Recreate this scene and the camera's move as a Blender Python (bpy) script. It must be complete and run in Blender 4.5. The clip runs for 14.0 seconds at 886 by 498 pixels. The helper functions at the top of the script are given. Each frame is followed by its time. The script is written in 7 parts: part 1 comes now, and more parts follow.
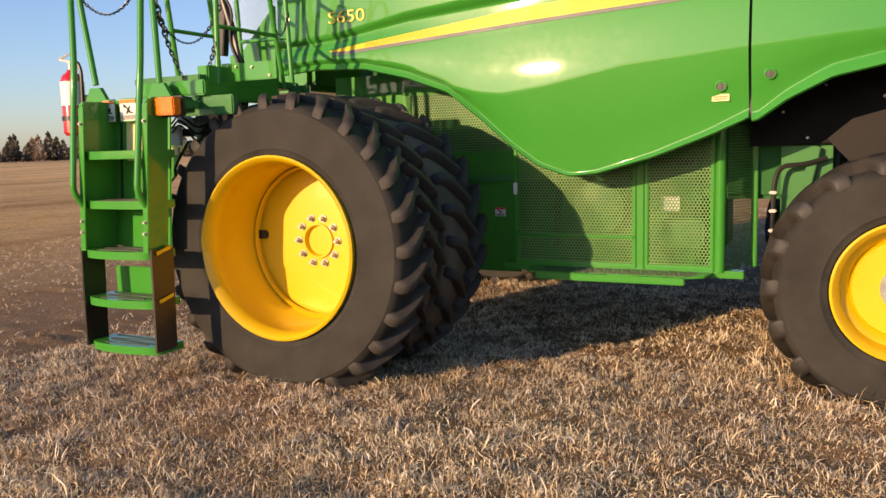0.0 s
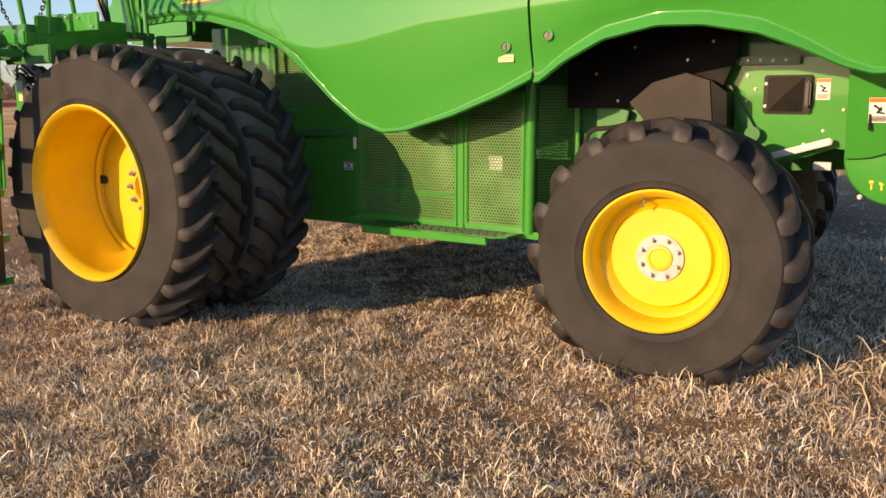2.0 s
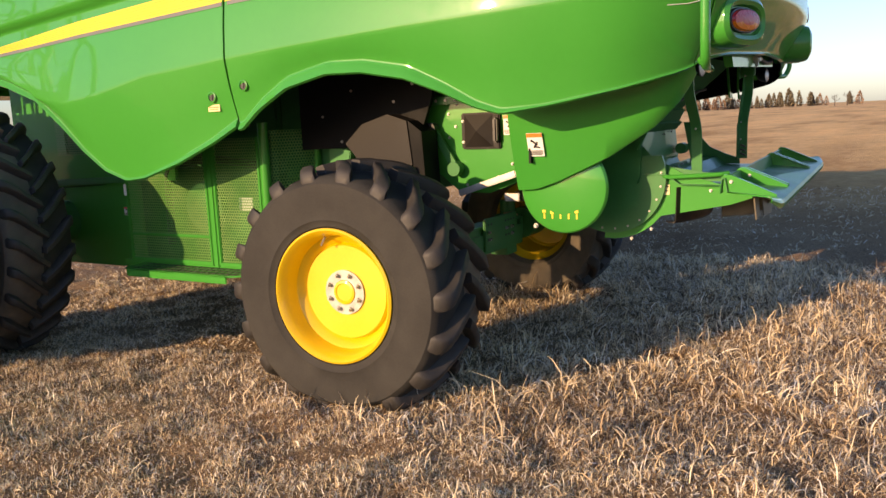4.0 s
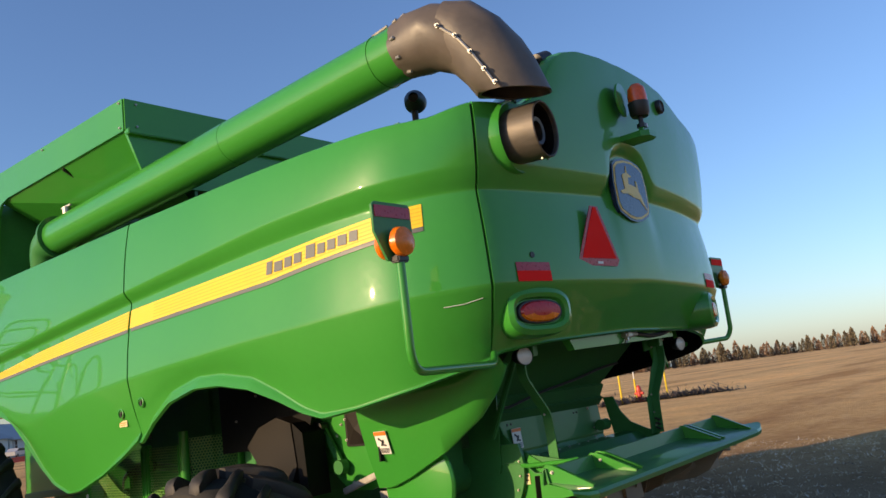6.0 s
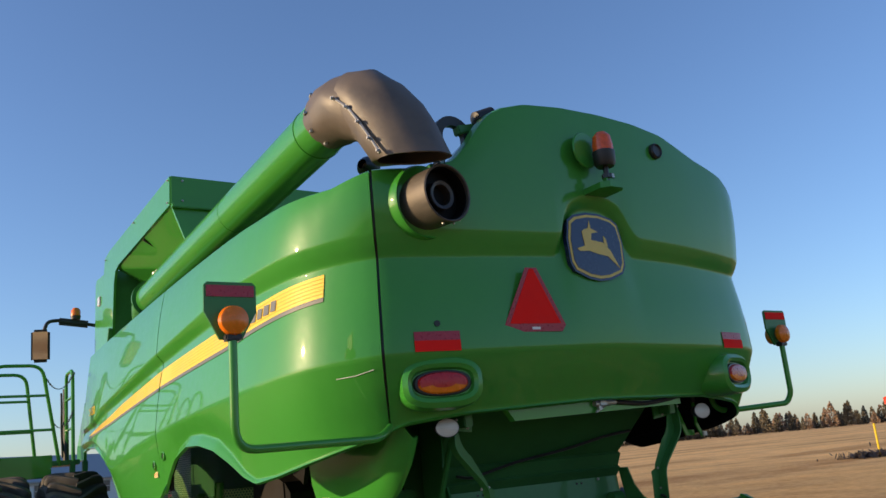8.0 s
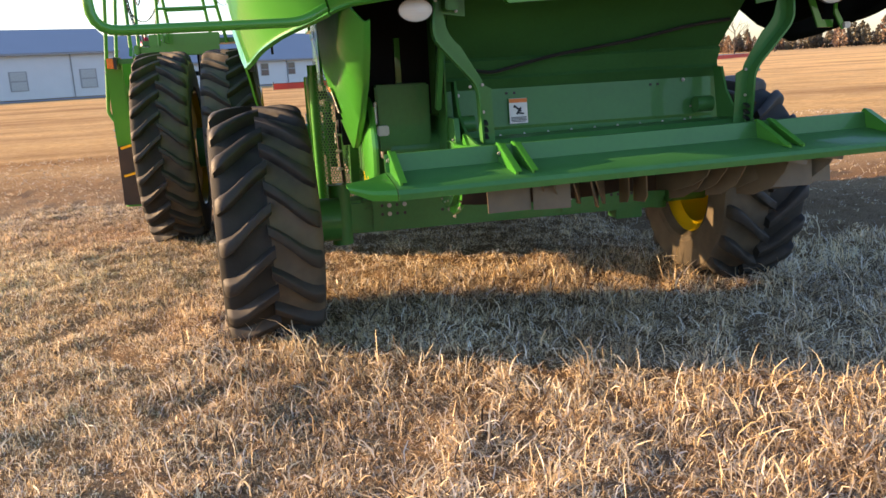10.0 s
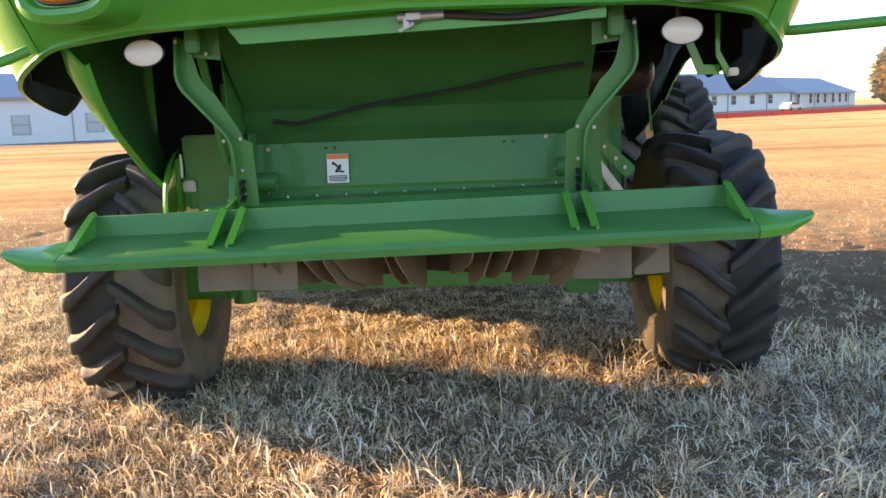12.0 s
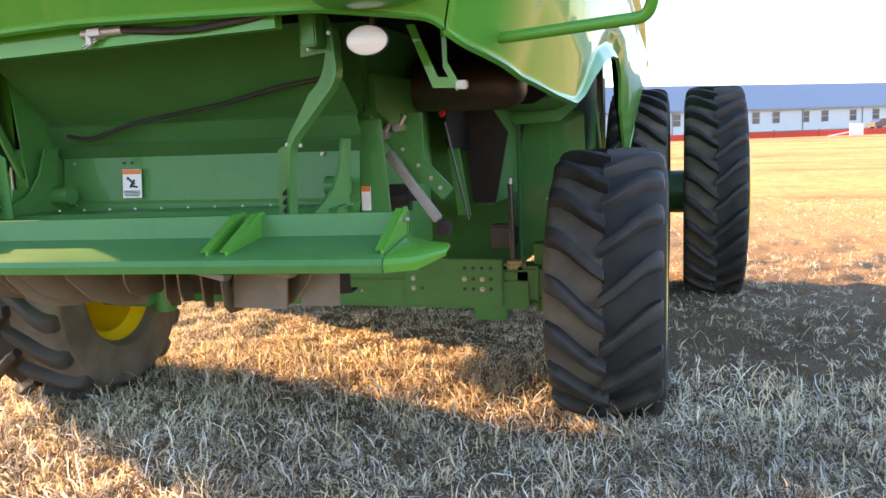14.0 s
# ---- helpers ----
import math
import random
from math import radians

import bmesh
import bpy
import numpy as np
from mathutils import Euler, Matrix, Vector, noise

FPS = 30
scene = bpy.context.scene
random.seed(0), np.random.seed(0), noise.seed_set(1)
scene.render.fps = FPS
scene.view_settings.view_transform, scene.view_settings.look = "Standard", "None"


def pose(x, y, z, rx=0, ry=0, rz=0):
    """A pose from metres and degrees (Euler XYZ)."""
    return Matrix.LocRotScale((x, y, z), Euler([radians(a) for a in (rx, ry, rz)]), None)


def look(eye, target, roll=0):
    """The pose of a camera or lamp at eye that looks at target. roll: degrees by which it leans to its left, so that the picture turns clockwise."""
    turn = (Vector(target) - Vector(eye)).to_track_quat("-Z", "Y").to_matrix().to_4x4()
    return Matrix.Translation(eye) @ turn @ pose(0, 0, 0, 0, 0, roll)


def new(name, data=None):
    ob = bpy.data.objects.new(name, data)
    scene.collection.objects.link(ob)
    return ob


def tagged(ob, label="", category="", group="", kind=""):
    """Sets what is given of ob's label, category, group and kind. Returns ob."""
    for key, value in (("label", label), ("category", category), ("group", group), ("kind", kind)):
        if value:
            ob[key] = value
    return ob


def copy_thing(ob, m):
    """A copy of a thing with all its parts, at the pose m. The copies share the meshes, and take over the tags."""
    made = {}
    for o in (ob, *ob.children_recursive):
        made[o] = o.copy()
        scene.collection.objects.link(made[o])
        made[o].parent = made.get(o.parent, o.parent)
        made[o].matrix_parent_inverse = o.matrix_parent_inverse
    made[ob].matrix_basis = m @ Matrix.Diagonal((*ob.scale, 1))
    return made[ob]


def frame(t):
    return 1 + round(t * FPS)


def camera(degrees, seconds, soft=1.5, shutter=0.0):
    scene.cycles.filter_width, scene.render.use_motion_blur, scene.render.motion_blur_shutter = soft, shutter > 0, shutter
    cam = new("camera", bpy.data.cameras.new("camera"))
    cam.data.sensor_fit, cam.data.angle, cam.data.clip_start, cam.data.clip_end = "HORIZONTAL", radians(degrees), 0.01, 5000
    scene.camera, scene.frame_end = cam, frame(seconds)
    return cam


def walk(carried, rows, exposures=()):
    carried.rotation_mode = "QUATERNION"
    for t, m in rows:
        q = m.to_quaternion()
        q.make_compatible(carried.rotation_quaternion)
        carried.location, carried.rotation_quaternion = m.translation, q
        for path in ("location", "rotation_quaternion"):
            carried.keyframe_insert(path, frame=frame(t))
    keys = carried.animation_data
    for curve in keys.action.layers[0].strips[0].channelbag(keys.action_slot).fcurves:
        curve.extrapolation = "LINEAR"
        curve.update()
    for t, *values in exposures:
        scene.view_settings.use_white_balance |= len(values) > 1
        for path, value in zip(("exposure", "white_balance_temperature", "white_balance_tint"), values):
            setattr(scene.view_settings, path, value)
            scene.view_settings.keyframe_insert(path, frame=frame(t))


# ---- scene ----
cam = camera(56.3, 14.0)
PATH = [
    (0, (3.211, -6.948, 1.462), (2.316, -5.177, 1.215), -1.6),
    (0.5, (3.585, -6.699, 1.482), (2.56, -5.007, 1.19), -0.7),
    (1, (3.994, -6.565, 1.476), (2.93, -4.907, 1.135), -0.1),
    (1.5, (4.402, -6.415, 1.471), (3.354, -4.753, 1.097), 0.1),
    (2, (4.792, -6.212, 1.486), (3.752, -4.543, 1.121), -0.1),
    (2.5, (5.269, -6.121, 1.507), (4.214, -4.457, 1.165), -0.6),
    (3, (5.626, -5.949, 1.505), (4.571, -4.28, 1.184), -1.2),
    (3.5, (5.978, -5.699, 1.539), (4.941, -4.017, 1.229), -1.8),
    (3.7, (6.118, -5.63, 1.551), (5.092, -3.943, 1.233), -2.1),
    (5.8, (7.761, -4.792, 1.645), (6.557, -3.21, 1.866), -7.3),
    (6, (7.865, -4.653, 1.636), (6.602, -3.14, 1.978), -7.1),
    (6.3, (8.023, -4.449, 1.685), (6.679, -3.040, 2.141), -7.0),
    (6.5, (8.157, -4.331, 1.668), (6.759, -2.992, 2.174), -6.8),
    (7, (8.507, -4.025, 1.689), (7.013, -2.815, 2.241), -6.1),
    (7.5, (8.737, -3.667, 1.62), (7.175, -2.537, 2.152), -5.4),
    (8, (8.975, -3.28, 1.63), (7.346, -2.226, 2.119), -5.2),
    (8.3, (9.102, -3.013, 1.654), (7.422, -2.016, 2.083), -5.2),
    (8.5, (9.136, -2.887, 1.66), (7.416, -1.933, 2.026), -5.3),
    (8.8, (9.087, -2.653, 1.618), (7.298, -1.779, 1.808), -4.8),
    (9, (8.968, -2.456, 1.531), (7.142, -1.644, 1.598), -4.7),
    (9.2, (8.93, -2.271, 1.564), (7.07, -1.543, 1.455), -4.0),
    (11.3, (8.447, -0.377, 1.527), (6.494, -0.293, 1.102), -3.0),
    (11.5, (8.407, -0.215, 1.523), (6.447, -0.175, 1.131), -2.7),
    (12, (8.292, 0.257, 1.519), (6.319, 0.17, 1.199), -2.2),
    (12.5, (8.252, 0.736, 1.51), (6.284, 0.53, 1.221), -2.0),
    (13, (8.17, 1.131, 1.511), (6.215, 0.811, 1.236), -1.9),
    (13.5, (7.975, 1.532, 1.508), (6.044, 1.088, 1.23), -1.9),
    (14, (7.806, 1.986, 1.476), (5.906, 1.426, 1.2), -2.0),
]
walk(cam, [(t, look(eye, target, roll)) for t, eye, target, roll in PATH],
     ((0.0, 0.75, 7800, 30), (2.5, 0.95, 7800, 30), (3.7, 0.97, 7800, 30), (6.0, 0.62, 7400, 22), (8.0, 0.62, 7400, 21), (8.5, 0.75, 7600, 22), (9.0, 1.15, 8300, 30), (9.2, 1.4, 8700, 33), (11.3, 2.0, 8500, 20), (12.0, 2.4, 9000, 26), (12.5, 2.55, 9500, 31), (14.0, 2.92, 9600, 31)))

# ---------------------------------------------------------------- light
SUN_WAY = Vector((0.37, 0.93, 0.0)).normalized()   # the way the light travels over the ground
SUN_EL = radians(13.2)
world = bpy.data.worlds.new("world")
scene.world = world
world.use_nodes = True
wn = world.node_tree.nodes
sky = wn.new("ShaderNodeTexSky")
sky.sky_type = "NISHITA"
sky.sun_disc = False
sky.sun_elevation = SUN_EL
sky.sun_rotation = math.atan2(-SUN_WAY.x, -SUN_WAY.y)
sky.air_density, sky.dust_density, sky.ozone_density = 1.05, 0.6, 5.5
world.node_tree.links.new(sky.outputs[0], wn["Background"].inputs[0])
wn["Background"].inputs[1].default_value = 0.15
sun = new("sun", bpy.data.lights.new("sun", "SUN"))
sun.data.energy, sun.data.angle, sun.data.color = 3.3, radians(0.6), (1.0, 0.785, 0.46)
sun.matrix_world = look((0, 0, 30), Vector((0, 0, 30)) + SUN_WAY * math.cos(SUN_EL) - Vector((0, 0, math.sin(SUN_EL))))



# ---------------------------------------------------------------- materials
def material(name, colour, rough=0.5, metal=0.0, coat=0.0, vary=0.12, scale=6.0, fine=60.0, bump=0.0, dust=None, dust_amount=0.0,
             trans=0.0, spec=0.5, per_object=0.0, per_island=0.0, aniso=None):
    """A paint or surface with broad and fine variation of tone, gloss and relief, in world-sized object coordinates."""
    m = bpy.data.materials.new(name)
    m.use_nodes = True
    nt = m.node_tree
    nd, ln = nt.nodes, nt.links
    p = nd["Principled BSDF"]
    p.inputs["Roughness"].default_value = rough
    p.inputs["Metallic"].default_value = metal
    p.inputs["Coat Weight"].default_value = coat
    p.inputs["Coat Roughness"].default_value = 0.035
    p.inputs["Transmission Weight"].default_value = trans
    p.inputs["Specular IOR Level"].default_value = spec
    tc = nd.new("ShaderNodeTexCoord")
    mp = nd.new("ShaderNodeMapping")
    ln.new(tc.outputs["Object"], mp.inputs[0])
    if aniso:
        mp.inputs["Scale"].default_value = aniso
    big = nd.new("ShaderNodeTexNoise")
    big.inputs["Scale"].default_value, big.inputs["Detail"].default_value = scale, 5
    small = nd.new("ShaderNodeTexNoise")
    small.inputs["Scale"].default_value, small.inputs["Detail"].default_value = fine, 4
    ln.new(mp.outputs[0], big.inputs[0])
    ln.new(mp.outputs[0], small.inputs[0])
    add = nd.new("ShaderNodeMath")
    add.operation = "MULTIPLY_ADD"
    ln.new(small.outputs["Fac"], add.inputs[0])
    add.inputs[1].default_value = 0.5
    ln.new(big.outputs["Fac"], add.inputs[2])
    rng = nd.new("ShaderNodeMapRange")
    ln.new(add.outputs[0], rng.inputs[0])
    rng.inputs[1].default_value, rng.inputs[2].default_value = 0.5, 1.0
    rng.inputs[3].default_value, rng.inputs[4].default_value = 1 - vary, 1 + vary
    tint = nd.new("ShaderNodeMix")
    tint.data_type, tint.blend_type = "RGBA", "MULTIPLY"
    tint.inputs[0].default_value = 1.0
    tint.inputs[6].default_value = (*colour, 1)
    ln.new(rng.outputs[0], tint.inputs[7])
    out = tint.outputs[2]
    if dust:
        dm = nd.new("ShaderNodeMix")
        dm.data_type = "RGBA"
        d2 = nd.new("ShaderNodeMapRange")
        ln.new(big.outputs["Fac"], d2.inputs[0])
        d2.inputs[1].default_value, d2.inputs[2].default_value = 0.35, 0.75
        d2.inputs[3].default_value, d2.inputs[4].default_value = dust_amount * 0.3, dust_amount
        ln.new(d2.outputs[0], dm.inputs[0])
        ln.new(out, dm.inputs[6])
        dm.inputs[7].default_value = (*dust, 1)
        out = dm.outputs[2]
    if per_object or per_island:
        src = nd.new("ShaderNodeObjectInfo").outputs["Random"] if per_object else nd.new("ShaderNodeNewGeometry").outputs["Random Per Island"]
        amt = per_object or per_island
        r2 = nd.new("ShaderNodeMapRange")
        ln.new(src, r2.inputs[0])
        r2.inputs[3].default_value, r2.inputs[4].default_value = 1 - amt, 1 + amt
        t2 = nd.new("ShaderNodeMix")
        t2.data_type, t2.blend_type = "RGBA", "MULTIPLY"
        t2.inputs[0].default_value = 1.0
        ln.new(out, t2.inputs[6])
        ln.new(r2.outputs[0], t2.inputs[7])
        out = t2.outputs[2]
    ln.new(out, p.inputs["Base Color"])
    rr = nd.new("ShaderNodeMapRange")
    ln.new(add.outputs[0], rr.inputs[0])
    rr.inputs[1].default_value, rr.inputs[2].default_value = 0.5, 1.0
    rr.inputs[3].default_value, rr.inputs[4].default_value = rough * 0.85, min(1, rough * 1.2)
    ln.new(rr.outputs[0], p.inputs["Roughness"])
    if bump:
        b = nd.new("ShaderNodeBump")
        b.inputs["Strength"].default_value, b.inputs["Distance"].default_value = bump, 0.01
        ln.new(add.outputs[0], b.inputs["Height"])
        ln.new(b.outputs[0], p.inputs["Normal"])
    return m


GREEN = material("green_paint", (0.028, 0.27, 0.034), 0.36, coat=0.65, vary=0.04, scale=1.3, fine=25, dust=(0.13, 0.22, 0.08), dust_amount=0.025, spec=0.15)
# duller green of the chassis; tailboard deck and arms use it as shade
GREEN_CHASSIS = material("green_chassis_paint", (0.02, 0.19, 0.043), 0.45, coat=0.2, vary=0.14, scale=3, fine=40, bump=0.04, dust=(0.14, 0.18, 0.11), dust_amount=0.1, spec=0.3)
YELLOW = material("yellow_paint", (0.76, 0.495, 0.008), 0.4, coat=0.5, vary=0.06, scale=3, dust=(0.5, 0.36, 0.1), dust_amount=0.12)
# paler than the door paint: dust, and glare put into the colour
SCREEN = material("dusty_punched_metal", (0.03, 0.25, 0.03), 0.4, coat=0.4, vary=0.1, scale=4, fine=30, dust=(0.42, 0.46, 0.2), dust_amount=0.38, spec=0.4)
DECAL_YELLOW = material("yellow_decal", (0.84, 0.56, 0.02), 0.4, vary=0.03)
DECAL_GREY = material("grey_decal", (0.12, 0.13, 0.12), 0.45, vary=0.05)
RUBBER = material("tyre_rubber", (0.014, 0.013, 0.0125), 0.65, vary=0.3, scale=9, fine=45, bump=0.15, dust=(0.13, 0.11, 0.085), dust_amount=0.24)
RUBBER_WALL = material("dusty_tyre_wall", (0.027, 0.026, 0.024), 0.75, vary=0.4, scale=5, fine=90, bump=0.12, dust=(0.14, 0.13, 0.1), dust_amount=0.13, spec=0.22)
# inner walls: paler than the outer ones, blotched with tan
RUBBER_INNER = material("muddy_tyre_wall", (0.045, 0.038, 0.031), 0.85, vary=0.3, scale=5, fine=50, bump=0.15, dust=(0.30, 0.24, 0.16), dust_amount=0.42)
BLACK = material("black_plastic", (0.012, 0.012, 0.013), 0.42, vary=0.2, scale=8, bump=0.04, dust=(0.08, 0.07, 0.055), dust_amount=0.18)
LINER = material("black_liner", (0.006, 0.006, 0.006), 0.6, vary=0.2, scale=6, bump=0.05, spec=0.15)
# matt green with the shade of inner faces put into its colour
GREEN_SHADED = material("matt_dark_green", (0.026, 0.14, 0.042), 0.7, vary=0.15, scale=3, spec=0.15)
BLACK_STEEL = material("black_steel", (0.018, 0.015, 0.013), 0.4, vary=0.2, scale=5, dust=(0.09, 0.06, 0.04), dust_amount=0.25)
BROWN_STEEL = material("dusty_dark_cover", (0.014, 0.012, 0.011), 0.5, vary=0.2, scale=4, fine=60, bump=0.05, dust=(0.07, 0.06, 0.045), dust_amount=0.1, spec=0.2)
BOOT = material("rubber_boot", (0.095, 0.084, 0.074), 0.5, vary=0.22, scale=5, fine=30, bump=0.22, dust=(0.15, 0.115, 0.09), dust_amount=0.5)
STEEL = material("zinc_steel", (0.42, 0.41, 0.38), 0.42, metal=0.65, vary=0.15, scale=14)
EXHAUST = material("sooty_exhaust", (0.13, 0.115, 0.1), 0.55, metal=0.6, vary=0.2, scale=6, aniso=(1, 1, 6))
AMBER = material("amber_lens", (0.85, 0.19, 0.008), 0.25, coat=0.15, vary=0.12, scale=40)
BEACON = material("red_amber_lens", (0.78, 0.1, 0.012), 0.2, coat=0.25, vary=0.15, scale=40)
RED_LENS = material("red_lens", (0.5, 0.008, 0.012), 0.28, coat=0.1, vary=0.12, scale=40)
RED_BRIGHT = material("fluorescent_red", (1.0, 0.022, 0.016), 0.8, spec=0.15, vary=0.03)
RED_DARK = material("dark_red_reflector", (0.42, 0.012, 0.03), 0.3, vary=0.1, scale=60)
LAMP_GLASS = material("ribbed_lamp_glass", (0.72, 0.72, 0.68), 0.16, coat=0.5, vary=0.06, scale=3, aniso=(1, 1, 40), bump=0.3)
MIRROR = material("mirror_glass", (0.85, 0.86, 0.86), 0.03, metal=1.0, vary=0.02)
WHITE = material("white_label", (0.78, 0.77, 0.72), 0.45, vary=0.05, scale=20)
ORANGE = material("orange_label", (0.86, 0.2, 0.03), 0.45, vary=0.05, scale=20)
INK = material("black_ink", (0.015, 0.015, 0.018), 0.5, vary=0.1)
CREAM = material("cream_label", (0.72, 0.62, 0.3), 0.45, vary=0.06, scale=20)
NAVY = material("navy_enamel", (0.008, 0.016, 0.062), 0.25, coat=0.3, vary=0.05)
GOLD = material("gold_enamel", (0.72, 0.5, 0.09), 0.35, vary=0.05)
SPREADER = material("brown_spreader_plate", (0.11, 0.092, 0.06), 0.48, vary=0.2, scale=6, fine=40, bump=0.05, dust=(0.2, 0.17, 0.12), dust_amount=0.4)
EXT_RED = material("red_cylinder", (0.55, 0.02, 0.02), 0.25, coat=0.4, vary=0.06)
CHAIN = material("chain_steel", (0.09, 0.09, 0.085), 0.4, metal=0.8, vary=0.2, scale=30)
STRAW = material("loose_straw", (0.5, 0.36, 0.18), 0.85, vary=0.25, scale=20, bump=0.3)


# ---------------------------------------------------------------- mesh helpers
def finish(bm, sharp=32):
    bmesh.ops.recalc_face_normals(bm, faces=bm.faces)
    lim = radians(sharp)
    for e in bm.edges:
        e.smooth = len(e.link_faces) == 2 and e.calc_face_angle(0) < lim
    for f in bm.faces:
        f.smooth = True


def part(name, bm, mat, parent=None, label="", sharp=32):
    """Links a bmesh as one mesh object under a thing or a part."""
    finish(bm, sharp)
    me = bpy.data.meshes.new(name)
    bm.to_mesh(me)
    bm.free()
    for m in mat if isinstance(mat, (list, tuple)) else [mat]:
        me.materials.append(m)
    ob = new(name, me)
    if parent:
        ob.parent = parent
    if label:
        ob["label"] = label
    return ob


def share(ob, m, parent=None, name=None):
    """The same mesh again as an object of its own."""
    o = new(name or ob.name.split(".")[0], ob.data)
    o.matrix_basis = m
    o.parent = parent
    return o


def empty(name, label, category, kind="", at=(0, 0, 0)):
    ob = new(name)
    ob.location = at
    return tagged(ob, label, category, kind=kind)


def add_box(bm, c, s, turn=None, bevel=0.0, mat=0):
    m = Matrix.Translation(c) @ (turn or Matrix()) @ Matrix.Diagonal((*s, 1))
    r = bmesh.ops.create_cube(bm, size=1, matrix=m)
    vs = r["verts"]
    fs = {f for v in vs for f in v.link_faces}
    for f in fs:
        f.material_index = mat
    if bevel:
        es = list({e for v in vs for e in v.link_edges})
        bmesh.ops.bevel(bm, geom=es, offset=bevel, segments=2, affect="EDGES", clamp_overlap=True, material=-1)
    return bm


def box(c, s, turn=None, bevel=0.006):
    return add_box(bmesh.new(), c, s, turn, bevel)


def add_cyl(bm, p0, p1, r0, r1=None, seg=20, caps=True, mat=0):
    p0, p1 = Vector(p0), Vector(p1)
    q = (p1 - p0).to_track_quat("Z", "Y").to_matrix().to_4x4()
    m = Matrix.Translation((p0 + p1) / 2) @ q
    r = bmesh.ops.create_cone(bm, cap_ends=caps, segments=seg, radius1=r0, radius2=r0 if r1 is None else r1, depth=(p1 - p0).length, matrix=m)
    for f in {f for v in r["verts"] for f in v.link_faces}:
        f.material_index = mat
    return bm


def cyl(p0, p1, r0, r1=None, seg=20):
    return add_cyl(bmesh.new(), p0, p1, r0, r1, seg)


def add_plate(bm, pts, axis, pos, thick, mat=0):
    """A flat plate: its outline in the two other axes, its face at pos, thick towards + of the axis."""
    def at(u, v, w):
        return {"x": (w, u, v), "y": (u, w, v), "z": (u, v, w)}[axis]
    a = [bm.verts.new(at(u, v, pos)) for u, v in pts]
    b = [bm.verts.new(at(u, v, pos + thick)) for u, v in pts]
    n = len(pts)
    fs = [bm.faces.new(a), bm.faces.new(b[::-1])]
    fs += [bm.faces.new((a[i], b[i], b[(i + 1) % n], a[(i + 1) % n])) for i in range(n)]
    for f in fs:
        f.material_index = mat
    return bm


def plate(pts, axis, pos, thick, bevel=0.004):
    bm = add_plate(bmesh.new(), pts, axis, pos, thick)
    if bevel:
        bmesh.ops.bevel(bm, geom=[e for e in bm.edges if len(e.link_faces) == 2 and e.calc_face_angle(0) > 0.9], offset=bevel, segments=1, affect="EDGES", clamp_overlap=True)
    return bm


def round_path(pts, r=0.08, n=5):
    """A bent line with its corners rounded."""
    pts = [Vector(p) for p in pts]
    out = [pts[0]]
    for a, b, c in zip(pts, pts[1:], pts[2:]):
        d0, d1 = a - b, c - b
        k = min(r, d0.length * 0.45, d1.length * 0.45)
        p0, p1 = b + d0.normalized() * k, b + d1.normalized() * k
        for i in range(n + 1):
            t = i / n
            out.append(p0.lerp(b, t).lerp(b.lerp(p1, t), t))
    return out + [pts[-1]]


def add_tube(bm, pts, r, seg=10, caps=True, mat=0):
    pts = [Vector(p) for p in pts]
    rings, up = [], None
    for i, p in enumerate(pts):
        d = (pts[min(i + 1, len(pts) - 1)] - pts[max(i - 1, 0)]).normalized()
        if up is None:
            up = d.orthogonal().normalized()
        up = (up - d * up.dot(d)).normalized()
        side = d.cross(up)
        rad = r[i] if isinstance(r, (list, tuple)) else r
        rings.append([bm.verts.new(p + (up * math.cos(a) + side * math.sin(a)) * rad) for a in (2 * math.pi * k / seg for k in range(seg))])
    fs = []
    for a, b in zip(rings, rings[1:]):
        fs += [bm.faces.new((a[k], a[(k + 1) % seg], b[(k + 1) % seg], b[k])) for k in range(seg)]
    if caps:
        fs += [bm.faces.new(rings[0][::-1]), bm.faces.new(rings[-1])]
    for f in fs:
        f.material_index = mat
    return bm


def tube(pts, r, seg=10, bend=0.0):
    return add_tube(bmesh.new(), round_path(pts, bend) if bend else pts, r, seg)


def lathe(profile, seg=48, axis="y", closed=False):
    """Turns (along, radius) pairs about an axis through the origin."""
    bm = bmesh.new()
    rings = []
    for y, r in profile:
        ring = []
        for k in range(seg):
            a = 2 * math.pi * k / seg
            c, s = r * math.cos(a), r * math.sin(a)
            ring.append(bm.verts.new({"y": (c, y, s), "z": (c, s, y), "x": (y, c, s)}[axis]))
        rings.append(ring)
    pairs = list(zip(rings, rings[1:])) + ([(rings[-1], rings[0])] if closed else [])
    for a, b in pairs:
        for k in range(seg):
            bm.faces.new((a[k], a[(k + 1) % seg], b[(k + 1) % seg], b[k]))
    bmesh.ops.remove_doubles(bm, verts=bm.verts, dist=1e-5)
    return bm


def sheet(rows):
    bm = bmesh.new()
    vs = [[bm.verts.new(p) for p in r] for r in rows]
    for a, b in zip(vs, vs[1:]):
        for i in range(len(a) - 1):
            bm.faces.new((a[i], a[i + 1], b[i + 1], b[i]))
    return bm


def moved(bm, m):
    bmesh.ops.transform(bm, matrix=m, verts=bm.verts)
    return bm


def bolt_head(r=0.0095):
    bm = cyl((0, 0, 0), (0, -0.004, 0), r * 1.4, seg=12)
    return add_cyl(bm, (0, -0.006, 0), (0, -0.016, 0), r, r * 0.9, seg=6)


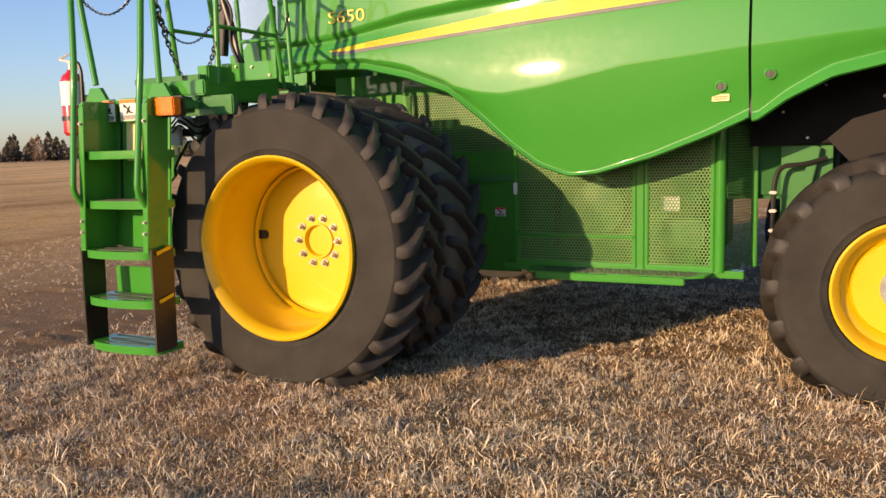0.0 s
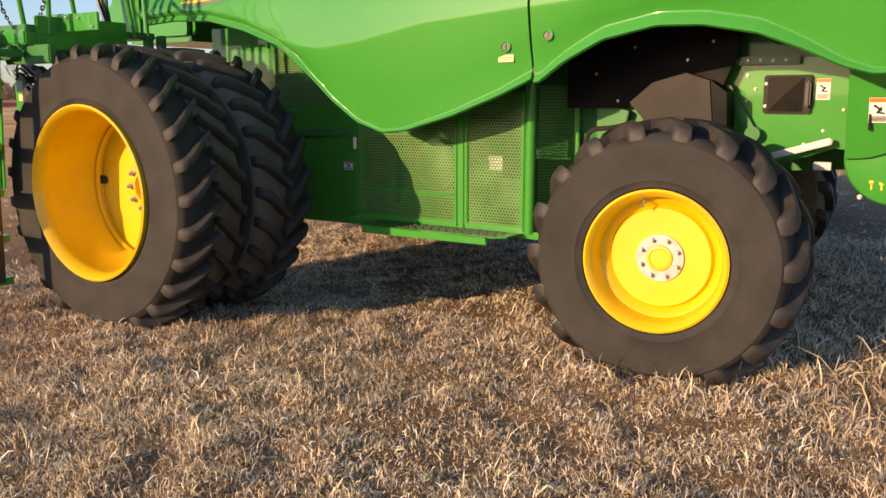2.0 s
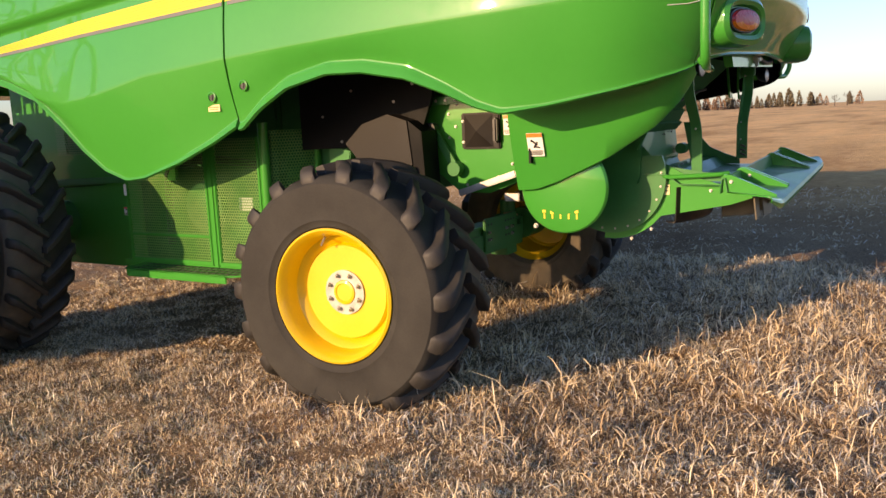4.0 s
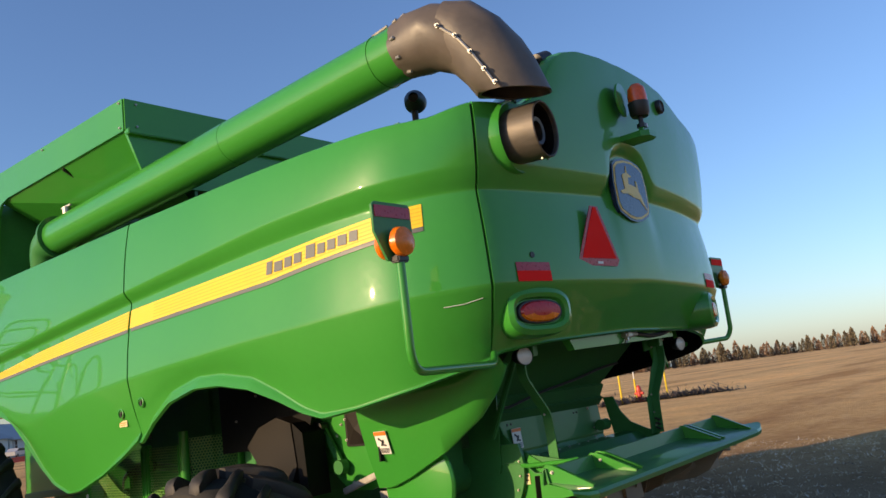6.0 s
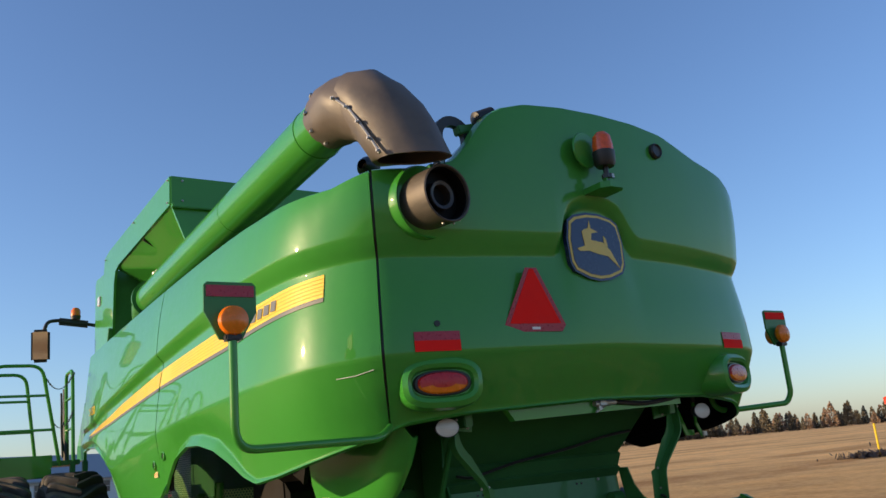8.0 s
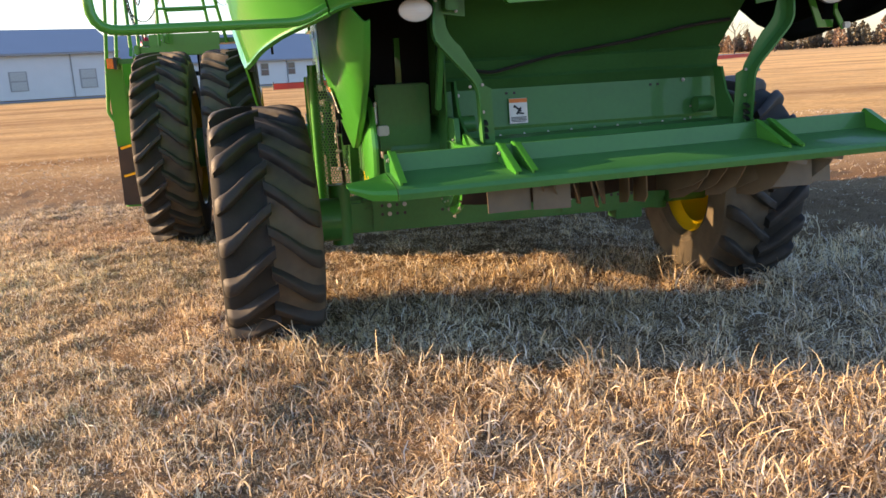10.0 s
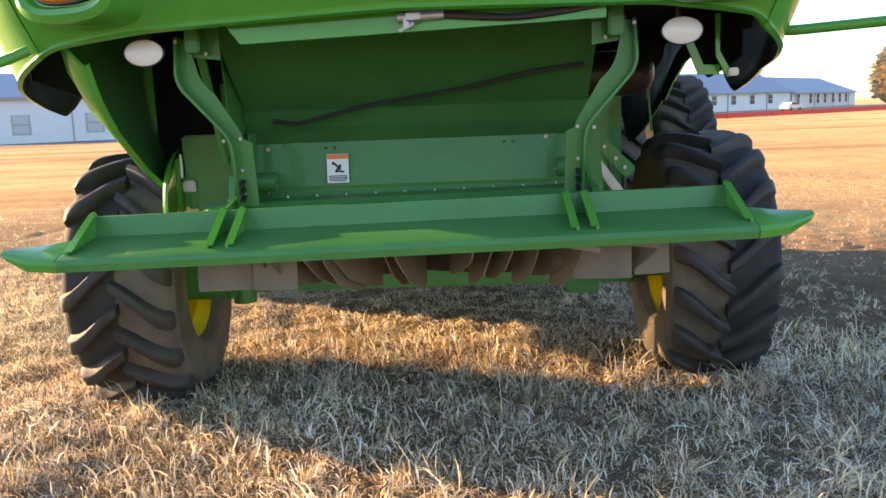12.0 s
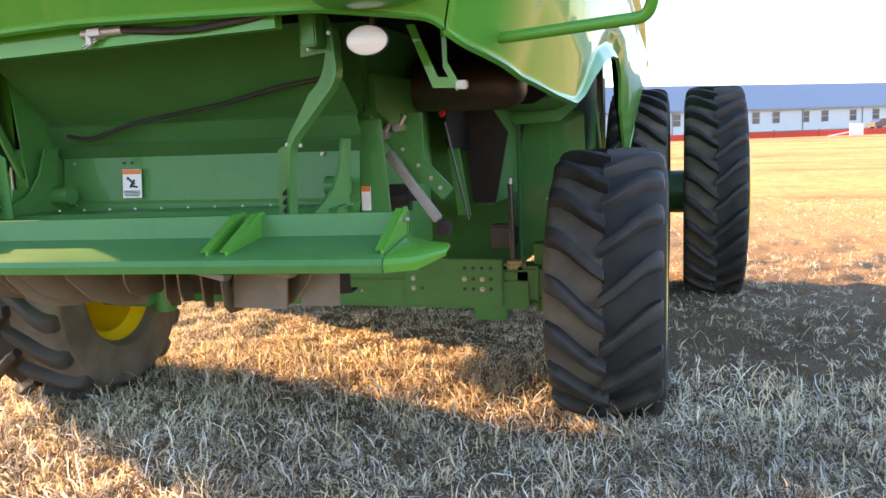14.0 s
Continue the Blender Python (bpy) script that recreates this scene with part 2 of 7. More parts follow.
def perforated(origin, u, v, nu, nv, pitch, hole=0.62, inside=None):
    """A sheet of punched metal: hexagonal cells with open middles, spread along u and v from the origin."""
    bm = bmesh.new()
    o, u, v = Vector(origin), Vector(u).normalized(), Vector(v).normalized()
    R = pitch / math.sqrt(3)
    rowh = R * 1.5
    vs, cache = [], {}
    for j in range(int(nv / rowh) + 1):
        for i in range(int(nu / pitch) + 1):
            cx, cy = (i + 0.5 * (j % 2)) * pitch, j * rowh
            if inside and not inside(cx, cy):
                continue
            a, b = [], []
            for k in range(6):
                an = math.pi / 6 + k * math.pi / 3
                px, py = cx + R * math.cos(an), cy + R * math.sin(an)
                key = (round(px * 2000), round(py * 2000))
                if key not in cache:
                    cache[key] = bm.verts.new(o + u * px + v * py)
                a.append(cache[key])
                b.append(bm.verts.new(o + u * (cx + R * hole * math.cos(an)) + v * (cy + R * hole * math.sin(an))))
            for k in range(6):
                bm.faces.new((a[k], a[(k + 1) % 6], b[(k + 1) % 6], b[k]))
    return bm


def warning_label(name, w, h, m, parent, figure=True, head=ORANGE):
    """A warning label: coloured head band, white field with a dark mark, lines of small print."""
    base = part(name, box((0, 0, 0), (w, 0.003, h), bevel=0), WHITE, parent, "white and orange warning label")
    base.matrix_basis = m
    part("head_band", box((0, -0.003, h * 0.41), (w * 0.98, 0.003, h * 0.16), bevel=0), head, base)
    if figure:
        bm = bmesh.new()
        for c, s, t in (((-0.05, 0.1), (0.5, 0.09), 40), ((0.02, 0.0), (0.42, 0.1), -55), ((0.12, -0.1), (0.35, 0.08), 10), ((-0.2, 0.17), (0.13, 0.1), 0)):
            add_box(bm, (c[0] * w, -0.003, c[1] * h), (s[0] * w, 0.003, s[1] * h * 0.8), pose(0, 0, 0, 0, t, 0))
        part("mark", bm, INK, base)
    bm = bmesh.new()
    for k in range(4):
        add_box(bm, (0, -0.003, h * (-0.26 - 0.055 * k)), (w * (0.86 - 0.12 * (k == 3)), 0.003, h * 0.028))
    part("print_lines", bm, INK, base)
    return base


# ---------------------------------------------------------------- the harvester's outer skin
def spline(pts, step=0.045):
    """A smooth plan line through the given points, in even steps."""
    pts = [Vector((*p, 0)) for p in pts]
    out = []
    for i in range(len(pts) - 1):
        p0, p1, p2, p3 = pts[max(i - 1, 0)], pts[i], pts[i + 1], pts[min(i + 2, len(pts) - 1)]
        n = max(2, int((p2 - p1).length / step))
        for k in range(n):
            t = k / n
            out.append(0.5 * ((2 * p1) + (p2 - p0) * t + (2 * p0 - 5 * p1 + 4 * p2 - p3) * t * t + (3 * p1 - p0 - 3 * p2 + p3) * t ** 3))
    return out + [pts[-1]]


HALF = [(-0.76, -1.735), (0.2, -1.745), (1.2, -1.75), (2.6, -1.75), (3.6, -1.745), (4.4, -1.725), (4.8, -1.685), (5.02, -1.635), (5.17, -1.565),
        (5.295, -1.475), (5.375, -1.395), (5.42, -1.32), (5.452, -1.2), (5.475, -1.08), (5.512, -0.8), (5.54, -0.4), (5.55, 0.0)]
PLAN = spline(HALF + [(x, -y) for x, y in HALF[-2::-1]])
ARC = [0.0]
for a, b in zip(PLAN, PLAN[1:]):
    ARC.append(ARC[-1] + (b - a).length)
ARC = np.array(ARC)
TOTAL = ARC[-1]
for p in PLAN:                               # the far side stands further in and a little further forward
    if p.y > 0:
        p.x, p.y = p.x - 0.28 * min(1.0, max(0.0, (5.25 - p.x) / 0.9)), p.y - 0.15 * min(1.0, max(0.0, (5.44 - p.x) / 0.5))
SIDE_N = next(i for i, p in enumerate(PLAN) if p.x > 5.41)


def s_at_x(x):
    return float(np.interp(x, [p.x for p in PLAN[:SIDE_N]], ARC[:SIDE_N]))


def s_at_y(y):
    k = len(PLAN) - SIDE_N
    return float(np.interp(y, [p.y for p in PLAN[SIDE_N - 4:k + 4]], ARC[SIDE_N - 4:k + 4]))


def base_at(s):
    x, y = (float(np.interp(s, ARC, [p[i] for p in PLAN])) for i in (0, 1))
    x2, y2 = (float(np.interp(min(s + 0.03, TOTAL), ARC, [p[i] for p in PLAN])) for i in (0, 1))
    x1, y1 = (float(np.interp(max(s - 0.03, 0), ARC, [p[i] for p in PLAN])) for i in (0, 1))
    d = Vector((x2 - x1, y2 - y1, 0)).normalized()
    return Vector((x, y, 0)), Vector((d.y, -d.x, 0))


S_GAP = s_at_y(-1.365)                       # the joint between side and rear


def both(side, rear):
    """A level along the skin: heights by x on the sides, by y across the rear; the far side mirrors the near one."""
    s = [s_at_x(x) for x, _ in side] + [s_at_y(y) for y, _ in rear]
    z = [v for _, v in side] + [v for _, v in rear]
    s2 = [TOTAL - a for a in s[:len(side)]][::-1]
    z2 = [v for _, v in side][::-1]
    return s + s2, z + z2


LOW = [(-0.76, 2.03), (-0.4, 2.05), (0.0, 2.03), (0.35, 1.945), (0.66, 1.83), (0.91, 1.63), (1.11, 1.45), (1.3, 1.315), (1.5, 1.245), (1.69, 1.262),
       (2.05, 1.36), (2.38, 1.48), (2.615, 1.58), (2.64, 1.55), (2.82, 1.675), (3.06, 1.79), (3.36, 1.85), (3.6, 1.845), (3.87, 1.795), (4.09, 1.71),
       (4.27, 1.625), (4.41, 1.585), (4.66, 1.615), (5.03, 1.68), (5.3, 1.745)]
TABLES = {
    "top": both([(-0.76, 3.06), (2.5, 3.06), (4.1, 3.05), (5.25, 3.03)],
                [(-1.36, 3.085), (-1.05, 3.11), (-0.93, 3.165), (-0.84, 3.265), (-0.76, 3.38), (-0.69, 3.455), (-0.6, 3.505), (-0.44, 3.55), (-0.18, 3.57), (0.09, 3.57), (0.4, 3.55), (0.65, 3.51), (0.8, 3.45), (0.95, 3.39), (1.09, 3.35), (1.22, 3.31)]),
    "band_top": both([(-0.76, 2.25), (-0.2, 2.29), (0.36, 2.385), (1.5, 2.48), (2.76, 2.58), (4.16, 2.69), (5.2, 2.735)],
                     [(-1.35, 2.75), (-1.0, 2.768), (-0.31, 2.785), (-0.275, 2.80), (-0.24, 2.93), (-0.19, 2.98), (-0.1, 3.015), (0.0, 3.025), (0.1, 3.015), (0.19, 2.975), (0.25, 2.86), (0.3, 2.795), (0.72, 2.775), (1.23, 2.744)]),
    "band_low": both([(-0.76, 2.22), (-0.2, 2.255), (0.36, 2.335), (1.5, 2.42), (2.6, 2.5), (4.04, 2.585), (5.1, 2.625)],
                     [(-1.36, 2.64), (-0.96, 2.645), (-0.31, 2.668), (-0.275, 2.70), (-0.22, 2.87), (-0.17, 2.92), (-0.09, 2.955), (0.0, 2.96), (0.09, 2.95), (0.16, 2.905), (0.225, 2.74), (0.28, 2.685), (0.7, 2.675), (1.22, 2.648)]),
    "crease": both([(-0.76, 2.09), (0.0, 2.085), (0.25, 2.045), (0.4, 1.99), (0.57, 1.905), (0.74, 1.845), (0.9, 1.805), (1.07, 1.79), (1.38, 1.83), (1.89, 1.93), (2.59, 1.985), (3.3, 2.02), (4.3, 2.08), (5.2, 2.12)],
                   [(-1.35, 2.13), (0, 2.155), (1.25, 2.145)]),
    "low": both(LOW, [(-1.25, 1.81), (-0.9, 1.845), (0, 1.88), (0.9, 1.87), (1.25, 1.83)]),
    "out_top": both([(-0.76, -0.03), (4.6, -0.015), (5.15, 0.02), (5.35, 0.06)], [(-1.36, 0.07), (-0.9, 0.05), (0, 0.03), (0.9, 0.05), (1.3, 0.07)]),
    "out_band": both([(-0.76, 0.03), (0.3, 0.045), (5.0, 0.045)], [(-1.25, 0.03), (0, 0.03), (1.25, 0.03)]),
    "out_in": both([(-0.76, 0.01), (0.3, -0.005), (2.5, -0.01), (5.0, -0.015)], [(-1.25, -0.02), (0, -0.02), (1.25, -0.02)]),
    "out_crease": both([(-0.76, 0.05), (0.5, 0.06), (1.5, 0.06), (5.0, 0.045)], [(-1.25, 0.03), (0, 0.03), (1.25, 0.03)]),
    "out_low": both([(-0.76, 0.01), (0.4, 0.01), (1.5, -0.05), (2.6, -0.03), (3.4, 0.0), (4.4, -0.05), (5.2, -0.10)], [(-1.25, -0.13), (0, -0.14), (1.25, -0.13)]),
    "lip": both([(-0.76, 0.03), (0.4, 0.045), (1.3, 0.02), (1.6, 0.015), (2.4, 0.035), (2.615, 0.05), (2.64, 0.04), (3.0, 0.07), (3.9, 0.07), (4.3, 0.03), (4.6, 0.012), (5.2, 0.012)], [(-1.25, 0.012), (0, 0.012), (1.25, 0.012)]),
}


def level(name, s):
    return float(np.interp(s, *TABLES[name]))


def profile(s):
    """The skin's section at s: (height, outward) from the top down, with every fold eased."""
    zt, z1, z2, z3, z4 = (level(n, s) for n in ("top", "band_top", "band_low", "crease", "low"))
    ot, o1, o2, o3, o4 = (level(n, s) for n in ("out_top", "out_band", "out_in", "out_crease", "out_low"))
    lip = level("lip", s)
    z3 = max(z3, z4 + lip + 0.03)
    raw = [(zt + 0.012, ot - 0.09, 0.02), (zt, ot, 0.03), (z1, o1, 0.014), (z2, o2, 0.014), (z3, o3, 0.02), (z4 + lip, o4, 0.012), (z4, o4 + lip * 0.55, 0.0)]
    out = [raw[0][:2]]
    for (za, oa, _), (zb, ob, r), (zc, oc, _) in zip(raw, raw[1:], raw[2:]):
        b = Vector((zb, ob))
        d0, d1 = Vector((za, oa)) - b, Vector((zc, oc)) - b
        k0, k1 = min(r, d0.length * 0.3), min(r, d1.length * 0.3)
        p0, p1 = b + d0.normalized() * k0, b + d1.normalized() * k1
        out += [tuple(p0), tuple((p0 + b * 2 + p1) / 4), tuple(p1)]
        for t in (0.36, 0.64):              # a slight swell between folds
            q = b.lerp(Vector((zc, oc)), t)
            out.append((q.x, q.y + 0.03 * min(0.25, (Vector((zc, oc)) - b).length)))
    return out + [raw[-1][:2]]


def skin_point(s, z, lift=0.0):
    pr = profile(s)
    zs, os_ = [p[0] for p in pr][::-1], [p[1] for p in pr][::-1]
    b, n = base_at(s)
    return b + n * (float(np.interp(z, zs, os_)) + lift) + Vector((0, 0, z))


def skin(s0, s1, step=0.035):
    bm = bmesh.new()
    n = max(3, int((s1 - s0) / step))
    cols = []
    for i in range(n + 1):
        s = s0 + (s1 - s0) * i / n
        b, nn = base_at(s)
        cols.append([bm.verts.new(b + nn * o + Vector((0, 0, z))) for z, o in profile(s)])
    m = min(len(c) for c in cols)
    for a, b in zip(cols, cols[1:]):
        for k in range(min(len(a), len(b), m) - 1):
            bm.faces.new((a[k], b[k], b[k + 1], a[k + 1]))
    return bm


def skin_strip(s0, s1, lo, hi, lift=0.004, step=0.05, thick=0.0):
    """A decal that lies on the skin between two heights, each a function of s."""
    bm = bmesh.new()
    n = max(2, int(abs(s1 - s0) / step))
    prev = None
    for i in range(n + 1):
        s = s0 + (s1 - s0) * i / n
        row = [bm.verts.new(skin_point(s, lo(s) + (hi(s) - lo(s)) * k / 4, lift)) for k in range(5)]
        if prev:
            for k in range(4):
                bm.faces.new((prev[k], row[k], row[k + 1], prev[k + 1]))
        prev = row
    return bm


def thicken(ob, t, offset=-1.0):
    md = ob.modifiers.new("thickness", "SOLIDIFY")
    md.thickness, md.offset = t, offset
    return ob


# ---------------------------------------------------------------- ground
def ground_height(x, y):
    """Gentle rise of the field on the near side, soft hummocks, nearly flat far off."""
    rise = 0.035 * min(max(-1.4 - y, 0.0), 2.4)
    near = math.exp(-((x - 4) ** 2 + (y + 1) ** 2) / 900)
    hum = 0.014 * noise.noise((x * 0.9, y * 0.9, 0)) + 0.012 * noise.noise((x * 2.3, y * 2.3, 4))
    tus = 0.036 * noise.noise((x * 4.2, y * 4.2, 9)) + 0.02 * noise.noise((x * 10, y * 10, 2)) if near > 0.9 else 0.0
    return -0.055 + (rise + hum) * near + tus


def build_ground():
    bm = bmesh.new()
    r = [0.0]
    step = 0.07
    while r[-1] < 3000:
        r.append(r[-1] + step)
        if r[-1] > 5.6:
            step *= 1.09
    xs = sorted({-a for a in r} | set(r))
    grid = [[bm.verts.new((4 + x, -1 + y, ground_height(4 + x, -1 + y))) for y in xs] for x in xs]
    for a, b in zip(grid, grid[1:]):
        for k in range(len(xs) - 1):
            bm.faces.new((a[k], b[k], b[k + 1], a[k + 1]))
    m = bpy.data.materials.new("dry_turf")
    m.use_nodes = True
    nd, ln = m.node_tree.nodes, m.node_tree.links
    p = nd["Principled BSDF"]
    p.inputs["Roughness"].default_value = 0.95
    p.inputs["Specular IOR Level"].default_value = 0.1
    tc = nd.new("ShaderNodeTexCoord")

    def tex(scale, detail=6, stretch=(1, 1, 1), rough=0.6):
        mp = nd.new("ShaderNodeMapping")
        mp.inputs["Scale"].default_value = stretch
        ln.new(tc.outputs["Object"], mp.inputs[0])
        n = nd.new("ShaderNodeTexNoise")
        n.inputs["Scale"].default_value, n.inputs["Detail"].default_value, n.inputs["Roughness"].default_value = scale, detail, rough
        ln.new(mp.outputs[0], n.inputs[0])
        return n.outputs["Fac"]

    def ramp(src, stops):
        c = nd.new("ShaderNodeValToRGB")
        while len(c.color_ramp.elements) < len(stops):
            c.color_ramp.elements.new(0.5)
        for e, (pos, col) in zip(c.color_ramp.elements, stops):
            e.position, e.color = pos, (*col, 1)
        ln.new(src, c.inputs[0])
        return c.outputs[0]

    def mix(a, b, fac, mode="MIX"):
        x = nd.new("ShaderNodeMix")
        x.data_type, x.blend_type = "RGBA", mode
        if isinstance(fac, float):
            x.inputs[0].default_value = fac
        else:
            ln.new(fac, x.inputs[0])
        ln.new(a, x.inputs[6])
        ln.new(b, x.inputs[7])
        return x.outputs[2]

    # far turf is paler: sun that upright blades would catch is put into colour
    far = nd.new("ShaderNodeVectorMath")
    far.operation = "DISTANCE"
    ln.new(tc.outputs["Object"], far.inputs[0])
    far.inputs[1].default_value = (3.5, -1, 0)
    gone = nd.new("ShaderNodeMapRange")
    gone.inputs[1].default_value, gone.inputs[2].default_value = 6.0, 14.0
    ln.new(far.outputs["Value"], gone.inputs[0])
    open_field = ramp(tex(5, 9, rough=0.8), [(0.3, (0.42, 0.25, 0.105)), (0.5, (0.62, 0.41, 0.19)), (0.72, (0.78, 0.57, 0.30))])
    fine = ramp(tex(85, 8, rough=0.8), [(0.36, (0.05, 0.037, 0.03)), (0.5, (0.33, 0.235, 0.15)), (0.68, (0.72, 0.54, 0.36))])
    broad = ramp(tex(0.5, 6), [(0.3, (0.78, 0.72, 0.68)), (0.55, (0.97, 0.95, 0.93)), (0.75, (1.1, 1.05, 0.97))])
    strips = ramp(tex(0.11, 5, (1.5, 0.28, 1)), [(0.38, (0.66, 0.56, 0.48)), (0.5, (0.98, 0.94, 0.88)), (0.66, (1.14, 1.06, 0.92))])
    # front-lit brightness of the turf beyond the harvester is put into its colour
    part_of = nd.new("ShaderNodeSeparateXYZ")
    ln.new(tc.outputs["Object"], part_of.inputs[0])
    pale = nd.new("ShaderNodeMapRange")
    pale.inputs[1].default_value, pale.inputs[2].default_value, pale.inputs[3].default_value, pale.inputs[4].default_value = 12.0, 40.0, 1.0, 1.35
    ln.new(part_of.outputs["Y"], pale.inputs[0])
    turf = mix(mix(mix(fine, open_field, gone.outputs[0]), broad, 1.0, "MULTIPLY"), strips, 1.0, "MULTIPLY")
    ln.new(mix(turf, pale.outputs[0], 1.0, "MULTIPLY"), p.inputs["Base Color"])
    b = nd.new("ShaderNodeBump")
    b.inputs["Strength"].default_value, b.inputs["Distance"].default_value = 0.8, 0.04
    ln.new(tex(60, 8, rough=0.8), b.inputs["Height"])
    ln.new(b.outputs[0], p.inputs["Normal"])
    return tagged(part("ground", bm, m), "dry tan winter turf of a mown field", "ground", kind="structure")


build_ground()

# ---------------------------------------------------------------- harvester: wheels
harvester = empty("combine_harvester", "green combine harvester with yellow wheels parked on dry grass", "combine harvester")


def lug_tyre(R, W, rim_r, bars, hub_z, squash):
    """A drive tyre: rounded carcass with two rows of slanted bars that meet in a chevron, flattened where it stands."""
    h = W / 2
    prof = [(-h * 0.78, rim_r - 0.02), (-h * 0.95, rim_r + 0.013), (-h * 0.965, rim_r + 0.035), (-h * 0.995, rim_r + 0.05), (-h * 0.985, rim_r + 0.068), (-h * 0.99, rim_r + (R - rim_r) * 0.33), (-h * 1.0, rim_r + (R - rim_r) * 0.52), (-h * 0.985, R - 0.12),
            (-h * 0.93, R - 0.098), (-h * 0.82, R - 0.08), (-h * 0.45, R - 0.072), (0, R - 0.068)]
    prof = prof + [(-y, r) for y, r in prof[-2::-1]]
    bm = lathe(prof, 72)
    for f in bm.faces:
        c = f.calc_center_median()
        f.material_index = 0 if math.hypot(c.x, c.z) > R - 0.07 else (1 if c.y < 0 else 2)
    floor_z = -hub_z + squash
    for v in bm.verts:
        if v.co.z < floor_z + 0.12:
            d = (floor_z + 0.12 - v.co.z)
            v.co.y *= 1 + 0.25 * d
            v.co.z = floor_z + 0.12 - d * (0.12 / max(0.12, 0.12 + 0.05)) if v.co.z > floor_z - 0.05 else floor_z
    return bm


def tread_bar(R, W, side, fat=1.0):
    """One slanted bar of the tread, from the middle over the shoulder."""
    h = W / 2
    sweep = 0.72 * h / R
    bm = bmesh.new()
    rows = []
    for t, top, low, half, yk in ((-0.05, 0.006, 0.085, 0.024, -0.05), (0.15, 0.004, 0.085, 0.027, 0.15), (0.35, 0.004, 0.085, 0.029, 0.35), (0.55, 0.005, 0.09, 0.032, 0.55),
                                  (0.72, 0.010, 0.095, 0.036, 0.72), (0.84, 0.022, 0.11, 0.04, 0.85), (0.93, 0.05, 0.13, 0.041, 0.935), (1.0, 0.1, 0.15, 0.036, 0.962)):
        y = side * h * yk
        ang = sweep * (max(1 - t, 0.0) ** 1.3 + 0.05 * math.sin(6.283 * min(t, 1)))
        w = half * fat / R
        tw, bw = w * (0.6 - 0.12 * max(t, 0)), w * (0.78 - 0.06 * max(t, 0))
        pts = [(ang - w, R - low, y * 0.98), (ang - bw, R - top - 0.007, y * 0.995), (ang - tw, R - top, y), (ang + tw, R - top, y), (ang + bw, R - top - 0.007, y * 0.995), (ang + w, R - low, y * 0.98)]
        rows.append([bm.verts.new((r * math.cos(a), yy, r * math.sin(a))) for a, r, yy in pts])
    for p, q in zip(rows, rows[1:]):
        for i in range(5):
            bm.faces.new((p[i], p[i + 1], q[i + 1], q[i]))
    bm.faces.new(rows[0])
    bm.faces.new(rows[-1][::-1])
    return bm


BARS = {}


def tread(w, R, W, bars, fat=1.0):
    for side in (-1, 1):
        for k in range(bars):
            m = Matrix.Rotation(-2 * math.pi * (k + (0.5 if side > 0 else 0)) / bars, 4, "Y")
            if (R, side) not in BARS:
                BARS[R, side] = part("tread_bar", tread_bar(R, W, side, fat), RUBBER, w, sharp=48)
                BARS[R, side].matrix_basis = m
            else:
                share(BARS[R, side], m, w)


def rim_mesh(r, y_out, y_in, y_disc, dish=0.02, bore=0.1, step=0.042):
    """A steel rim: rolled outer flange, stepped barrel, disc with a bore."""
    prof = [(y_out + 0.03, r + 0.012), (y_out - 0.012, r + 0.016), (y_out - 0.02, r + 0.004), (y_out - 0.005, r - 0.012), (y_out + 0.045, r - 0.03), (y_out + 0.08, r - 0.034),
            (y_out + 0.11, r - step * 0.6), (y_disc - 0.03, r - step), (y_disc, r - step - 0.02), (y_disc - dish, bore + 0.2), (y_disc - dish, bore), (y_disc - dish + 0.02, bore - 0.01), (y_disc - dish + 0.02, 0.001)]
    bm = lathe(prof, 64)
    back = lathe([(y_disc - 0.03, r - 0.07), (y_in - 0.1, r - 0.06), (y_in - 0.06, r - 0.02), (y_in, r + 0.012)], 64)
    me = bpy.data.meshes.new("tmp")
    back.to_mesh(me)
    back.free()
    bm.from_mesh(me)
    bpy.data.meshes.remove(me)
    return bm


def nut_mesh(r=0.018, l=0.035):
    bm = cyl((0, 0, 0), (0, -0.008, 0), r * 1.45, seg=16)
    add_cyl(bm, (0, -0.008, 0), (0, -l, 0), r, r * 0.85, seg=6)
    return add_cyl(bm, (0, -l, 0), (0, -l - 0.012, 0), r * 0.55, seg=10)


HUB_F, HUB_R = 0.86, 0.615
TYRE_F = TYRE_R = RIM_F = RIM_R = NUT = None


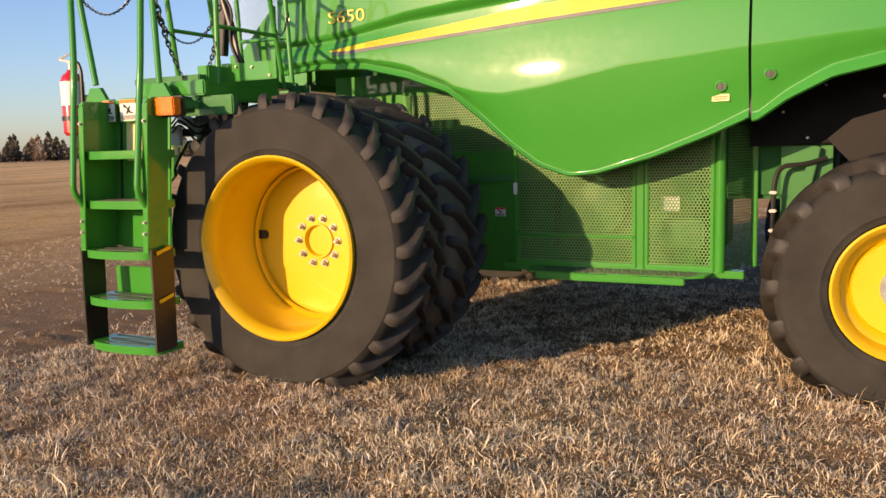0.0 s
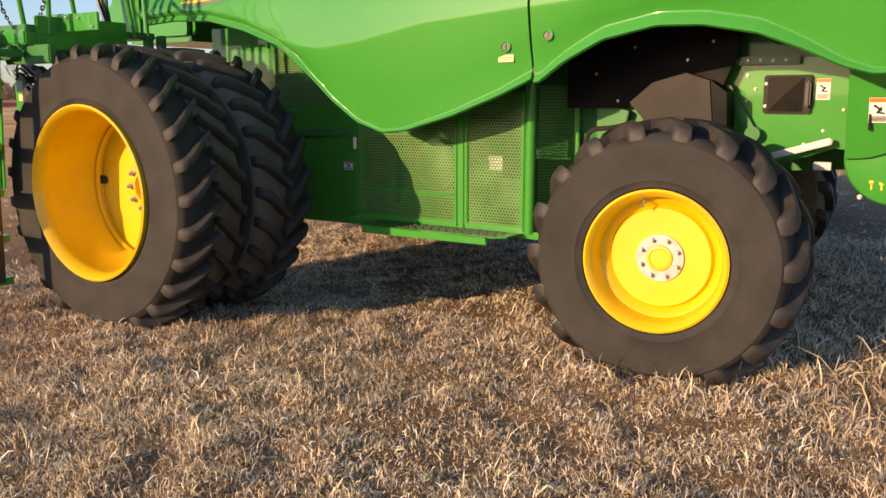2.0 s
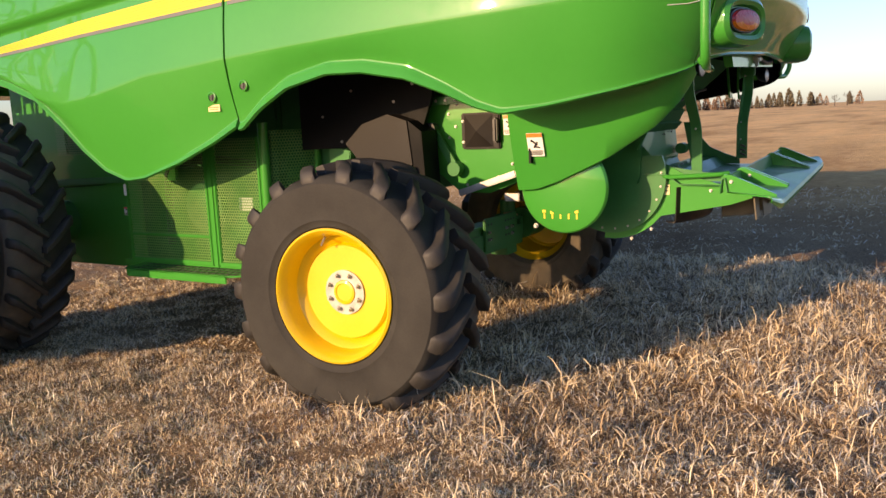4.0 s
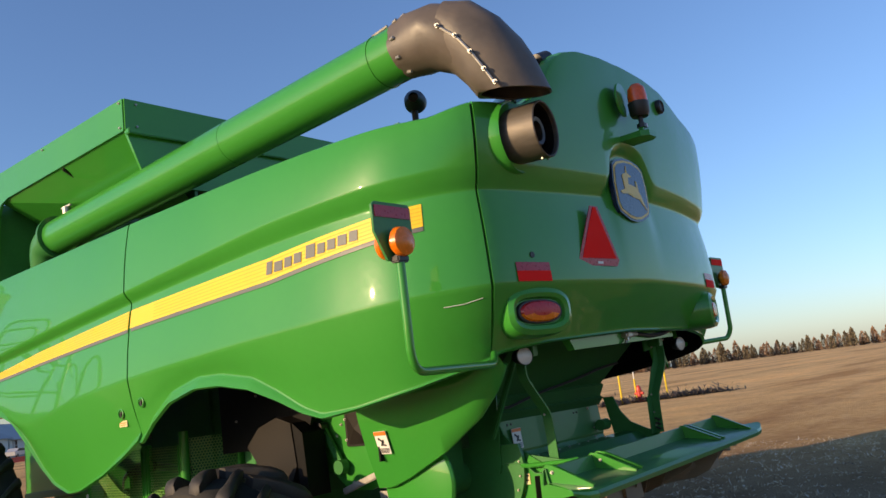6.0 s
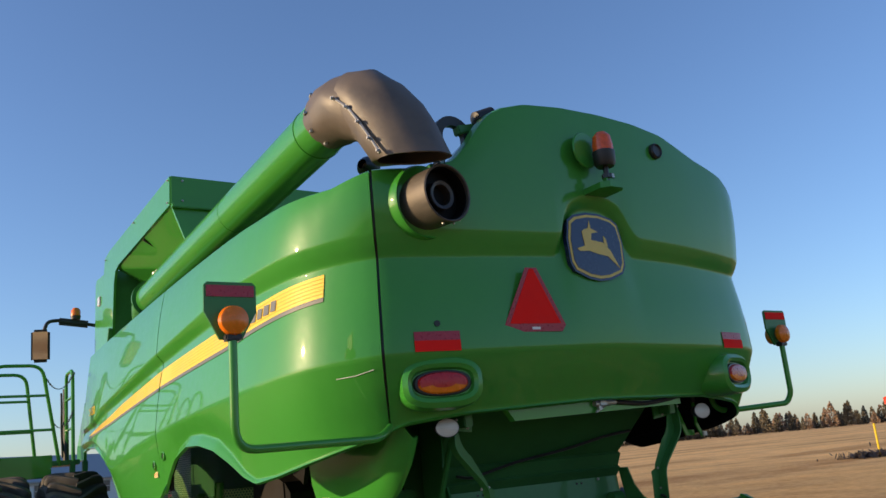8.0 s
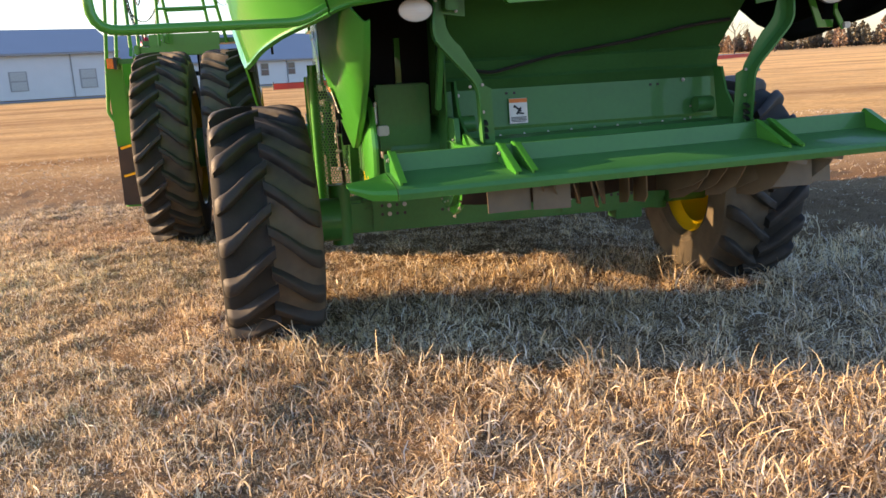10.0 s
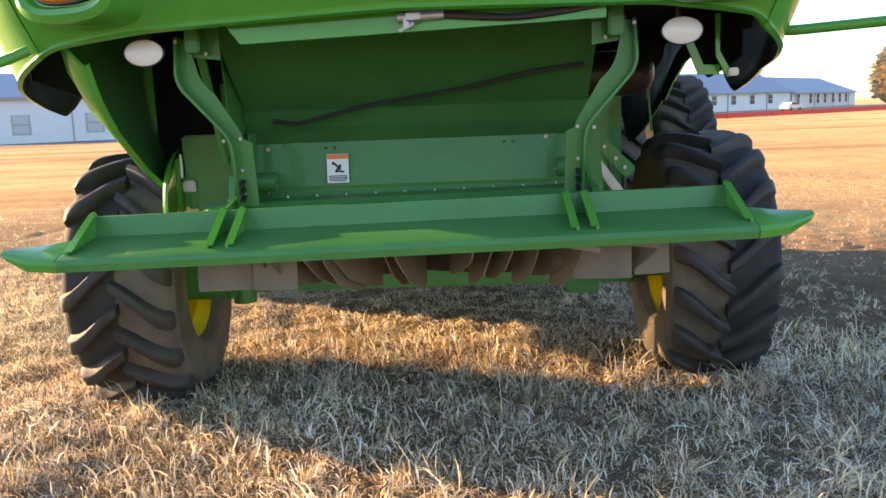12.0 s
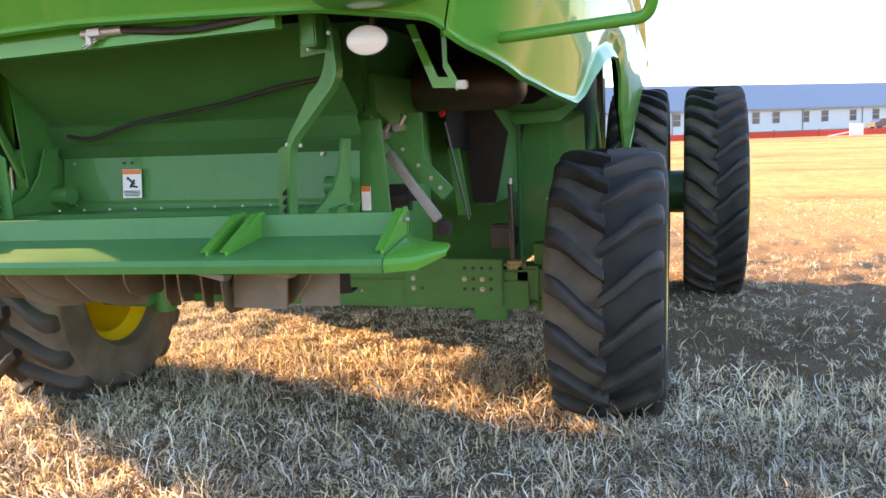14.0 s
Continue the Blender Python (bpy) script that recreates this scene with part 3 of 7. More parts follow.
def front_wheel(y, turn, x=0.0):
    global TYRE_F, RIM_F, NUT
    w = new("front_wheel")
    w.parent = harvester
    w.matrix_basis = pose(x, y, HUB_F, 0, 0, turn)
    if TYRE_F is None:
        TYRE_F = part("tyre", lug_tyre(0.965, 0.53, 0.565, 27, HUB_F, -0.075), [RUBBER, RUBBER_WALL, RUBBER_INNER], w, "dusty black tractor tyre with chevron bars", 28)
        RIM_F = part("rim", rim_mesh(0.56, -0.27, 0.26, 0.215, 0.015, 0.105), YELLOW, w, "deep yellow steel rim")
        NUT = part("wheel_nut", nut_mesh(), STEEL, w)
        NUT.matrix_basis = pose(0.155, 0.2, 0)
        first = 1
    else:
        share(TYRE_F, Matrix(), w)
        share(RIM_F, Matrix(), w)
        first = 0
    tread(w, 0.965, 0.53, 27, 1.15)
    for k in range(first, 10):
        a = 2 * math.pi * k / 10
        share(NUT, pose(0.155 * math.cos(a), 0.2, 0.155 * math.sin(a)), w)
    part("hub_ring", moved(lathe([(0.2, 0.118), (0.185, 0.118), (0.185, 0.105), (0.2, 0.1)], 32), Matrix()), YELLOW, w)
    slot = part("rim_slot", plate([(-0.62 + 0.5 * 0.14 * u, 0.03 * v) for u, v in ((-1, -1), (0.7, -1), (1, -0.5), (1, 0.5), (0.7, 1), (-1, 1))], "y", 0.194, 0.002, 0), BLACK, w)
    slot.matrix_basis = pose(0.13, 0.008, 0.03)
    return w


def rear_wheel(y, turn, x=3.447):
    global TYRE_R, RIM_R
    w = new("rear_wheel")
    w.parent = harvester
    w.matrix_basis = pose(x, y, HUB_R, 0, 0, turn)
    if TYRE_R is None:
        TYRE_R = part("tyre", lug_tyre(0.755, 0.6, 0.385, 18, HUB_R, -0.07), [RUBBER, RUBBER_WALL, RUBBER_INNER], w, "dusty black tyre with chevron bars", 28)
        RIM_R = part("rim", rim_mesh(0.372, -0.275, 0.26, -0.115, 0.03, 0.07, 0.07), YELLOW, w, "yellow steel rim")
    else:
        share(TYRE_R, Matrix(), w)
        share(RIM_R, Matrix(), w)
    tread(w, 0.755, 0.6, 18, 1.6)
    part("hub_plate", lathe([(-0.14, 0.13), (-0.157, 0.13), (-0.157, 0.072), (-0.14, 0.07)], 40), STEEL, w, "grey zinc hub plate")
    part("hub_cap", lathe([(-0.125, 0.072), (-0.163, 0.07), (-0.167, 0.055), (-0.161, 0.05), (-0.161, 0.001)], 32), YELLOW, w)
    for k in range(8):
        a = 2 * math.pi * (k + 0.5) / 8
        share(NUT, pose(0.104 * math.cos(a), -0.153, 0.104 * math.sin(a)) @ Matrix.Scale(0.75, 4), w)
    part("valve_stem", cyl((-0.08, -0.2, 0.325), (-0.085, -0.235, 0.28), 0.006, seg=8), STEEL, w)
    return w


front_wheel(-2.625, 0)
front_wheel(-1.99, 180)
front_wheel(2.24, 180, -0.3)
front_wheel(1.58, 0, -0.3)
rear_wheel(-1.69, 3.5)
rear_wheel(1.60, 180.5, 3.16)
part("axle_hub", cyl((0, -2.38, HUB_F), (0, -2.19, HUB_F), 0.2), GREEN_CHASSIS, harvester)
part("axle_hub", cyl((-0.3, 2.02, HUB_F), (-0.3, 1.78, HUB_F), 0.2), GREEN_CHASSIS, harvester)

# ---------------------------------------------------------------- harvester: skin
S_MID = s_at_x(2.622)
for name, s0, s1, lab in (("side_panel", 0.0, S_MID - 0.008, "glossy green side panel over the front wheels"), ("side_panel", S_MID + 0.008, S_GAP - 0.007, "glossy green side panel with a wheel arch"),
                          ("rear_panel", S_GAP + 0.007, TOTAL - S_GAP - 0.007, "green rear hood panel"), ("side_panel", TOTAL - S_GAP + 0.007, TOTAL - S_MID - 0.008, ""), ("side_panel", TOTAL - S_MID + 0.008, TOTAL, "")):
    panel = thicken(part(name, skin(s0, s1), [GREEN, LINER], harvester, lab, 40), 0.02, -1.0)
    panel.modifiers["thickness"].material_offset = 1          # the inner faces are black

H = harvester


def hpart(name, bm, mat, label="", sharp=32):
    return part(name, bm, mat, H, label, sharp)


def on_skin(x, z, lift=0.0, y=None):
    """A pose on the skin with its -y axis outwards."""
    s = s_at_x(x) if y is None else s_at_y(y)
    b, n = base_at(s)
    p = skin_point(s, z, lift)
    return Matrix.Translation(p) @ Matrix.Rotation(math.atan2(n.x, -n.y), 4, "Z")


BOLT = None


def bolts(parent, poses, scale=1.0):
    global BOLT
    for m in poses:
        m = m @ Matrix.Scale(scale * 0.72, 4)
        if BOLT is None:
            BOLT = part("bolt", bolt_head(), STEEL, parent)
            BOLT.matrix_basis = m
        else:
            share(BOLT, m, parent)


TO_REAR = Matrix.Rotation(radians(90), 4, "Z")   # which way a bolt head faces

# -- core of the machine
# casings behind the screens: inner shade is put into their colour
hpart("threshing_body", box((0.8, 0, 1.76), (2.8, 1.78, 2.48), bevel=0.03), GREEN_SHADED, "green inner body casing, darkened as if in shade")
hpart("walker_casing", box((2.63, 0, 2.02), (0.84, 1.78, 1.96), bevel=0.03), GREEN_SHADED, "green casing over the rear axle, darkened as if in shade")
hpart("straw_chamber", box((3.8, -0.135, 2.1), (0.98, 1.51, 1.78), bevel=0.02), GREEN_CHASSIS)
hpart("engine_deck", box((3.72, 0, 2.94), (2.4, 3.0, 0.05)), GREEN_CHASSIS)
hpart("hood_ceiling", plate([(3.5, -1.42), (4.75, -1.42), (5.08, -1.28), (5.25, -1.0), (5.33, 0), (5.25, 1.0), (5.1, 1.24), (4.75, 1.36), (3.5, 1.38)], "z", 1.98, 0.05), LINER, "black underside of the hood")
# black plates added to fill the dark hood and hide the sky
hpart("rear_bulkhead", plate([(0.58, 1.6), (1.2, 1.62), (1.27, 1.66), (1.36, 1.8), (1.40, 2.04), (0.58, 2.04)], "x", 3.3, 0.012), LINER, "black filler plate behind the tank")
hpart("hood_valance", plate([(3.5, 1.86), (4.3, 1.84), (5.0, 1.80), (5.05, 2.0), (3.5, 2.0)], "y", 1.31, 0.012), LINER, "black filler plate inside the hood")
hpart("belly_plate", box((0.9, 0, 0.62), (2.4, 1.5, 0.1)), GREEN_CHASSIS)

# black plates added inside the side panels, over their glossy inner faces
for y, dx in ((-1.55, 0.0), (1.40, -0.3)):
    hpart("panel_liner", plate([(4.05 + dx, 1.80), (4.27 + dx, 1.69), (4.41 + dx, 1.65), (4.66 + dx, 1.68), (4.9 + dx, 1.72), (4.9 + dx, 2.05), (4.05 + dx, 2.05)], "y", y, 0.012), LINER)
# black plate added to close the dark gap beside the straw shield
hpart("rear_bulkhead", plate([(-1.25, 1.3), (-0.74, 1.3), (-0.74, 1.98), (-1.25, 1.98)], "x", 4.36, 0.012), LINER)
# -- stripe, marks and latches on the skin
STRIPE_HI = ([-0.3, -0.15, 1.2, 2.67, 4.15, 5.2], [2.17, 2.19, 2.34, 2.45, 2.51, 2.595])
STRIPE_LO = ([-0.3, -0.15, 1.2, 2.70, 4.15, 5.2], [2.165, 2.16, 2.25, 2.328, 2.378, 2.475])


def on_side(table, shift=0.0):
    return lambda s: float(np.interp(float(np.interp(s, ARC[:SIDE_N], [p.x for p in PLAN[:SIDE_N]])), *table)) + shift


for s0, s1 in ((s_at_x(-0.28), S_MID - 0.012), (S_MID + 0.012, s_at_x(5.175))):
    hpart("stripe", skin_strip(s0, s1, on_side(STRIPE_LO), on_side(STRIPE_HI), 0.004), DECAL_YELLOW, "yellow stripe decal")
    hpart("stripe_edge", skin_strip(s0 + 0.02, s1, on_side(STRIPE_LO, -0.024), on_side(STRIPE_LO, -0.001), 0.004), DECAL_GREY)
    for k in range(1, 6):
        mid = lambda s, k=k: on_side(STRIPE_LO)(s) + (on_side(STRIPE_HI)(s) - on_side(STRIPE_LO)(s)) * k / 6
        hpart("stripe_line", skin_strip(s0 + 0.3, s1, lambda s: mid(s) - 0.0015, lambda s: mid(s) + 0.0015, 0.006), material("stripe_groove", (0.62, 0.36, 0.01), 0.5, vary=0.03) if k == 1 and s0 < 1 else bpy.data.materials["stripe_groove"])
# a word mark, as plain bars
x = 4.13
for k, w in enumerate((0.05, 0.07, 0.06, 0.06, 0.0, 0.07, 0.055, 0.055, 0.06, 0.055)):
    if w:
        tall = 0.075 if k in (0, 5) else 0.058
        base = on_side(STRIPE_LO)(s_at_x(x)) + 0.035
        hpart("word_mark", skin_strip(s_at_x(x), s_at_x(x + w), lambda s: base, lambda s: base + tall, 0.008, 0.03), DECAL_GREY)
    x += w + 0.018
txt = bpy.data.curves.new("model_number", "FONT")
txt.body, txt.size, txt.extrude = "S650", 0.115, 0.0015
tmp = new("tmp", txt)
me = bpy.data.meshes.new_from_object(tmp.evaluated_get(bpy.context.evaluated_depsgraph_get()))
bpy.data.objects.remove(tmp)
me.materials.append(DECAL_YELLOW)
mark = new("model_number", me)
mark.parent = H
mark.matrix_basis = Matrix.Translation((-0.285, skin_point(s_at_x(-0.1), 2.42).y - 0.012, 2.365)) @ pose(0, 0, 0, 90 - 1, 0, 0) @ Matrix.Diagonal((1.42, 1.05, 1, 1))
for x, z in ((2.462, 1.767), (2.732, 1.823)):
    m = on_skin(x, z)
    latch = hpart("panel_latch", moved(lathe([(0.004, 0.034), (-0.008, 0.034), (-0.010, 0.027), (0.0, 0.025)], 28), m), GREEN, "round panel latch")
    part("latch_socket", moved(add_box(cyl((0, 0.003, 0), (0, -0.003, 0), 0.025, seg=24), (0, -0.005, 0), (0.012, 0.006, 0.034), bevel=0.002), m), BLACK, latch)
lab = hpart("yellow_label", moved(box((0, 0, 0), (0.1, 0.003, 0.042), bevel=0), on_skin(2.458, 1.70, 0.003)), CREAM, "pale yellow printed label")
part("print_lines", moved(add_box(box((0, -0.003, 0.005), (0.085, 0.002, 0.006), bevel=0), (0, -0.003, -0.008), (0.07, 0.002, 0.005)), on_skin(2.458, 1.70, 0.003)), ORANGE, lab)
hpart("scratch", tube([skin_point(s_at_x(5.22), 2.05, 0.003), skin_point(s_at_x(5.3), 2.055, 0.003), skin_point(S_GAP - 0.05, 2.075, 0.003)], 0.0018, 5), WHITE, "pale scratch in the paint")
for k in (-1, 1):
    hpart("joint_seal", box((2.622 if k < 0 else 2.342, 1.46 if k > 0 else -1.70, 2.3), (0.12, 0.03, 1.45), bevel=0), BLACK)

for s0, k in ((S_GAP, -1), (TOTAL - S_GAP, 1)):
    rows = []
    for ds in (-0.03, 0.0, 0.03):
        lo, hi = level("low", s0 + ds) + 0.02, level("top", s0 + ds) - 0.004
        rows.append([skin_point(s0 + ds, lo + (hi - lo) * i / 24, -0.026) for i in range(25)])
    hpart("gap_seal", sheet(rows), BLACK)

# -- panels behind the front wheels
hpart("lower_panel", plate([(-0.6, 0.5), (0.93, 0.5), (0.93, 1.24), (0.5, 1.16), (-0.6, 1.1)], "y", -1.15, 0.03), GREEN, "green lower side panel")
hpart("upper_panel", plate([(-0.7, 1.12), (0.0, 1.15), (0.0, 2.04), (-0.7, 2.04)], "y", -1.1, 0.03), GREEN, "green upper side panel")
hpart("upper_panel", plate([(0.0, 1.15), (1.35, 1.2), (1.35, 1.32), (1.0, 1.42), (0.0, 1.42)], "y", -1.14, 0.03), GREEN)
hpart("panel_rail", box((0.25, -1.13, 1.19), (1.6, 0.1, 0.05), pose(0, 0, 0, 0, -2, 0)), GREEN_CHASSIS)
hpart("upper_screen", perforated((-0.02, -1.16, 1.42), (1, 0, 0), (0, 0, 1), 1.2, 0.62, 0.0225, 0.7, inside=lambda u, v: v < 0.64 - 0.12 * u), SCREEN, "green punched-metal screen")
hpart("screen_strip", plate([(-0.02, 1.86), (0.75, 1.86), (0.75, 1.915), (-0.02, 1.915)], "y", -1.168, 0.006), GREEN)
hpart("side_wall", plate([(-0.6, 0.55), (1.9, 0.55), (1.9, 1.7), (1.5, 1.95), (-0.6, 1.95)], "y", 1.2, 0.03), GREEN_SHADED, "green far side wall")
hpart("rear_wall", plate([(0.82, 0.6), (1.33, 0.6), (1.33, 1.60), (0.93, 1.60), (0.88, 1.28), (0.82, 1.28)], "x", 2.06, 0.03), GREEN_CHASSIS, "green rear-facing body wall")
hpart("wall_strap", box((2.085, 1.097, 1.385), (0.02, 0.025, 0.26)), GREEN)
hpart("wall_rib", box((2.08, 1.14, 1.005), (0.02, 0.17, 0.02)), GREEN_CHASSIS)
bolts(H, [pose(2.095, y, 1.005) @ TO_REAR for y in (1.07, 1.14, 1.21)])
ledge = hpart("body_ledge", plate([(0.78, 1.597), (0.92, 1.519), (1.205, 1.53), (1.36, 1.66), (1.30, 1.66), (1.18, 1.6)], "x", 2.38, 0.02), GREEN_CHASSIS, "green folded ledge under the tank")
part("ledge_top", sheet([[(2.39, 0.78, 1.6), (3.0, 0.8, 1.64)], [(2.39, 1.18, 1.603), (3.0, 1.15, 1.64)], [(2.39, 1.34, 1.665), (3.0, 1.28, 1.67)]]), GREEN_CHASSIS, ledge)
hpart("panel_strap", box((2.46, 1.46, 1.5), (0.02, 0.014, 0.3), pose(0, 0, 0, 5, 0, 0)), GREEN_CHASSIS)
hose_post = hpart("upright_post", cyl((3.5, 1.11, 0.8), (3.5, 1.10, 1.2), 0.016, seg=14), BLACK_STEEL, "upright dark post with a steel bolt")
part("post_cap", cyl((3.5, 1.10, 1.2), (3.5, 1.10, 1.23), 0.01, seg=10), STEEL, hose_post)
hpart("junction_box", box((3.3, 1.02, 0.9), (0.12, 0.14, 0.13), bevel=0.012), BLACK, "black box beside the wheel")
hpart("arch_liner", plate([(2.65, 1.35), (3.5, 1.4), (3.62, 1.72), (3.62, 1.95), (2.55, 1.95)], "y", 0.76, 0.02), LINER)
# -- punched doors
for x0, x1 in ((0.955, 1.845), (1.905, 2.36)):
    door = hpart("screen_door", box((x0 + 0.012, -1.285, 1.05), (0.028, 0.03, 0.92)), GREEN, "green door of punched metal")
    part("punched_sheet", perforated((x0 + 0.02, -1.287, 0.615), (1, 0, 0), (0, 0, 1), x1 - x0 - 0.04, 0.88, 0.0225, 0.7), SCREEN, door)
    part("door_stile", box((x1 - 0.012, -1.285, 1.05), (0.028, 0.03, 0.92)), GREEN, door)
    part("door_rail", box(((x0 + x1) / 2, -1.285, 0.602), (x1 - x0, 0.032, 0.03)), GREEN, door)
    if x0 < 1:
        part("door_rail", box(((x0 + x1) / 2, -1.287, 0.80), (x1 - x0, 0.026, 0.02)), GREEN, door)
hpart("door_post", box((1.875, -1.27, 1.05), (0.05, 0.06, 0.95)), GREEN)
hpart("corner_post", cyl((2.395, -1.275, 0.58), (2.395, -1.275, 1.6), 0.036), GREEN, "round green corner post")
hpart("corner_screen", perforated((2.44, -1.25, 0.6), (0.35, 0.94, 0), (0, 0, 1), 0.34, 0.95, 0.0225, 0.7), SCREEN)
hpart("corner_frame", box((2.57, -0.92, 1.05), (0.04, 0.04, 0.95)), GREEN)
hpart("side_rail", box((1.7, -1.24, 0.565), (1.7, 0.1, 0.05)), GREEN)
lab = hpart("white_label", box((2.04, -1.12, 1.02), (0.13, 0.004, 0.10), bevel=0), WHITE, "white label behind the punched door")
for k, (x, z, s) in enumerate(((0.78, 0.953, 1), )):
    warning_label("warning_label", 0.085, 0.065, pose(x, -1.153, z), H, True, RED_BRIGHT)
hpart("door_catch", box((0.965, -1.305, 1.14), (0.032, 0.012, 0.09), bevel=0.006), WHITE, "white door catch plate")
hpart("inner_pipe", tube([(1.2, -1.1, 0.7), (1.25, -1.12, 1.3), (1.7, -1.12, 1.36), (2.2, -1.1, 1.3)], 0.03, 10, 0.1), BLACK)
hpart("clutch_cover", moved(lathe([(0, 0.2), (-0.06, 0.19), (-0.08, 0.12), (-0.08, 0.001)], 28), pose(1.5, -0.96, 0.98)), GREEN_CHASSIS)
hpart("belt_cover", box((2.1, -0.98, 0.8), (0.3, 0.1, 0.2), bevel=0.02), GREEN_CHASSIS)
hpart("hydraulic_valve", add_cyl(box((1.72, -1.2, 1.36), (0.14, 0.12, 0.07), bevel=0.01), (1.62, -1.2, 1.34), (1.56, -1.26, 1.32), 0.03), BLACK)
# -- step plate
step = hpart("step_plate", plate([(1.2, -1.55), (2.22, -1.54), (2.33, -1.47), (2.36, -1.27), (1.08, -1.27), (1.12, -1.5)], "z", 0.565, 0.012), GREEN, "green step plate with slots")
part("step_edge", box((1.71, -1.549, 0.55), (1.02, 0.012, 0.055)), GREEN, step)
SLOT = None
for i in range(17):
    for j in range(3):
        m = pose(1.22 + i * 0.063 + 0.02 * (j % 2), -1.48 + j * 0.07, 0.579)
        if SLOT is None:
            SLOT = part("slot", box((0, 0, 0), (0.046, 0.034, 0.003), bevel=0), BLACK, step)
            SLOT.matrix_basis = m
        else:
            share(SLOT, m, step)
# -- between the doors and the rear wheel
hpart("hose", tube([(2.7, -1.12, 0.7), (2.71, -1.14, 1.15), (2.74, -1.12, 1.27), (2.9, -1.1, 1.28), (3.02, -1.075, 1.32)], 0.016, 8, 0.08), BLACK, "black hydraulic hose")
for z in (0.85, 0.98, 1.1):
    hpart("hose_clip", box((2.705, -1.14, z), (0.05, 0.045, 0.02)), STEEL)
hpart("strut", box((2.88, -1.05, 1.05), (0.06, 0.06, 0.7), pose(0, 0, 0, 0, 12, 0)), GREEN_CHASSIS)
arch = hpart("arch_liner", plate([(2.55, 1.4), (3.5, 1.42), (3.62, 1.72), (3.62, 1.95), (2.55, 1.95)], "y", -1.055, 0.03), LINER, "black wheel arch liner")
bolts(arch, [pose(x, -1.058, z) for x, z in ((2.75, 1.62), (3.333, 1.695), (3.0, 1.78), (2.9, 1.45), (3.48, 1.8), (3.2, 1.5))])
hpart("dark_cover", plate([(3.02, 1.44), (3.16, 1.56), (3.36, 1.615), (3.5, 1.57), (3.53, 1.3), (3.46, 1.16), (3.2, 1.24)], "y", -1.18, 0.2, 0.02), BROWN_STEEL, "dusty dark angular cover above the wheel")
hpart("cover_lip", plate([(3.505, 1.57), (3.6, 1.5), (3.62, 1.1), (3.54, 1.12)], "y", -1.17, 0.18), LINER)

# -- chopper side with its covers
side = hpart("chopper_side", plate([(3.5, 1.24), (3.5, 1.7), (4.4, 1.7), (4.4, 1.15), (4.17, 1.18), (3.94, 1.1), (3.73, 1.1), (3.58, 1.22)], "y", -0.925, 0.03), GREEN, "green chopper side plate with bolts")
bolts(side, [pose(x, -0.927, z) for x, z in ((3.66, 1.6), (3.71, 1.52), (3.66, 1.45), (4.0, 1.2), (4.1, 1.28), (3.9, 1.16), (3.78, 1.15), (4.15, 1.22), (3.72, 1.66), (4.2, 1.4))])
lid = hpart("access_cover", box((3.895, -0.94, 1.488), (0.27, 0.02, 0.225), bevel=0.008), BROWN_STEEL, "grey dusty access cover")
bm = bmesh.new()
c = [bm.verts.new((3.885 + u * 0.1, -0.95, 1.488 + v * 0.1)) for u, v in ((-1, -1), (1, -1), (1, 1), (-1, 1))]
t = bm.verts.new((3.885, -0.985, 1.488))
for i in range(4):
    bm.faces.new((c[i], c[(i + 1) % 4], t))
part("bulge", bm, BROWN_STEEL, lid, sharp=5)
part("cover_handle", box((4.01, -0.965, 1.49), (0.03, 0.04, 0.15), bevel=0.01), BLACK, lid)
bolts(lid, [pose(3.775, -0.95, z) for z in (1.42, 1.55)])
warning_label("warning_label", 0.075, 0.12, pose(4.085, -0.928, 1.517), H)
bar = hpart("bolt_rail", box((3.75, -0.95, 1.685), (0.42, 0.05, 0.05)), GREEN_CHASSIS)
bolts(bar, [pose(3.6 + 0.07 * k, -0.978, 1.685) for k in range(5)])
arm = hpart("tensioner_arm", plate([(3.54, 1.50), (3.58, 1.53), (3.74, 1.27), (3.70, 1.24)], "y", -0.97, 0.02), GREEN_CHASSIS)
part("pivot", cyl((3.56, -0.94, 1.515), (3.56, -1.0, 1.515), 0.035), BLACK, arm)
part("pivot", cyl((3.72, -0.94, 1.255), (3.72, -1.0, 1.255), 0.045), GREEN_CHASSIS, arm)
hpart("steel_strut", box((3.96, -1.0, 1.165), (0.42, 0.03, 0.04), pose(0, 0, 0, 0, -17, 0)), STEEL, "bright zinc strut")
hpart("small_plate", box((4.12, -0.99, 1.08), (0.1, 0.01, 0.05)), STEEL)
# -- straw shield
low_edge = ([4.25, 4.36, 4.5, 4.8, 5.06, 5.2, 5.27], [1.138, 1.142, 1.188, 1.322, 1.483, 1.62, 1.74])
rows = []
for i in range(25):
    x = 4.25 + 1.02 * i / 24
    z0, top = float(np.interp(x, *low_edge)), -1.305 + 0.05 * i / 24
    col = [(x, -1.135, z0 + 0.008), (x, -1.152, z0), (x, -1.166, z0 + 0.004)]
    for k in range(1, 7):
        z = z0 + (1.97 - z0) * k / 6
        col.append((x + 0.01 * k / 6, top + (-1.166 - top) * max(0.0, 1 - (z - z0) / max(0.12, 1.63 - z0)) ** 1.2, z))
    rows.append(col)
bm = sheet(rows)
# the sheet's inner face gets a shaded copy of its green
shield = thicken(hpart("straw_shield", bm, [GREEN, GREEN_SHADED], "green plastic shield above the chopper pulley", 50), 0.012)
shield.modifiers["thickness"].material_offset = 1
warning_label("warning_label", 0.095, 0.135, pose(4.405, -1.254, 1.405) @ pose(0, 0, 0, 15.5, 0, 0), H)
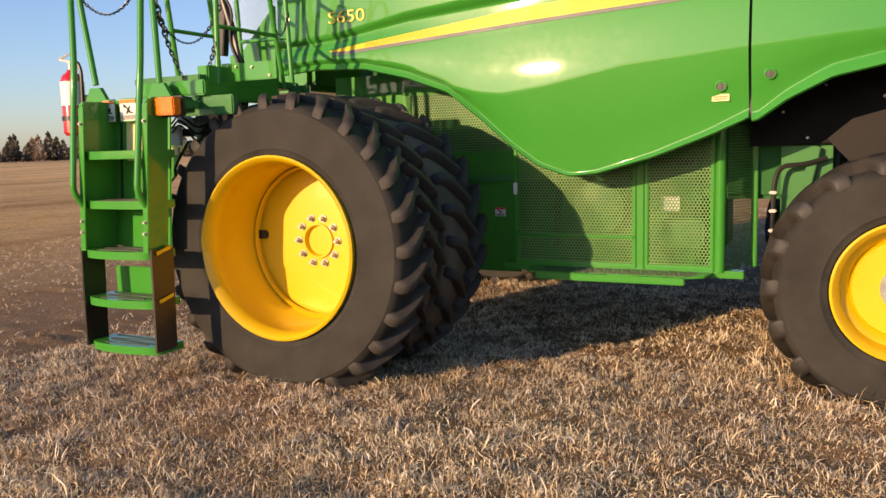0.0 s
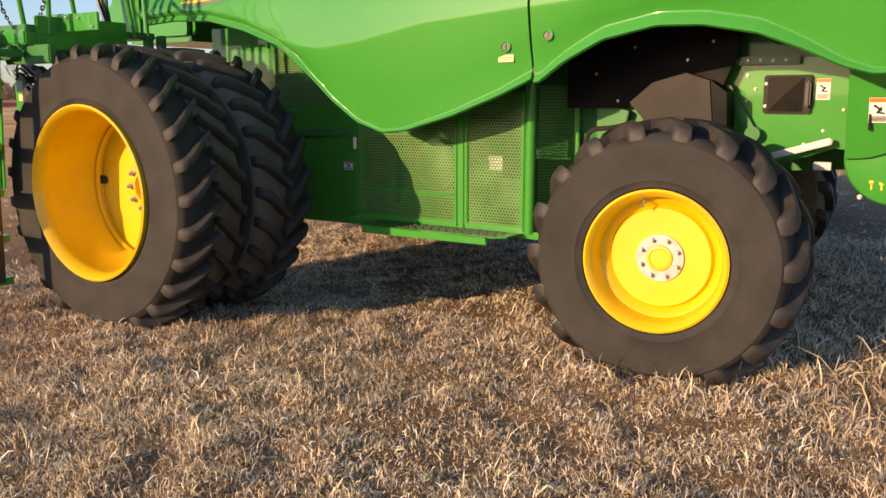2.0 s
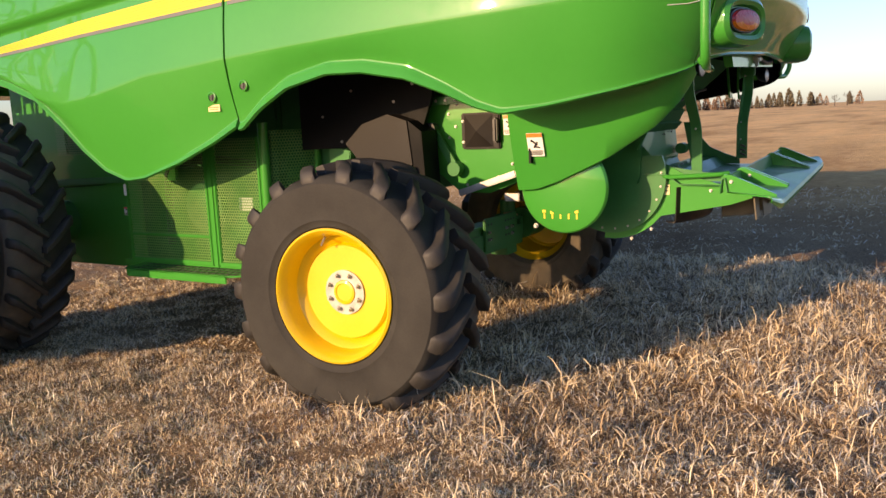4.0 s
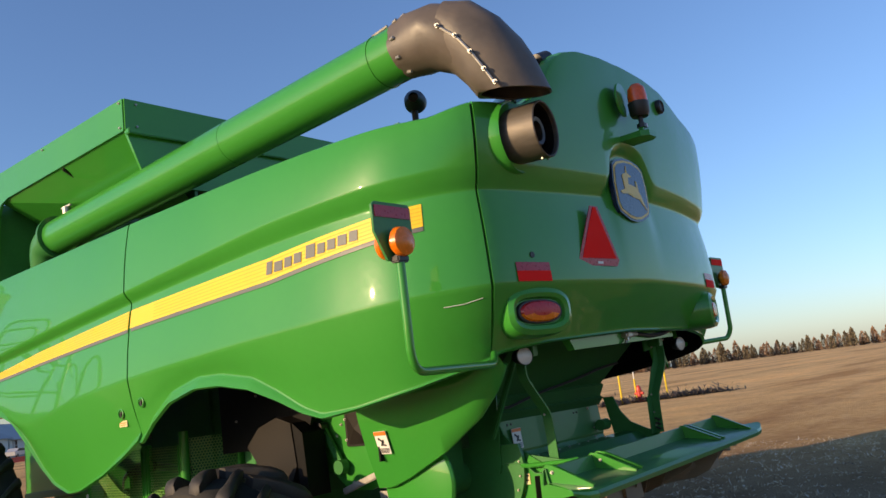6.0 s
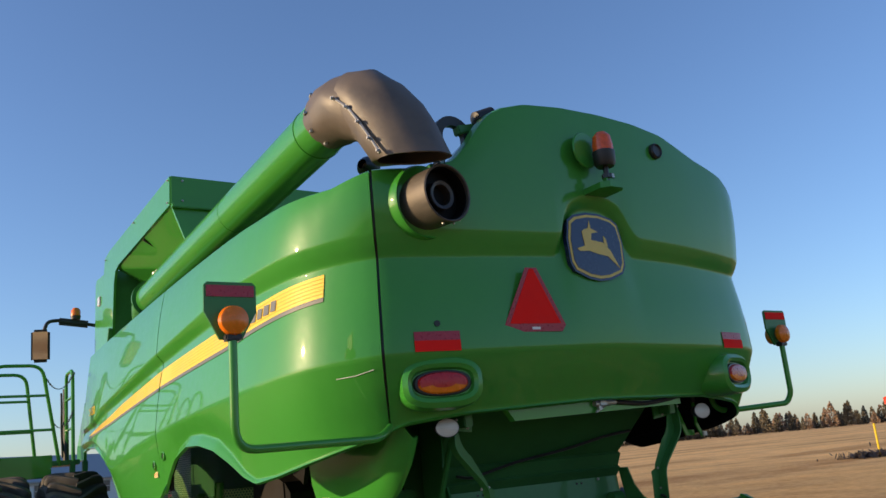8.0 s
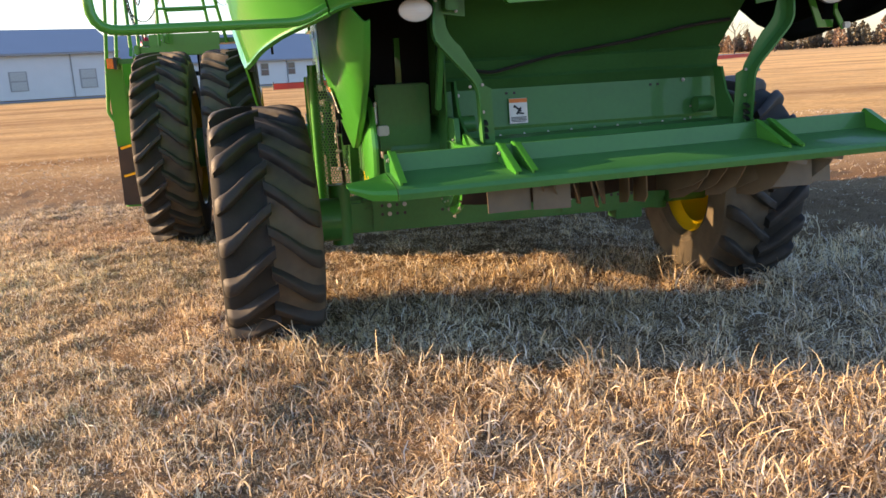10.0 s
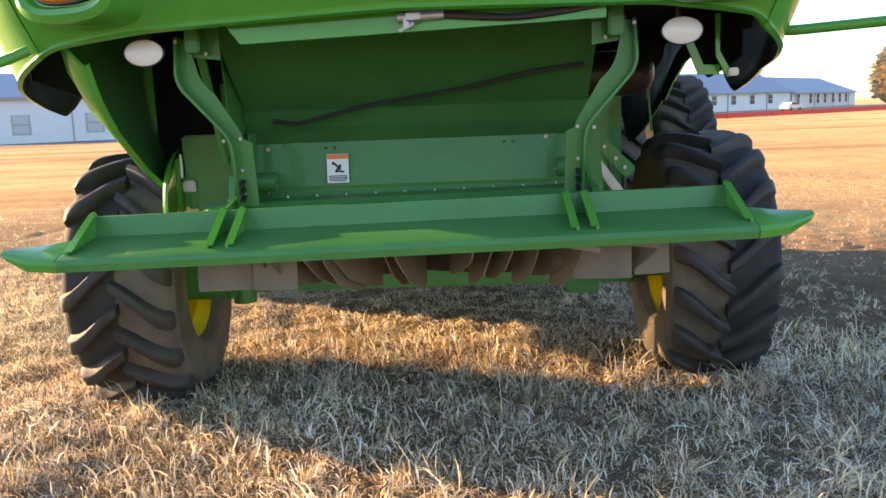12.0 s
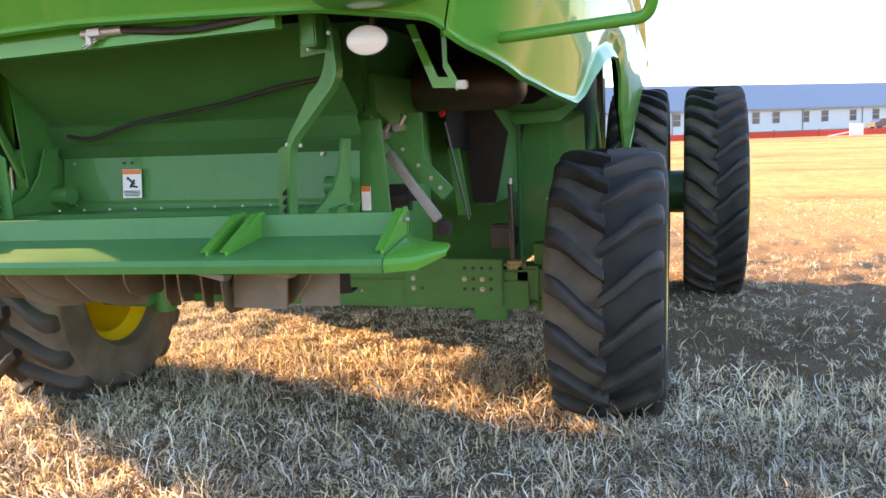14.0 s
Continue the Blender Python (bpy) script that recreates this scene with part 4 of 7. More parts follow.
# -- pulley cover and drum
cover = hpart("pulley_cover", moved(lathe([(0.012, 0.265), (0.0, 0.265), (-0.014, 0.256), (-0.024, 0.222), (-0.034, 0.115), (-0.038, 0.001)], 48), pose(4.505, -1.095, 1.15)), GREEN, "round green pulley cover")
for k in range(5):
    part("unread_mark", add_box(box((4.39 + 0.05 * k, -1.124, 1.015), (0.022, 0.003, 0.016 + 0.012 * (k % 2)), bevel=0), (4.392 + 0.05 * k, -1.124, 0.987), (0.009, 0.003, 0.03)), DECAL_YELLOW, cover)
bolts(H, [pose(4.34, -1.13, 0.93)], 1.5)
drum = hpart("chopper_drum", plate([(4.66 + 0.335 * math.cos(radians(a)), 1.18 + 0.335 * math.sin(radians(a))) for a in range(-200, 23, 6)], "y", -0.745, 0.025), GREEN_CHASSIS, "dark green chopper drum housing")
bolts(drum, [pose(4.66 + 0.31 * math.cos(a), -0.748, 1.18 + 0.31 * math.sin(a)) for a in [radians(d) for d in range(-100, 20, 15)]], 0.7)
ring = [(4.66 + 0.375 * math.cos(radians(d)), 1.18 + 0.375 * math.sin(radians(d))) for d in range(-98, -30, 10)]
inner = [(4.66 + 0.335 * math.cos(radians(d)), 1.18 + 0.335 * math.sin(radians(d))) for d in range(-98, 6, 10)][::-1]
hpart("board_cheek", plate(ring + [(5.35, 1.02), (5.47, 1.06), (5.47, 1.09), (5.1, 1.19), (5.02, 1.235)] + inner, "y", -0.715, 0.02), GREEN, "light green curved cheek plate")
hpart("drum_shaft", cyl((4.515, -1.0, 1.135), (4.515, -0.72, 1.135), 0.09, seg=24), GREEN_CHASSIS)
bolts(H, [pose(5.244, -0.718, 1.10), pose(4.9, -0.718, 0.87), pose(4.78, -0.718, 0.81)])
hpart("steel_tab", plate([(4.72, 1.31), (4.82, 1.27), (4.75, 1.2)], "y", -0.752, 0.004), STEEL)
lab = hpart("yellow_label", box((4.97, -0.719, 1.105), (0.08, 0.003, 0.06), bevel=0), CREAM, "cream printed label")
part("print_lines", add_box(box((4.97, -0.722, 1.123), (0.07, 0.002, 0.008), bevel=0), (4.97, -0.722, 1.098), (0.065, 0.002, 0.006)), INK, lab)
hpart("grab_handle", tube([(4.98, -0.70, 1.19), (4.98, -0.745, 1.185), (5.03, -0.75, 1.18), (5.3, -0.745, 1.195), (5.34, -0.71, 1.2)], 0.013, 10, 0.03), GREEN, "bent green grab bar")

# -- tailboard
board = new("tailboard")
board.parent = H
board["label"] = "wide green tailboard with upright webs"


board.matrix_basis = Matrix.Translation((5.4, 0, 1.15)) @ pose(0, 0, 0, 0.75, 0, 1.9) @ Matrix.Translation((-5.4, 0, -1.15))
inner_line = [(4.80, 1.155), (4.82, 1.205), (4.86, 1.21), (4.98, 1.205), (5.05, 1.15), (5.345, 1.14)]
deck_line = [(5.345, 1.14), (5.352, 1.212), (5.36, 1.222), (5.372, 1.22), (5.385, 1.15), (5.48, 1.14), (5.63, 1.122), (5.652, 1.112), (5.662, 1.096), (5.655, 1.072)]
# one paint in two greens: deck coloured as shaded, webs and wings as lit
thicken(part("inner_sheet", sheet([[(x, y, z) for x, z in inner_line] for y in (-0.74, -0.4, 0.0, 0.4, 0.76)]), GREEN_CHASSIS, board, "green folded sheet behind the lip", 25), 0.006)
thicken(part("deck_sheet", sheet([[(x, y, z) for x, z in deck_line] for y in (-1.13, -0.62, 0.0, 0.62, 1.15)]), GREEN_CHASSIS, board, "green folded deck sheet with an upright lip", 25), 0.006)
for k, y in ((-1, -1.13), (1, 1.15)):
    rows = [[(5.385 + dx, y + k * 0.004, 1.15), (5.48 + dx, y + k * 0.004, 1.14), (5.63, y + k * 0.004, 1.122), (5.652, y + k * 0.004, 1.112), (5.662, y + k * 0.004, 1.096), (5.655, y + k * 0.004, 1.072)] for dx in (0.0,)]
    rows.append([(5.52, y + k * 0.1, 1.146), (5.57, y + k * 0.1, 1.14), (5.632, y + k * 0.1, 1.128), (5.65, y + k * 0.1, 1.118), (5.656, y + k * 0.1, 1.104), (5.65, y + k * 0.1, 1.08)])
    rows.append([(5.60, y + k * 0.185, 1.15), (5.612, y + k * 0.19, 1.148), (5.622, y + k * 0.19, 1.142), (5.626, y + k * 0.188, 1.136), (5.626, y + k * 0.185, 1.128), (5.62, y + k * 0.18, 1.116)])
    thicken(part("deck_wing", sheet(rows), GREEN, board, "pointed wing of the deck"), 0.006)
for y in (-1.11, -0.645, -0.578, 0.575, 0.64, 1.14):
    peak = 1.238 if abs(y) > 1 else 1.232
    web = part("web", plate([(5.362, 1.145), (5.35, 1.222), (5.365, peak), (5.40, peak - 0.004), (5.62, 1.135), (5.62, 1.118)], "y", y - 0.005, 0.010, 0), GREEN, board)
    thicken(part("web_flange", sheet([[(5.40, y + d, peak - 0.003), (5.51, y + d, (peak + 1.135) / 2 - 0.001), (5.62, y + d, 1.136)] for d in (0.0, 0.022 if y < 0 else -0.022)]), GREEN, web), 0.004)
bolts(board, [pose(4.93, y, 1.215) @ Matrix.Rotation(radians(-90), 4, "X") for y in np.arange(-0.5, 0.55, 0.12)], 0.7)
bolts(board, [pose(5.40, 1.148, 1.2, 0, 0, 180), pose(5.40, -1.117, 1.2), pose(5.42, -0.652, 1.19)])

# -- deflector behind the board
defl = new("deflector")
defl.parent = H
part("lower_sheet", sheet([[(4.70, y, 1.16), (4.675, y, 1.2), (4.67, y, 1.215), (4.675, y, 1.23), (4.655, y, 1.42)] for y in (-0.72, 0.72)]), GREEN_CHASSIS, defl, "green deflector sheet", 20)
# shade under the hood is put into the upper sheet's green
part("upper_sheet", sheet([[(4.655, y, 1.42), (4.70, y, 1.47), (4.68, y, 1.485), (4.72, y, 1.56), (4.70, y, 1.575), (5.06, y, 1.88)] for y in (-0.74, 0.74)]), GREEN_SHADED, defl, sharp=20)
part("hose", tube([(4.76, -0.6, 1.52), (4.75, -0.5, 1.5), (4.80, -0.2, 1.57), (4.82, 0.2, 1.62), (4.86, 0.5, 1.68), (4.88, 0.7, 1.70)], 0.009, 8, 0.1), BLACK, defl)
for y in (-0.42, -0.38, 0.36, 0.40):
    part("hole", box((4.66, y + 0.02, 1.395), (0.004, 0.012, 0.012), bevel=0), BLACK, defl)
warning_label("warning_label", 0.095, 0.125, pose(4.684, -0.348, 1.305) @ TO_REAR @ pose(0, 0, 0, -5, 0, 0), H)
bolts(defl, [pose(4.664, y, z) @ TO_REAR for y, z in ((-0.654, 1.397), (0.56, 1.41), (-0.66, 1.21), (0.6, 1.21), (0.6, 1.27))])
for k in (-1, 1):
    if k < 0:
        thicken(part("side_sheet", sheet([[(4.62, -0.74, 1.14), (4.62, -0.74, 1.86)], [(4.84, -0.745, 1.15), (4.9, -0.76, 1.86)]]), GREEN_CHASSIS, defl), 0.008)
    pts = [(4.78, 1.16), (5.36, 1.15), (5.36, 1.19), (5.2, 1.205), (5.02, 1.235), (4.91, 1.285), (4.845, 1.36), (4.8, 1.47), (4.72, 1.47)]
    part("curved_bracket", plate(pts if k < 0 else pts[:1] + [(5.12, 1.16), (5.12, 1.2)] + pts[4:], "y", k * 0.70, 0.012, 0), GREEN_CHASSIS, defl, "curved green gusset plate")
    part("pivot_boss", cyl((4.745 - k * 0.022, k * 0.69, 1.272 + k * 0.01), (4.745 - k * 0.022, k * 0.60, 1.272 + k * 0.01), 0.04, seg=20), GREEN_CHASSIS, defl)
    if k < 0:
        part("slanted_stay", box((4.98, k * 0.79, 1.62), (0.03, 0.03, 0.62), pose(0, 0, 0, 0, 28, 0)), GREEN_CHASSIS, defl)
# -- support arms of the board
for k in (-1, 1):
    line = [(k * 0.845, 1.84), (k * 0.858, 1.67), (k * 0.665, 1.455), (k * 0.652, 1.2)]
    line = [tuple(p)[:2] for p in round_path([(u, v, 0) for u, v in line], 0.05, 5)]
    rows = [[(5.12 + dx, y, z) for dx in (0, 0.03, 0.06)] for y, z in line]
    # the arms take the deck's shaded green
    arm = part("support_arm", sheet(rows), GREEN_CHASSIS, H, "bent green support arm")
    thicken(arm, 0.01, 0)
    # a broad web on the inner side, widest at the bend
    wide = [(y, z, 0.03 + 0.07 * max(0.0, 1 - abs(z - 1.62) / 0.2) + 0.035 * (z < 1.45)) for y, z in line]
    thicken(part("arm_flange", sheet([[(5.122, y, z), (5.122, y - k * w, z - 0.004)] for y, z, w in wide]), GREEN_CHASSIS, arm), 0.006, 0)
    bolts(arm, [pose(5.135, k * (0.652 - 0.012), z) @ TO_REAR for z in (1.457, 1.337, 1.25)] + [pose(5.14, k * 0.745, 1.778) @ TO_REAR, pose(5.185, k * 0.842, 1.822) @ TO_REAR, pose(5.15, k * 0.7, 1.452) @ TO_REAR], 0.75)
    bm = bmesh.new()
    for i in range(3):
        add_box(bm, (5.155, k * 0.638, 1.29 - i * 0.03), (0.035, 0.018, 0.01), pose(0, 0, 0, 0, 25, 0))
    part("adjuster_slots", bm, BLACK, arm)
    part("arm_hanger", box((5.16, k * 0.775, 1.85), (0.09, 0.055, 0.14)), GREEN_CHASSIS, arm)
    part("hanger_plate", plate([(k * 0.70, 1.755), (k * 0.85, 1.775), (k * 0.85, 1.80), (k * 0.80, 1.9), (k * 0.70, 1.9)], "x", 5.1, 0.012, 0), GREEN_CHASSIS, arm)
hpart("cross_channel", plate([(-0.56, 1.79), (0.72, 1.83), (0.72, 1.9), (-0.62, 1.87)], "x", 5.28, 0.05), GREEN, "pale green cross channel under the hood")
fit_ = hpart("hose_coupling", cyl((5.345, -0.0, 1.855), (5.345, 0.16, 1.86), 0.016), STEEL, "zinc hose coupling with a wing nut")
part("coupling_nut", cyl((5.345, 0.03, 1.856), (5.345, 0.08, 1.858), 0.024, seg=6), STEEL, fit_)
part("wing_nut", add_box(box((5.35, 0.03, 1.822), (0.02, 0.07, 0.012), pose(0, 0, 0, 25, 0, 0)), (5.35, 0.03, 1.837), (0.02, 0.02, 0.04)), STEEL, fit_)
part("hose", tube([(5.345, 0.16, 1.86), (5.345, 0.4, 1.84), (5.345, 0.6, 1.86), (5.28, 0.86, 1.9)], 0.013, 8, 0.1), BLACK, fit_)
# -- work lamps under the hood
for y, tilt in ((-0.94, 0), (1.0, 0)):
    lamp = hpart("work_lamp", moved(lathe([(0.07, 0.03), (0.05, 0.07), (0.0, 0.098), (-0.012, 0.1), (-0.016, 0.094)], 32), pose(5.235, y, 1.782) @ TO_REAR @ Matrix.Diagonal((0.76, 0.8, 0.5, 1))), BLACK, "oval work lamp")
    part("lens", moved(lathe([(-0.012, 0.094), (-0.024, 0.07), (-0.03, 0.001)], 32), pose(5.235, y, 1.782) @ TO_REAR @ Matrix.Diagonal((0.76, 0.8, 0.5, 1))), LAMP_GLASS, lamp, "pale ribbed lamp glass")
    part("lamp_stalk", cyl((5.18, y, 1.84), (5.18, y, 1.95), 0.012), BLACK, lamp)
# -- boxes and linkage on either side of the deflector
bx = hpart("toolbox", box((4.53, -0.925, 1.305), (0.14, 0.275, 0.33), bevel=0.01), GREEN_CHASSIS, "green box with a latch and steel hinge")
part("latch", box((4.61, -1.035, 1.245), (0.03, 0.06, 0.05), bevel=0.006), STEEL, bx)
part("hinge", box((4.606, -1.066, 1.335), (0.012, 0.022, 0.115)), WHITE, bx, "pale hinge strip")
hpart("rear_strip", box((4.6, -1.082, 1.25), (0.05, 0.022, 0.24)), GREEN)
jack = hpart("gas_strut", box((4.34, 0.84, 1.25), (0.03, 0.37, 0.044), pose(0, 0, 0, -53.7, 0, 0)), STEEL, "zinc strut on the chopper's linkage")
part("strut_foot", box((4.36, 0.98, 1.07), (0.05, 0.06, 0.07), bevel=0.01), BLACK, jack)
link = hpart("slanted_link", box((4.31, 0.805, 1.40), (0.03, 0.53, 0.07), pose(0, 0, 0, -45.8, 0, 0)), GREEN_CHASSIS, "green slotted link bar")
bolts(link, [pose(4.327, 0.805 + u * 0.697, 1.40 - u * 0.717) @ TO_REAR for u in (-0.22, -0.12, -0.02, 0.08, 0.16, 0.22)])
hpart("linkage_panel", plate([(0.79, 1.26), (0.88, 1.26), (0.88, 1.57), (0.78, 1.57)], "x", 4.3, 0.012), GREEN_CHASSIS)
hpart("motor_cap", box((4.3, 0.765, 1.2), (0.14, 0.18, 0.12), bevel=0.045), BLACK, "rounded black motor cap")
for y, z, r in ((0.66, 1.47, 0.018), (0.72, 1.48, 0.022), (0.79, 1.51, 0.018)):
    hpart("fitting", add_cyl(cyl((4.3, y, z), (4.4, y, z), r), (4.36, y, z), (4.36, y + 0.03, z + 0.05), r * 0.6), STEEL)
hpart("hose", tube([(4.36, 0.72, 1.48), (4.4, 0.66, 1.42), (4.42, 0.63, 1.33), (4.36, 0.66, 1.2)], 0.014, 8, 0.05), BLACK)
hpart("hanging_rod", tube([(3.95, 0.88, 1.53), (3.95, 0.93, 1.3), (3.95, 0.985, 1.06)], 0.006, 8), BLACK_STEEL)
hpart("rod_bolt", moved(bolt_head(0.012), pose(3.97, 0.875, 1.57) @ TO_REAR), RED_LENS)
hpart("linkage_panel", plate([(0.70, 1.52), (0.76, 1.52), (0.84, 1.02), (0.77, 1.02)], "x", 3.33, 0.02), GREEN_CHASSIS)
hpart("link_plate", plate([(0.69, 1.14), (0.82, 1.14), (0.79, 1.54), (0.69, 1.54)], "x", 4.58, 0.012), GREEN_CHASSIS)
lab = hpart("warning_strip", box((4.594, 0.715, 1.22), (0.003, 0.04, 0.1), bevel=0), WHITE, "white and orange warning strip")
part("head_band", box((4.597, 0.715, 1.26), (0.002, 0.04, 0.022), bevel=0), ORANGE, lab)
tank = hpart("air_tank", moved(lathe([(-0.34, 0.001), (-0.33, 0.06), (-0.28, 0.115), (0.17, 0.122), (0.21, 0.119), (0.25, 0.105), (0.28, 0.08), (0.296, 0.05), (0.302, 0.001)], 40), pose(3.67, 0.93, 1.707)), BLACK_STEEL, "black cylindrical tank")
hpart("mud_flap", plate([(0.797, 1.069), (0.931, 1.068), (1.014, 1.47), (0.93, 1.6), (0.76, 1.6)], "x", 3.09, 0.02), BROWN_STEEL, "dark brown rubber flap")
hpart("z_bracket", plate([(1.04, 1.86), (1.07, 1.86), (1.151, 1.673), (1.214, 1.67), (1.213, 1.633), (1.132, 1.636)], "x", 4.95, 0.012), GREEN, "folded green bracket")
stalk = hpart("z_stalk", plate([(1.18, 1.86), (1.2, 1.86), (1.2, 1.72), (1.25, 1.63), (1.23, 1.62), (1.185, 1.7)], "x", 5.0, 0.012), GREEN)
part("stalk_tip", box((5.01, 1.25, 1.64), (0.03, 0.04, 0.03), bevel=0.005), STEEL, stalk)
hpart("chopper_side", plate([(3.5, 0.9), (3.5, 1.75), (4.29, 1.75), (4.29, 0.95)], "y", 0.63, 0.03), GREEN_CHASSIS)

# -- spreader under the board
def bow(y):
    """How far back the spreader's rear wall stands at y: two shallow bays."""
    return 5.16 + 0.10 * abs(math.sin(math.pi * (y - 0.04) / 0.78)) ** 0.7


ys = [-0.74 + 1.56 * i / 26 for i in range(27)]
# near-black wall: the shade between the vanes is put into its colour
pan = hpart("spreader_pan", sheet([[(bow(y) - 0.17, y, 0.915), (bow(y) - 0.12, y, 0.91), (bow(y) - 0.108, y, 0.925), (bow(y) - 0.1, y, 1.12)] for y in ys]), BROWN_STEEL, "straw spreader pan under the board, darkened behind its vanes", 50)
thicken(pan, 0.008)
vr = random.Random(6)
for k in range(14):
    y = -0.42 + 0.079 * k + vr.uniform(-0.02, 0.02)
    reach, hang = vr.uniform(0.75, 1.1), vr.uniform(0.75, 1.05)
    prof_ = [(0, 1.09), (0.30 * reach, 1.09), (0.28 * reach, 1.03), (0.22 * reach, 1.09 - 0.14 * hang), (0.12 * reach, 1.09 - 0.185 * hang), (0, 1.09 - 0.2 * hang)]
    bm = bmesh.new()
    curl = vr.uniform(0.05, 0.16) * (1 if y > 0.05 else -1)
    a = [bm.verts.new((u, curl * (u / 0.3) ** 2, z)) for u, z in prof_]
    b = [bm.verts.new((u, curl * (u / 0.3) ** 2 + 0.006, z)) for u, z in prof_]
    bm.faces.new(a)
    bm.faces.new(b[::-1])
    for i in range(len(a)):
        bm.faces.new((a[i], b[i], b[(i + 1) % len(a)], a[(i + 1) % len(a)]))
    vane = part("vane", bm, SPREADER, pan, "brown curved vane")
    vane.matrix_basis = pose(bow(y) + 0.012, y, 0, 0, vr.uniform(-2, 2), math.degrees(y * 0.3 + vr.uniform(-0.2, 0.2)))
for y, w, x, t in ((-0.63, 0.19, 5.48, 4), (-0.45, 0.16, 5.5, -6), (0.68, 0.2, 5.46, -4), (0.86, 0.13, 5.4, 10)):
    part("end_plate", box((x, y, 1.0), (0.008, w, 0.12), pose(0, 0, 0, 0, -6, t), 0.002), SPREADER, pan, "flat brown end plate")
for y, x, t in ((-0.70, 5.58, 14), (0.60, 5.6, -12), (0.80, 5.56, -6), (0.30, 5.3, 8)):
    part("vane_tab", box((x, y, 1.075), (0.05, 0.1, 0.02), pose(0, 0, 0, t, 0, 0), 0.002), SPREADER, pan, "pale end of a vane")
# -- rear axle
hpart("wheel_side_panel", plate([(2.74, 0.85), (3.05, 0.85), (3.05, 1.4), (2.74, 1.4)], "y", -1.0, 0.02), GREEN_CHASSIS, "green body panel ahead of the rear wheel")
HOLE = None
axle = hpart("rear_axle", box((3.06, -0.02, 0.57), (0.2, 2.3, 0.22), bevel=0.01), GREEN_CHASSIS, "green rear axle beam with bolted plates")
part("axle_plate", box((3.168, -0.02, 0.535), (0.02, 2.3, 0.17)), GREEN_CHASSIS, axle)
for k in (-1, 1):
    part("end_plate", box((3.186, k * 0.68, 0.61), (0.022, 0.6, 0.275)), GREEN_CHASSIS, axle)
    bolts(axle, [pose(3.2, k * y, z) @ TO_REAR for y, z in ((0.44, 0.632), (0.44, 0.572), (0.754, 0.632), (0.86, 0.631), (0.86, 0.572))], 1.6)
    for y, z in ((0.44, 0.695), (0.49, 0.695), (0.49, 0.572), (0.754, 0.695), (0.806, 0.695), (0.858, 0.695), (0.91, 0.695), (0.806, 0.632), (0.91, 0.632), (0.754, 0.572), (0.806, 0.572), (0.91, 0.572)):
        if HOLE is None:
            HOLE = part("bolt_hole", cyl((0, 0, 0), (0.005, 0, 0), 0.011, seg=10), BLACK, axle)
            HOLE.location = (3.196, k * y, z)
        else:
            share(HOLE, pose(3.196, k * y, z), axle)
    part("steering_knuckle", add_box(cyl((3.16 - k * 0.16, k * 1.2, 0.42), (3.16 - k * 0.16, k * 1.2, 0.82), 0.07), (3.12 - k * 0.08, k * 1.12, 0.6), (0.24, 0.16, 0.2), None, 0.02), GREEN_CHASSIS, axle)
    part("wheel_hub", cyl((3.28 - k * 0.165, k * 1.22, 0.61), (3.285 - k * 0.17, k * 1.5, 0.615), 0.14), GREEN_CHASSIS, axle)
part("tie_block", box((3.1, 0.9, 0.43), (0.16, 0.2, 0.09)), GREEN_CHASSIS, axle)
for y in (-0.4, 0.1, 0.55):
    bolts(axle, [pose(3.18, y, 0.545) @ TO_REAR])
hpart("front_axle", add_box(cyl((0, -1.9, HUB_F), (0, 1.55, HUB_F), 0.17), (0.05, 0, 0.85), (0.5, 1.6, 0.5), None, 0.03), GREEN_CHASSIS, "green front axle")
hpart("straw_wad", box((3.1, 1.04, 0.705), (0.12, 0.13, 0.05), bevel=0.02), STRAW, "wad of loose straw")

# -- rear panel fittings
def on_rear(y, z, lift=0.0):
    return on_skin(0, z, lift, y)


def rear_strip(y0, y1, lo, hi, lift=0.004):
    return skin_strip(s_at_y(y0), s_at_y(y1), lo, hi, lift, 0.02)


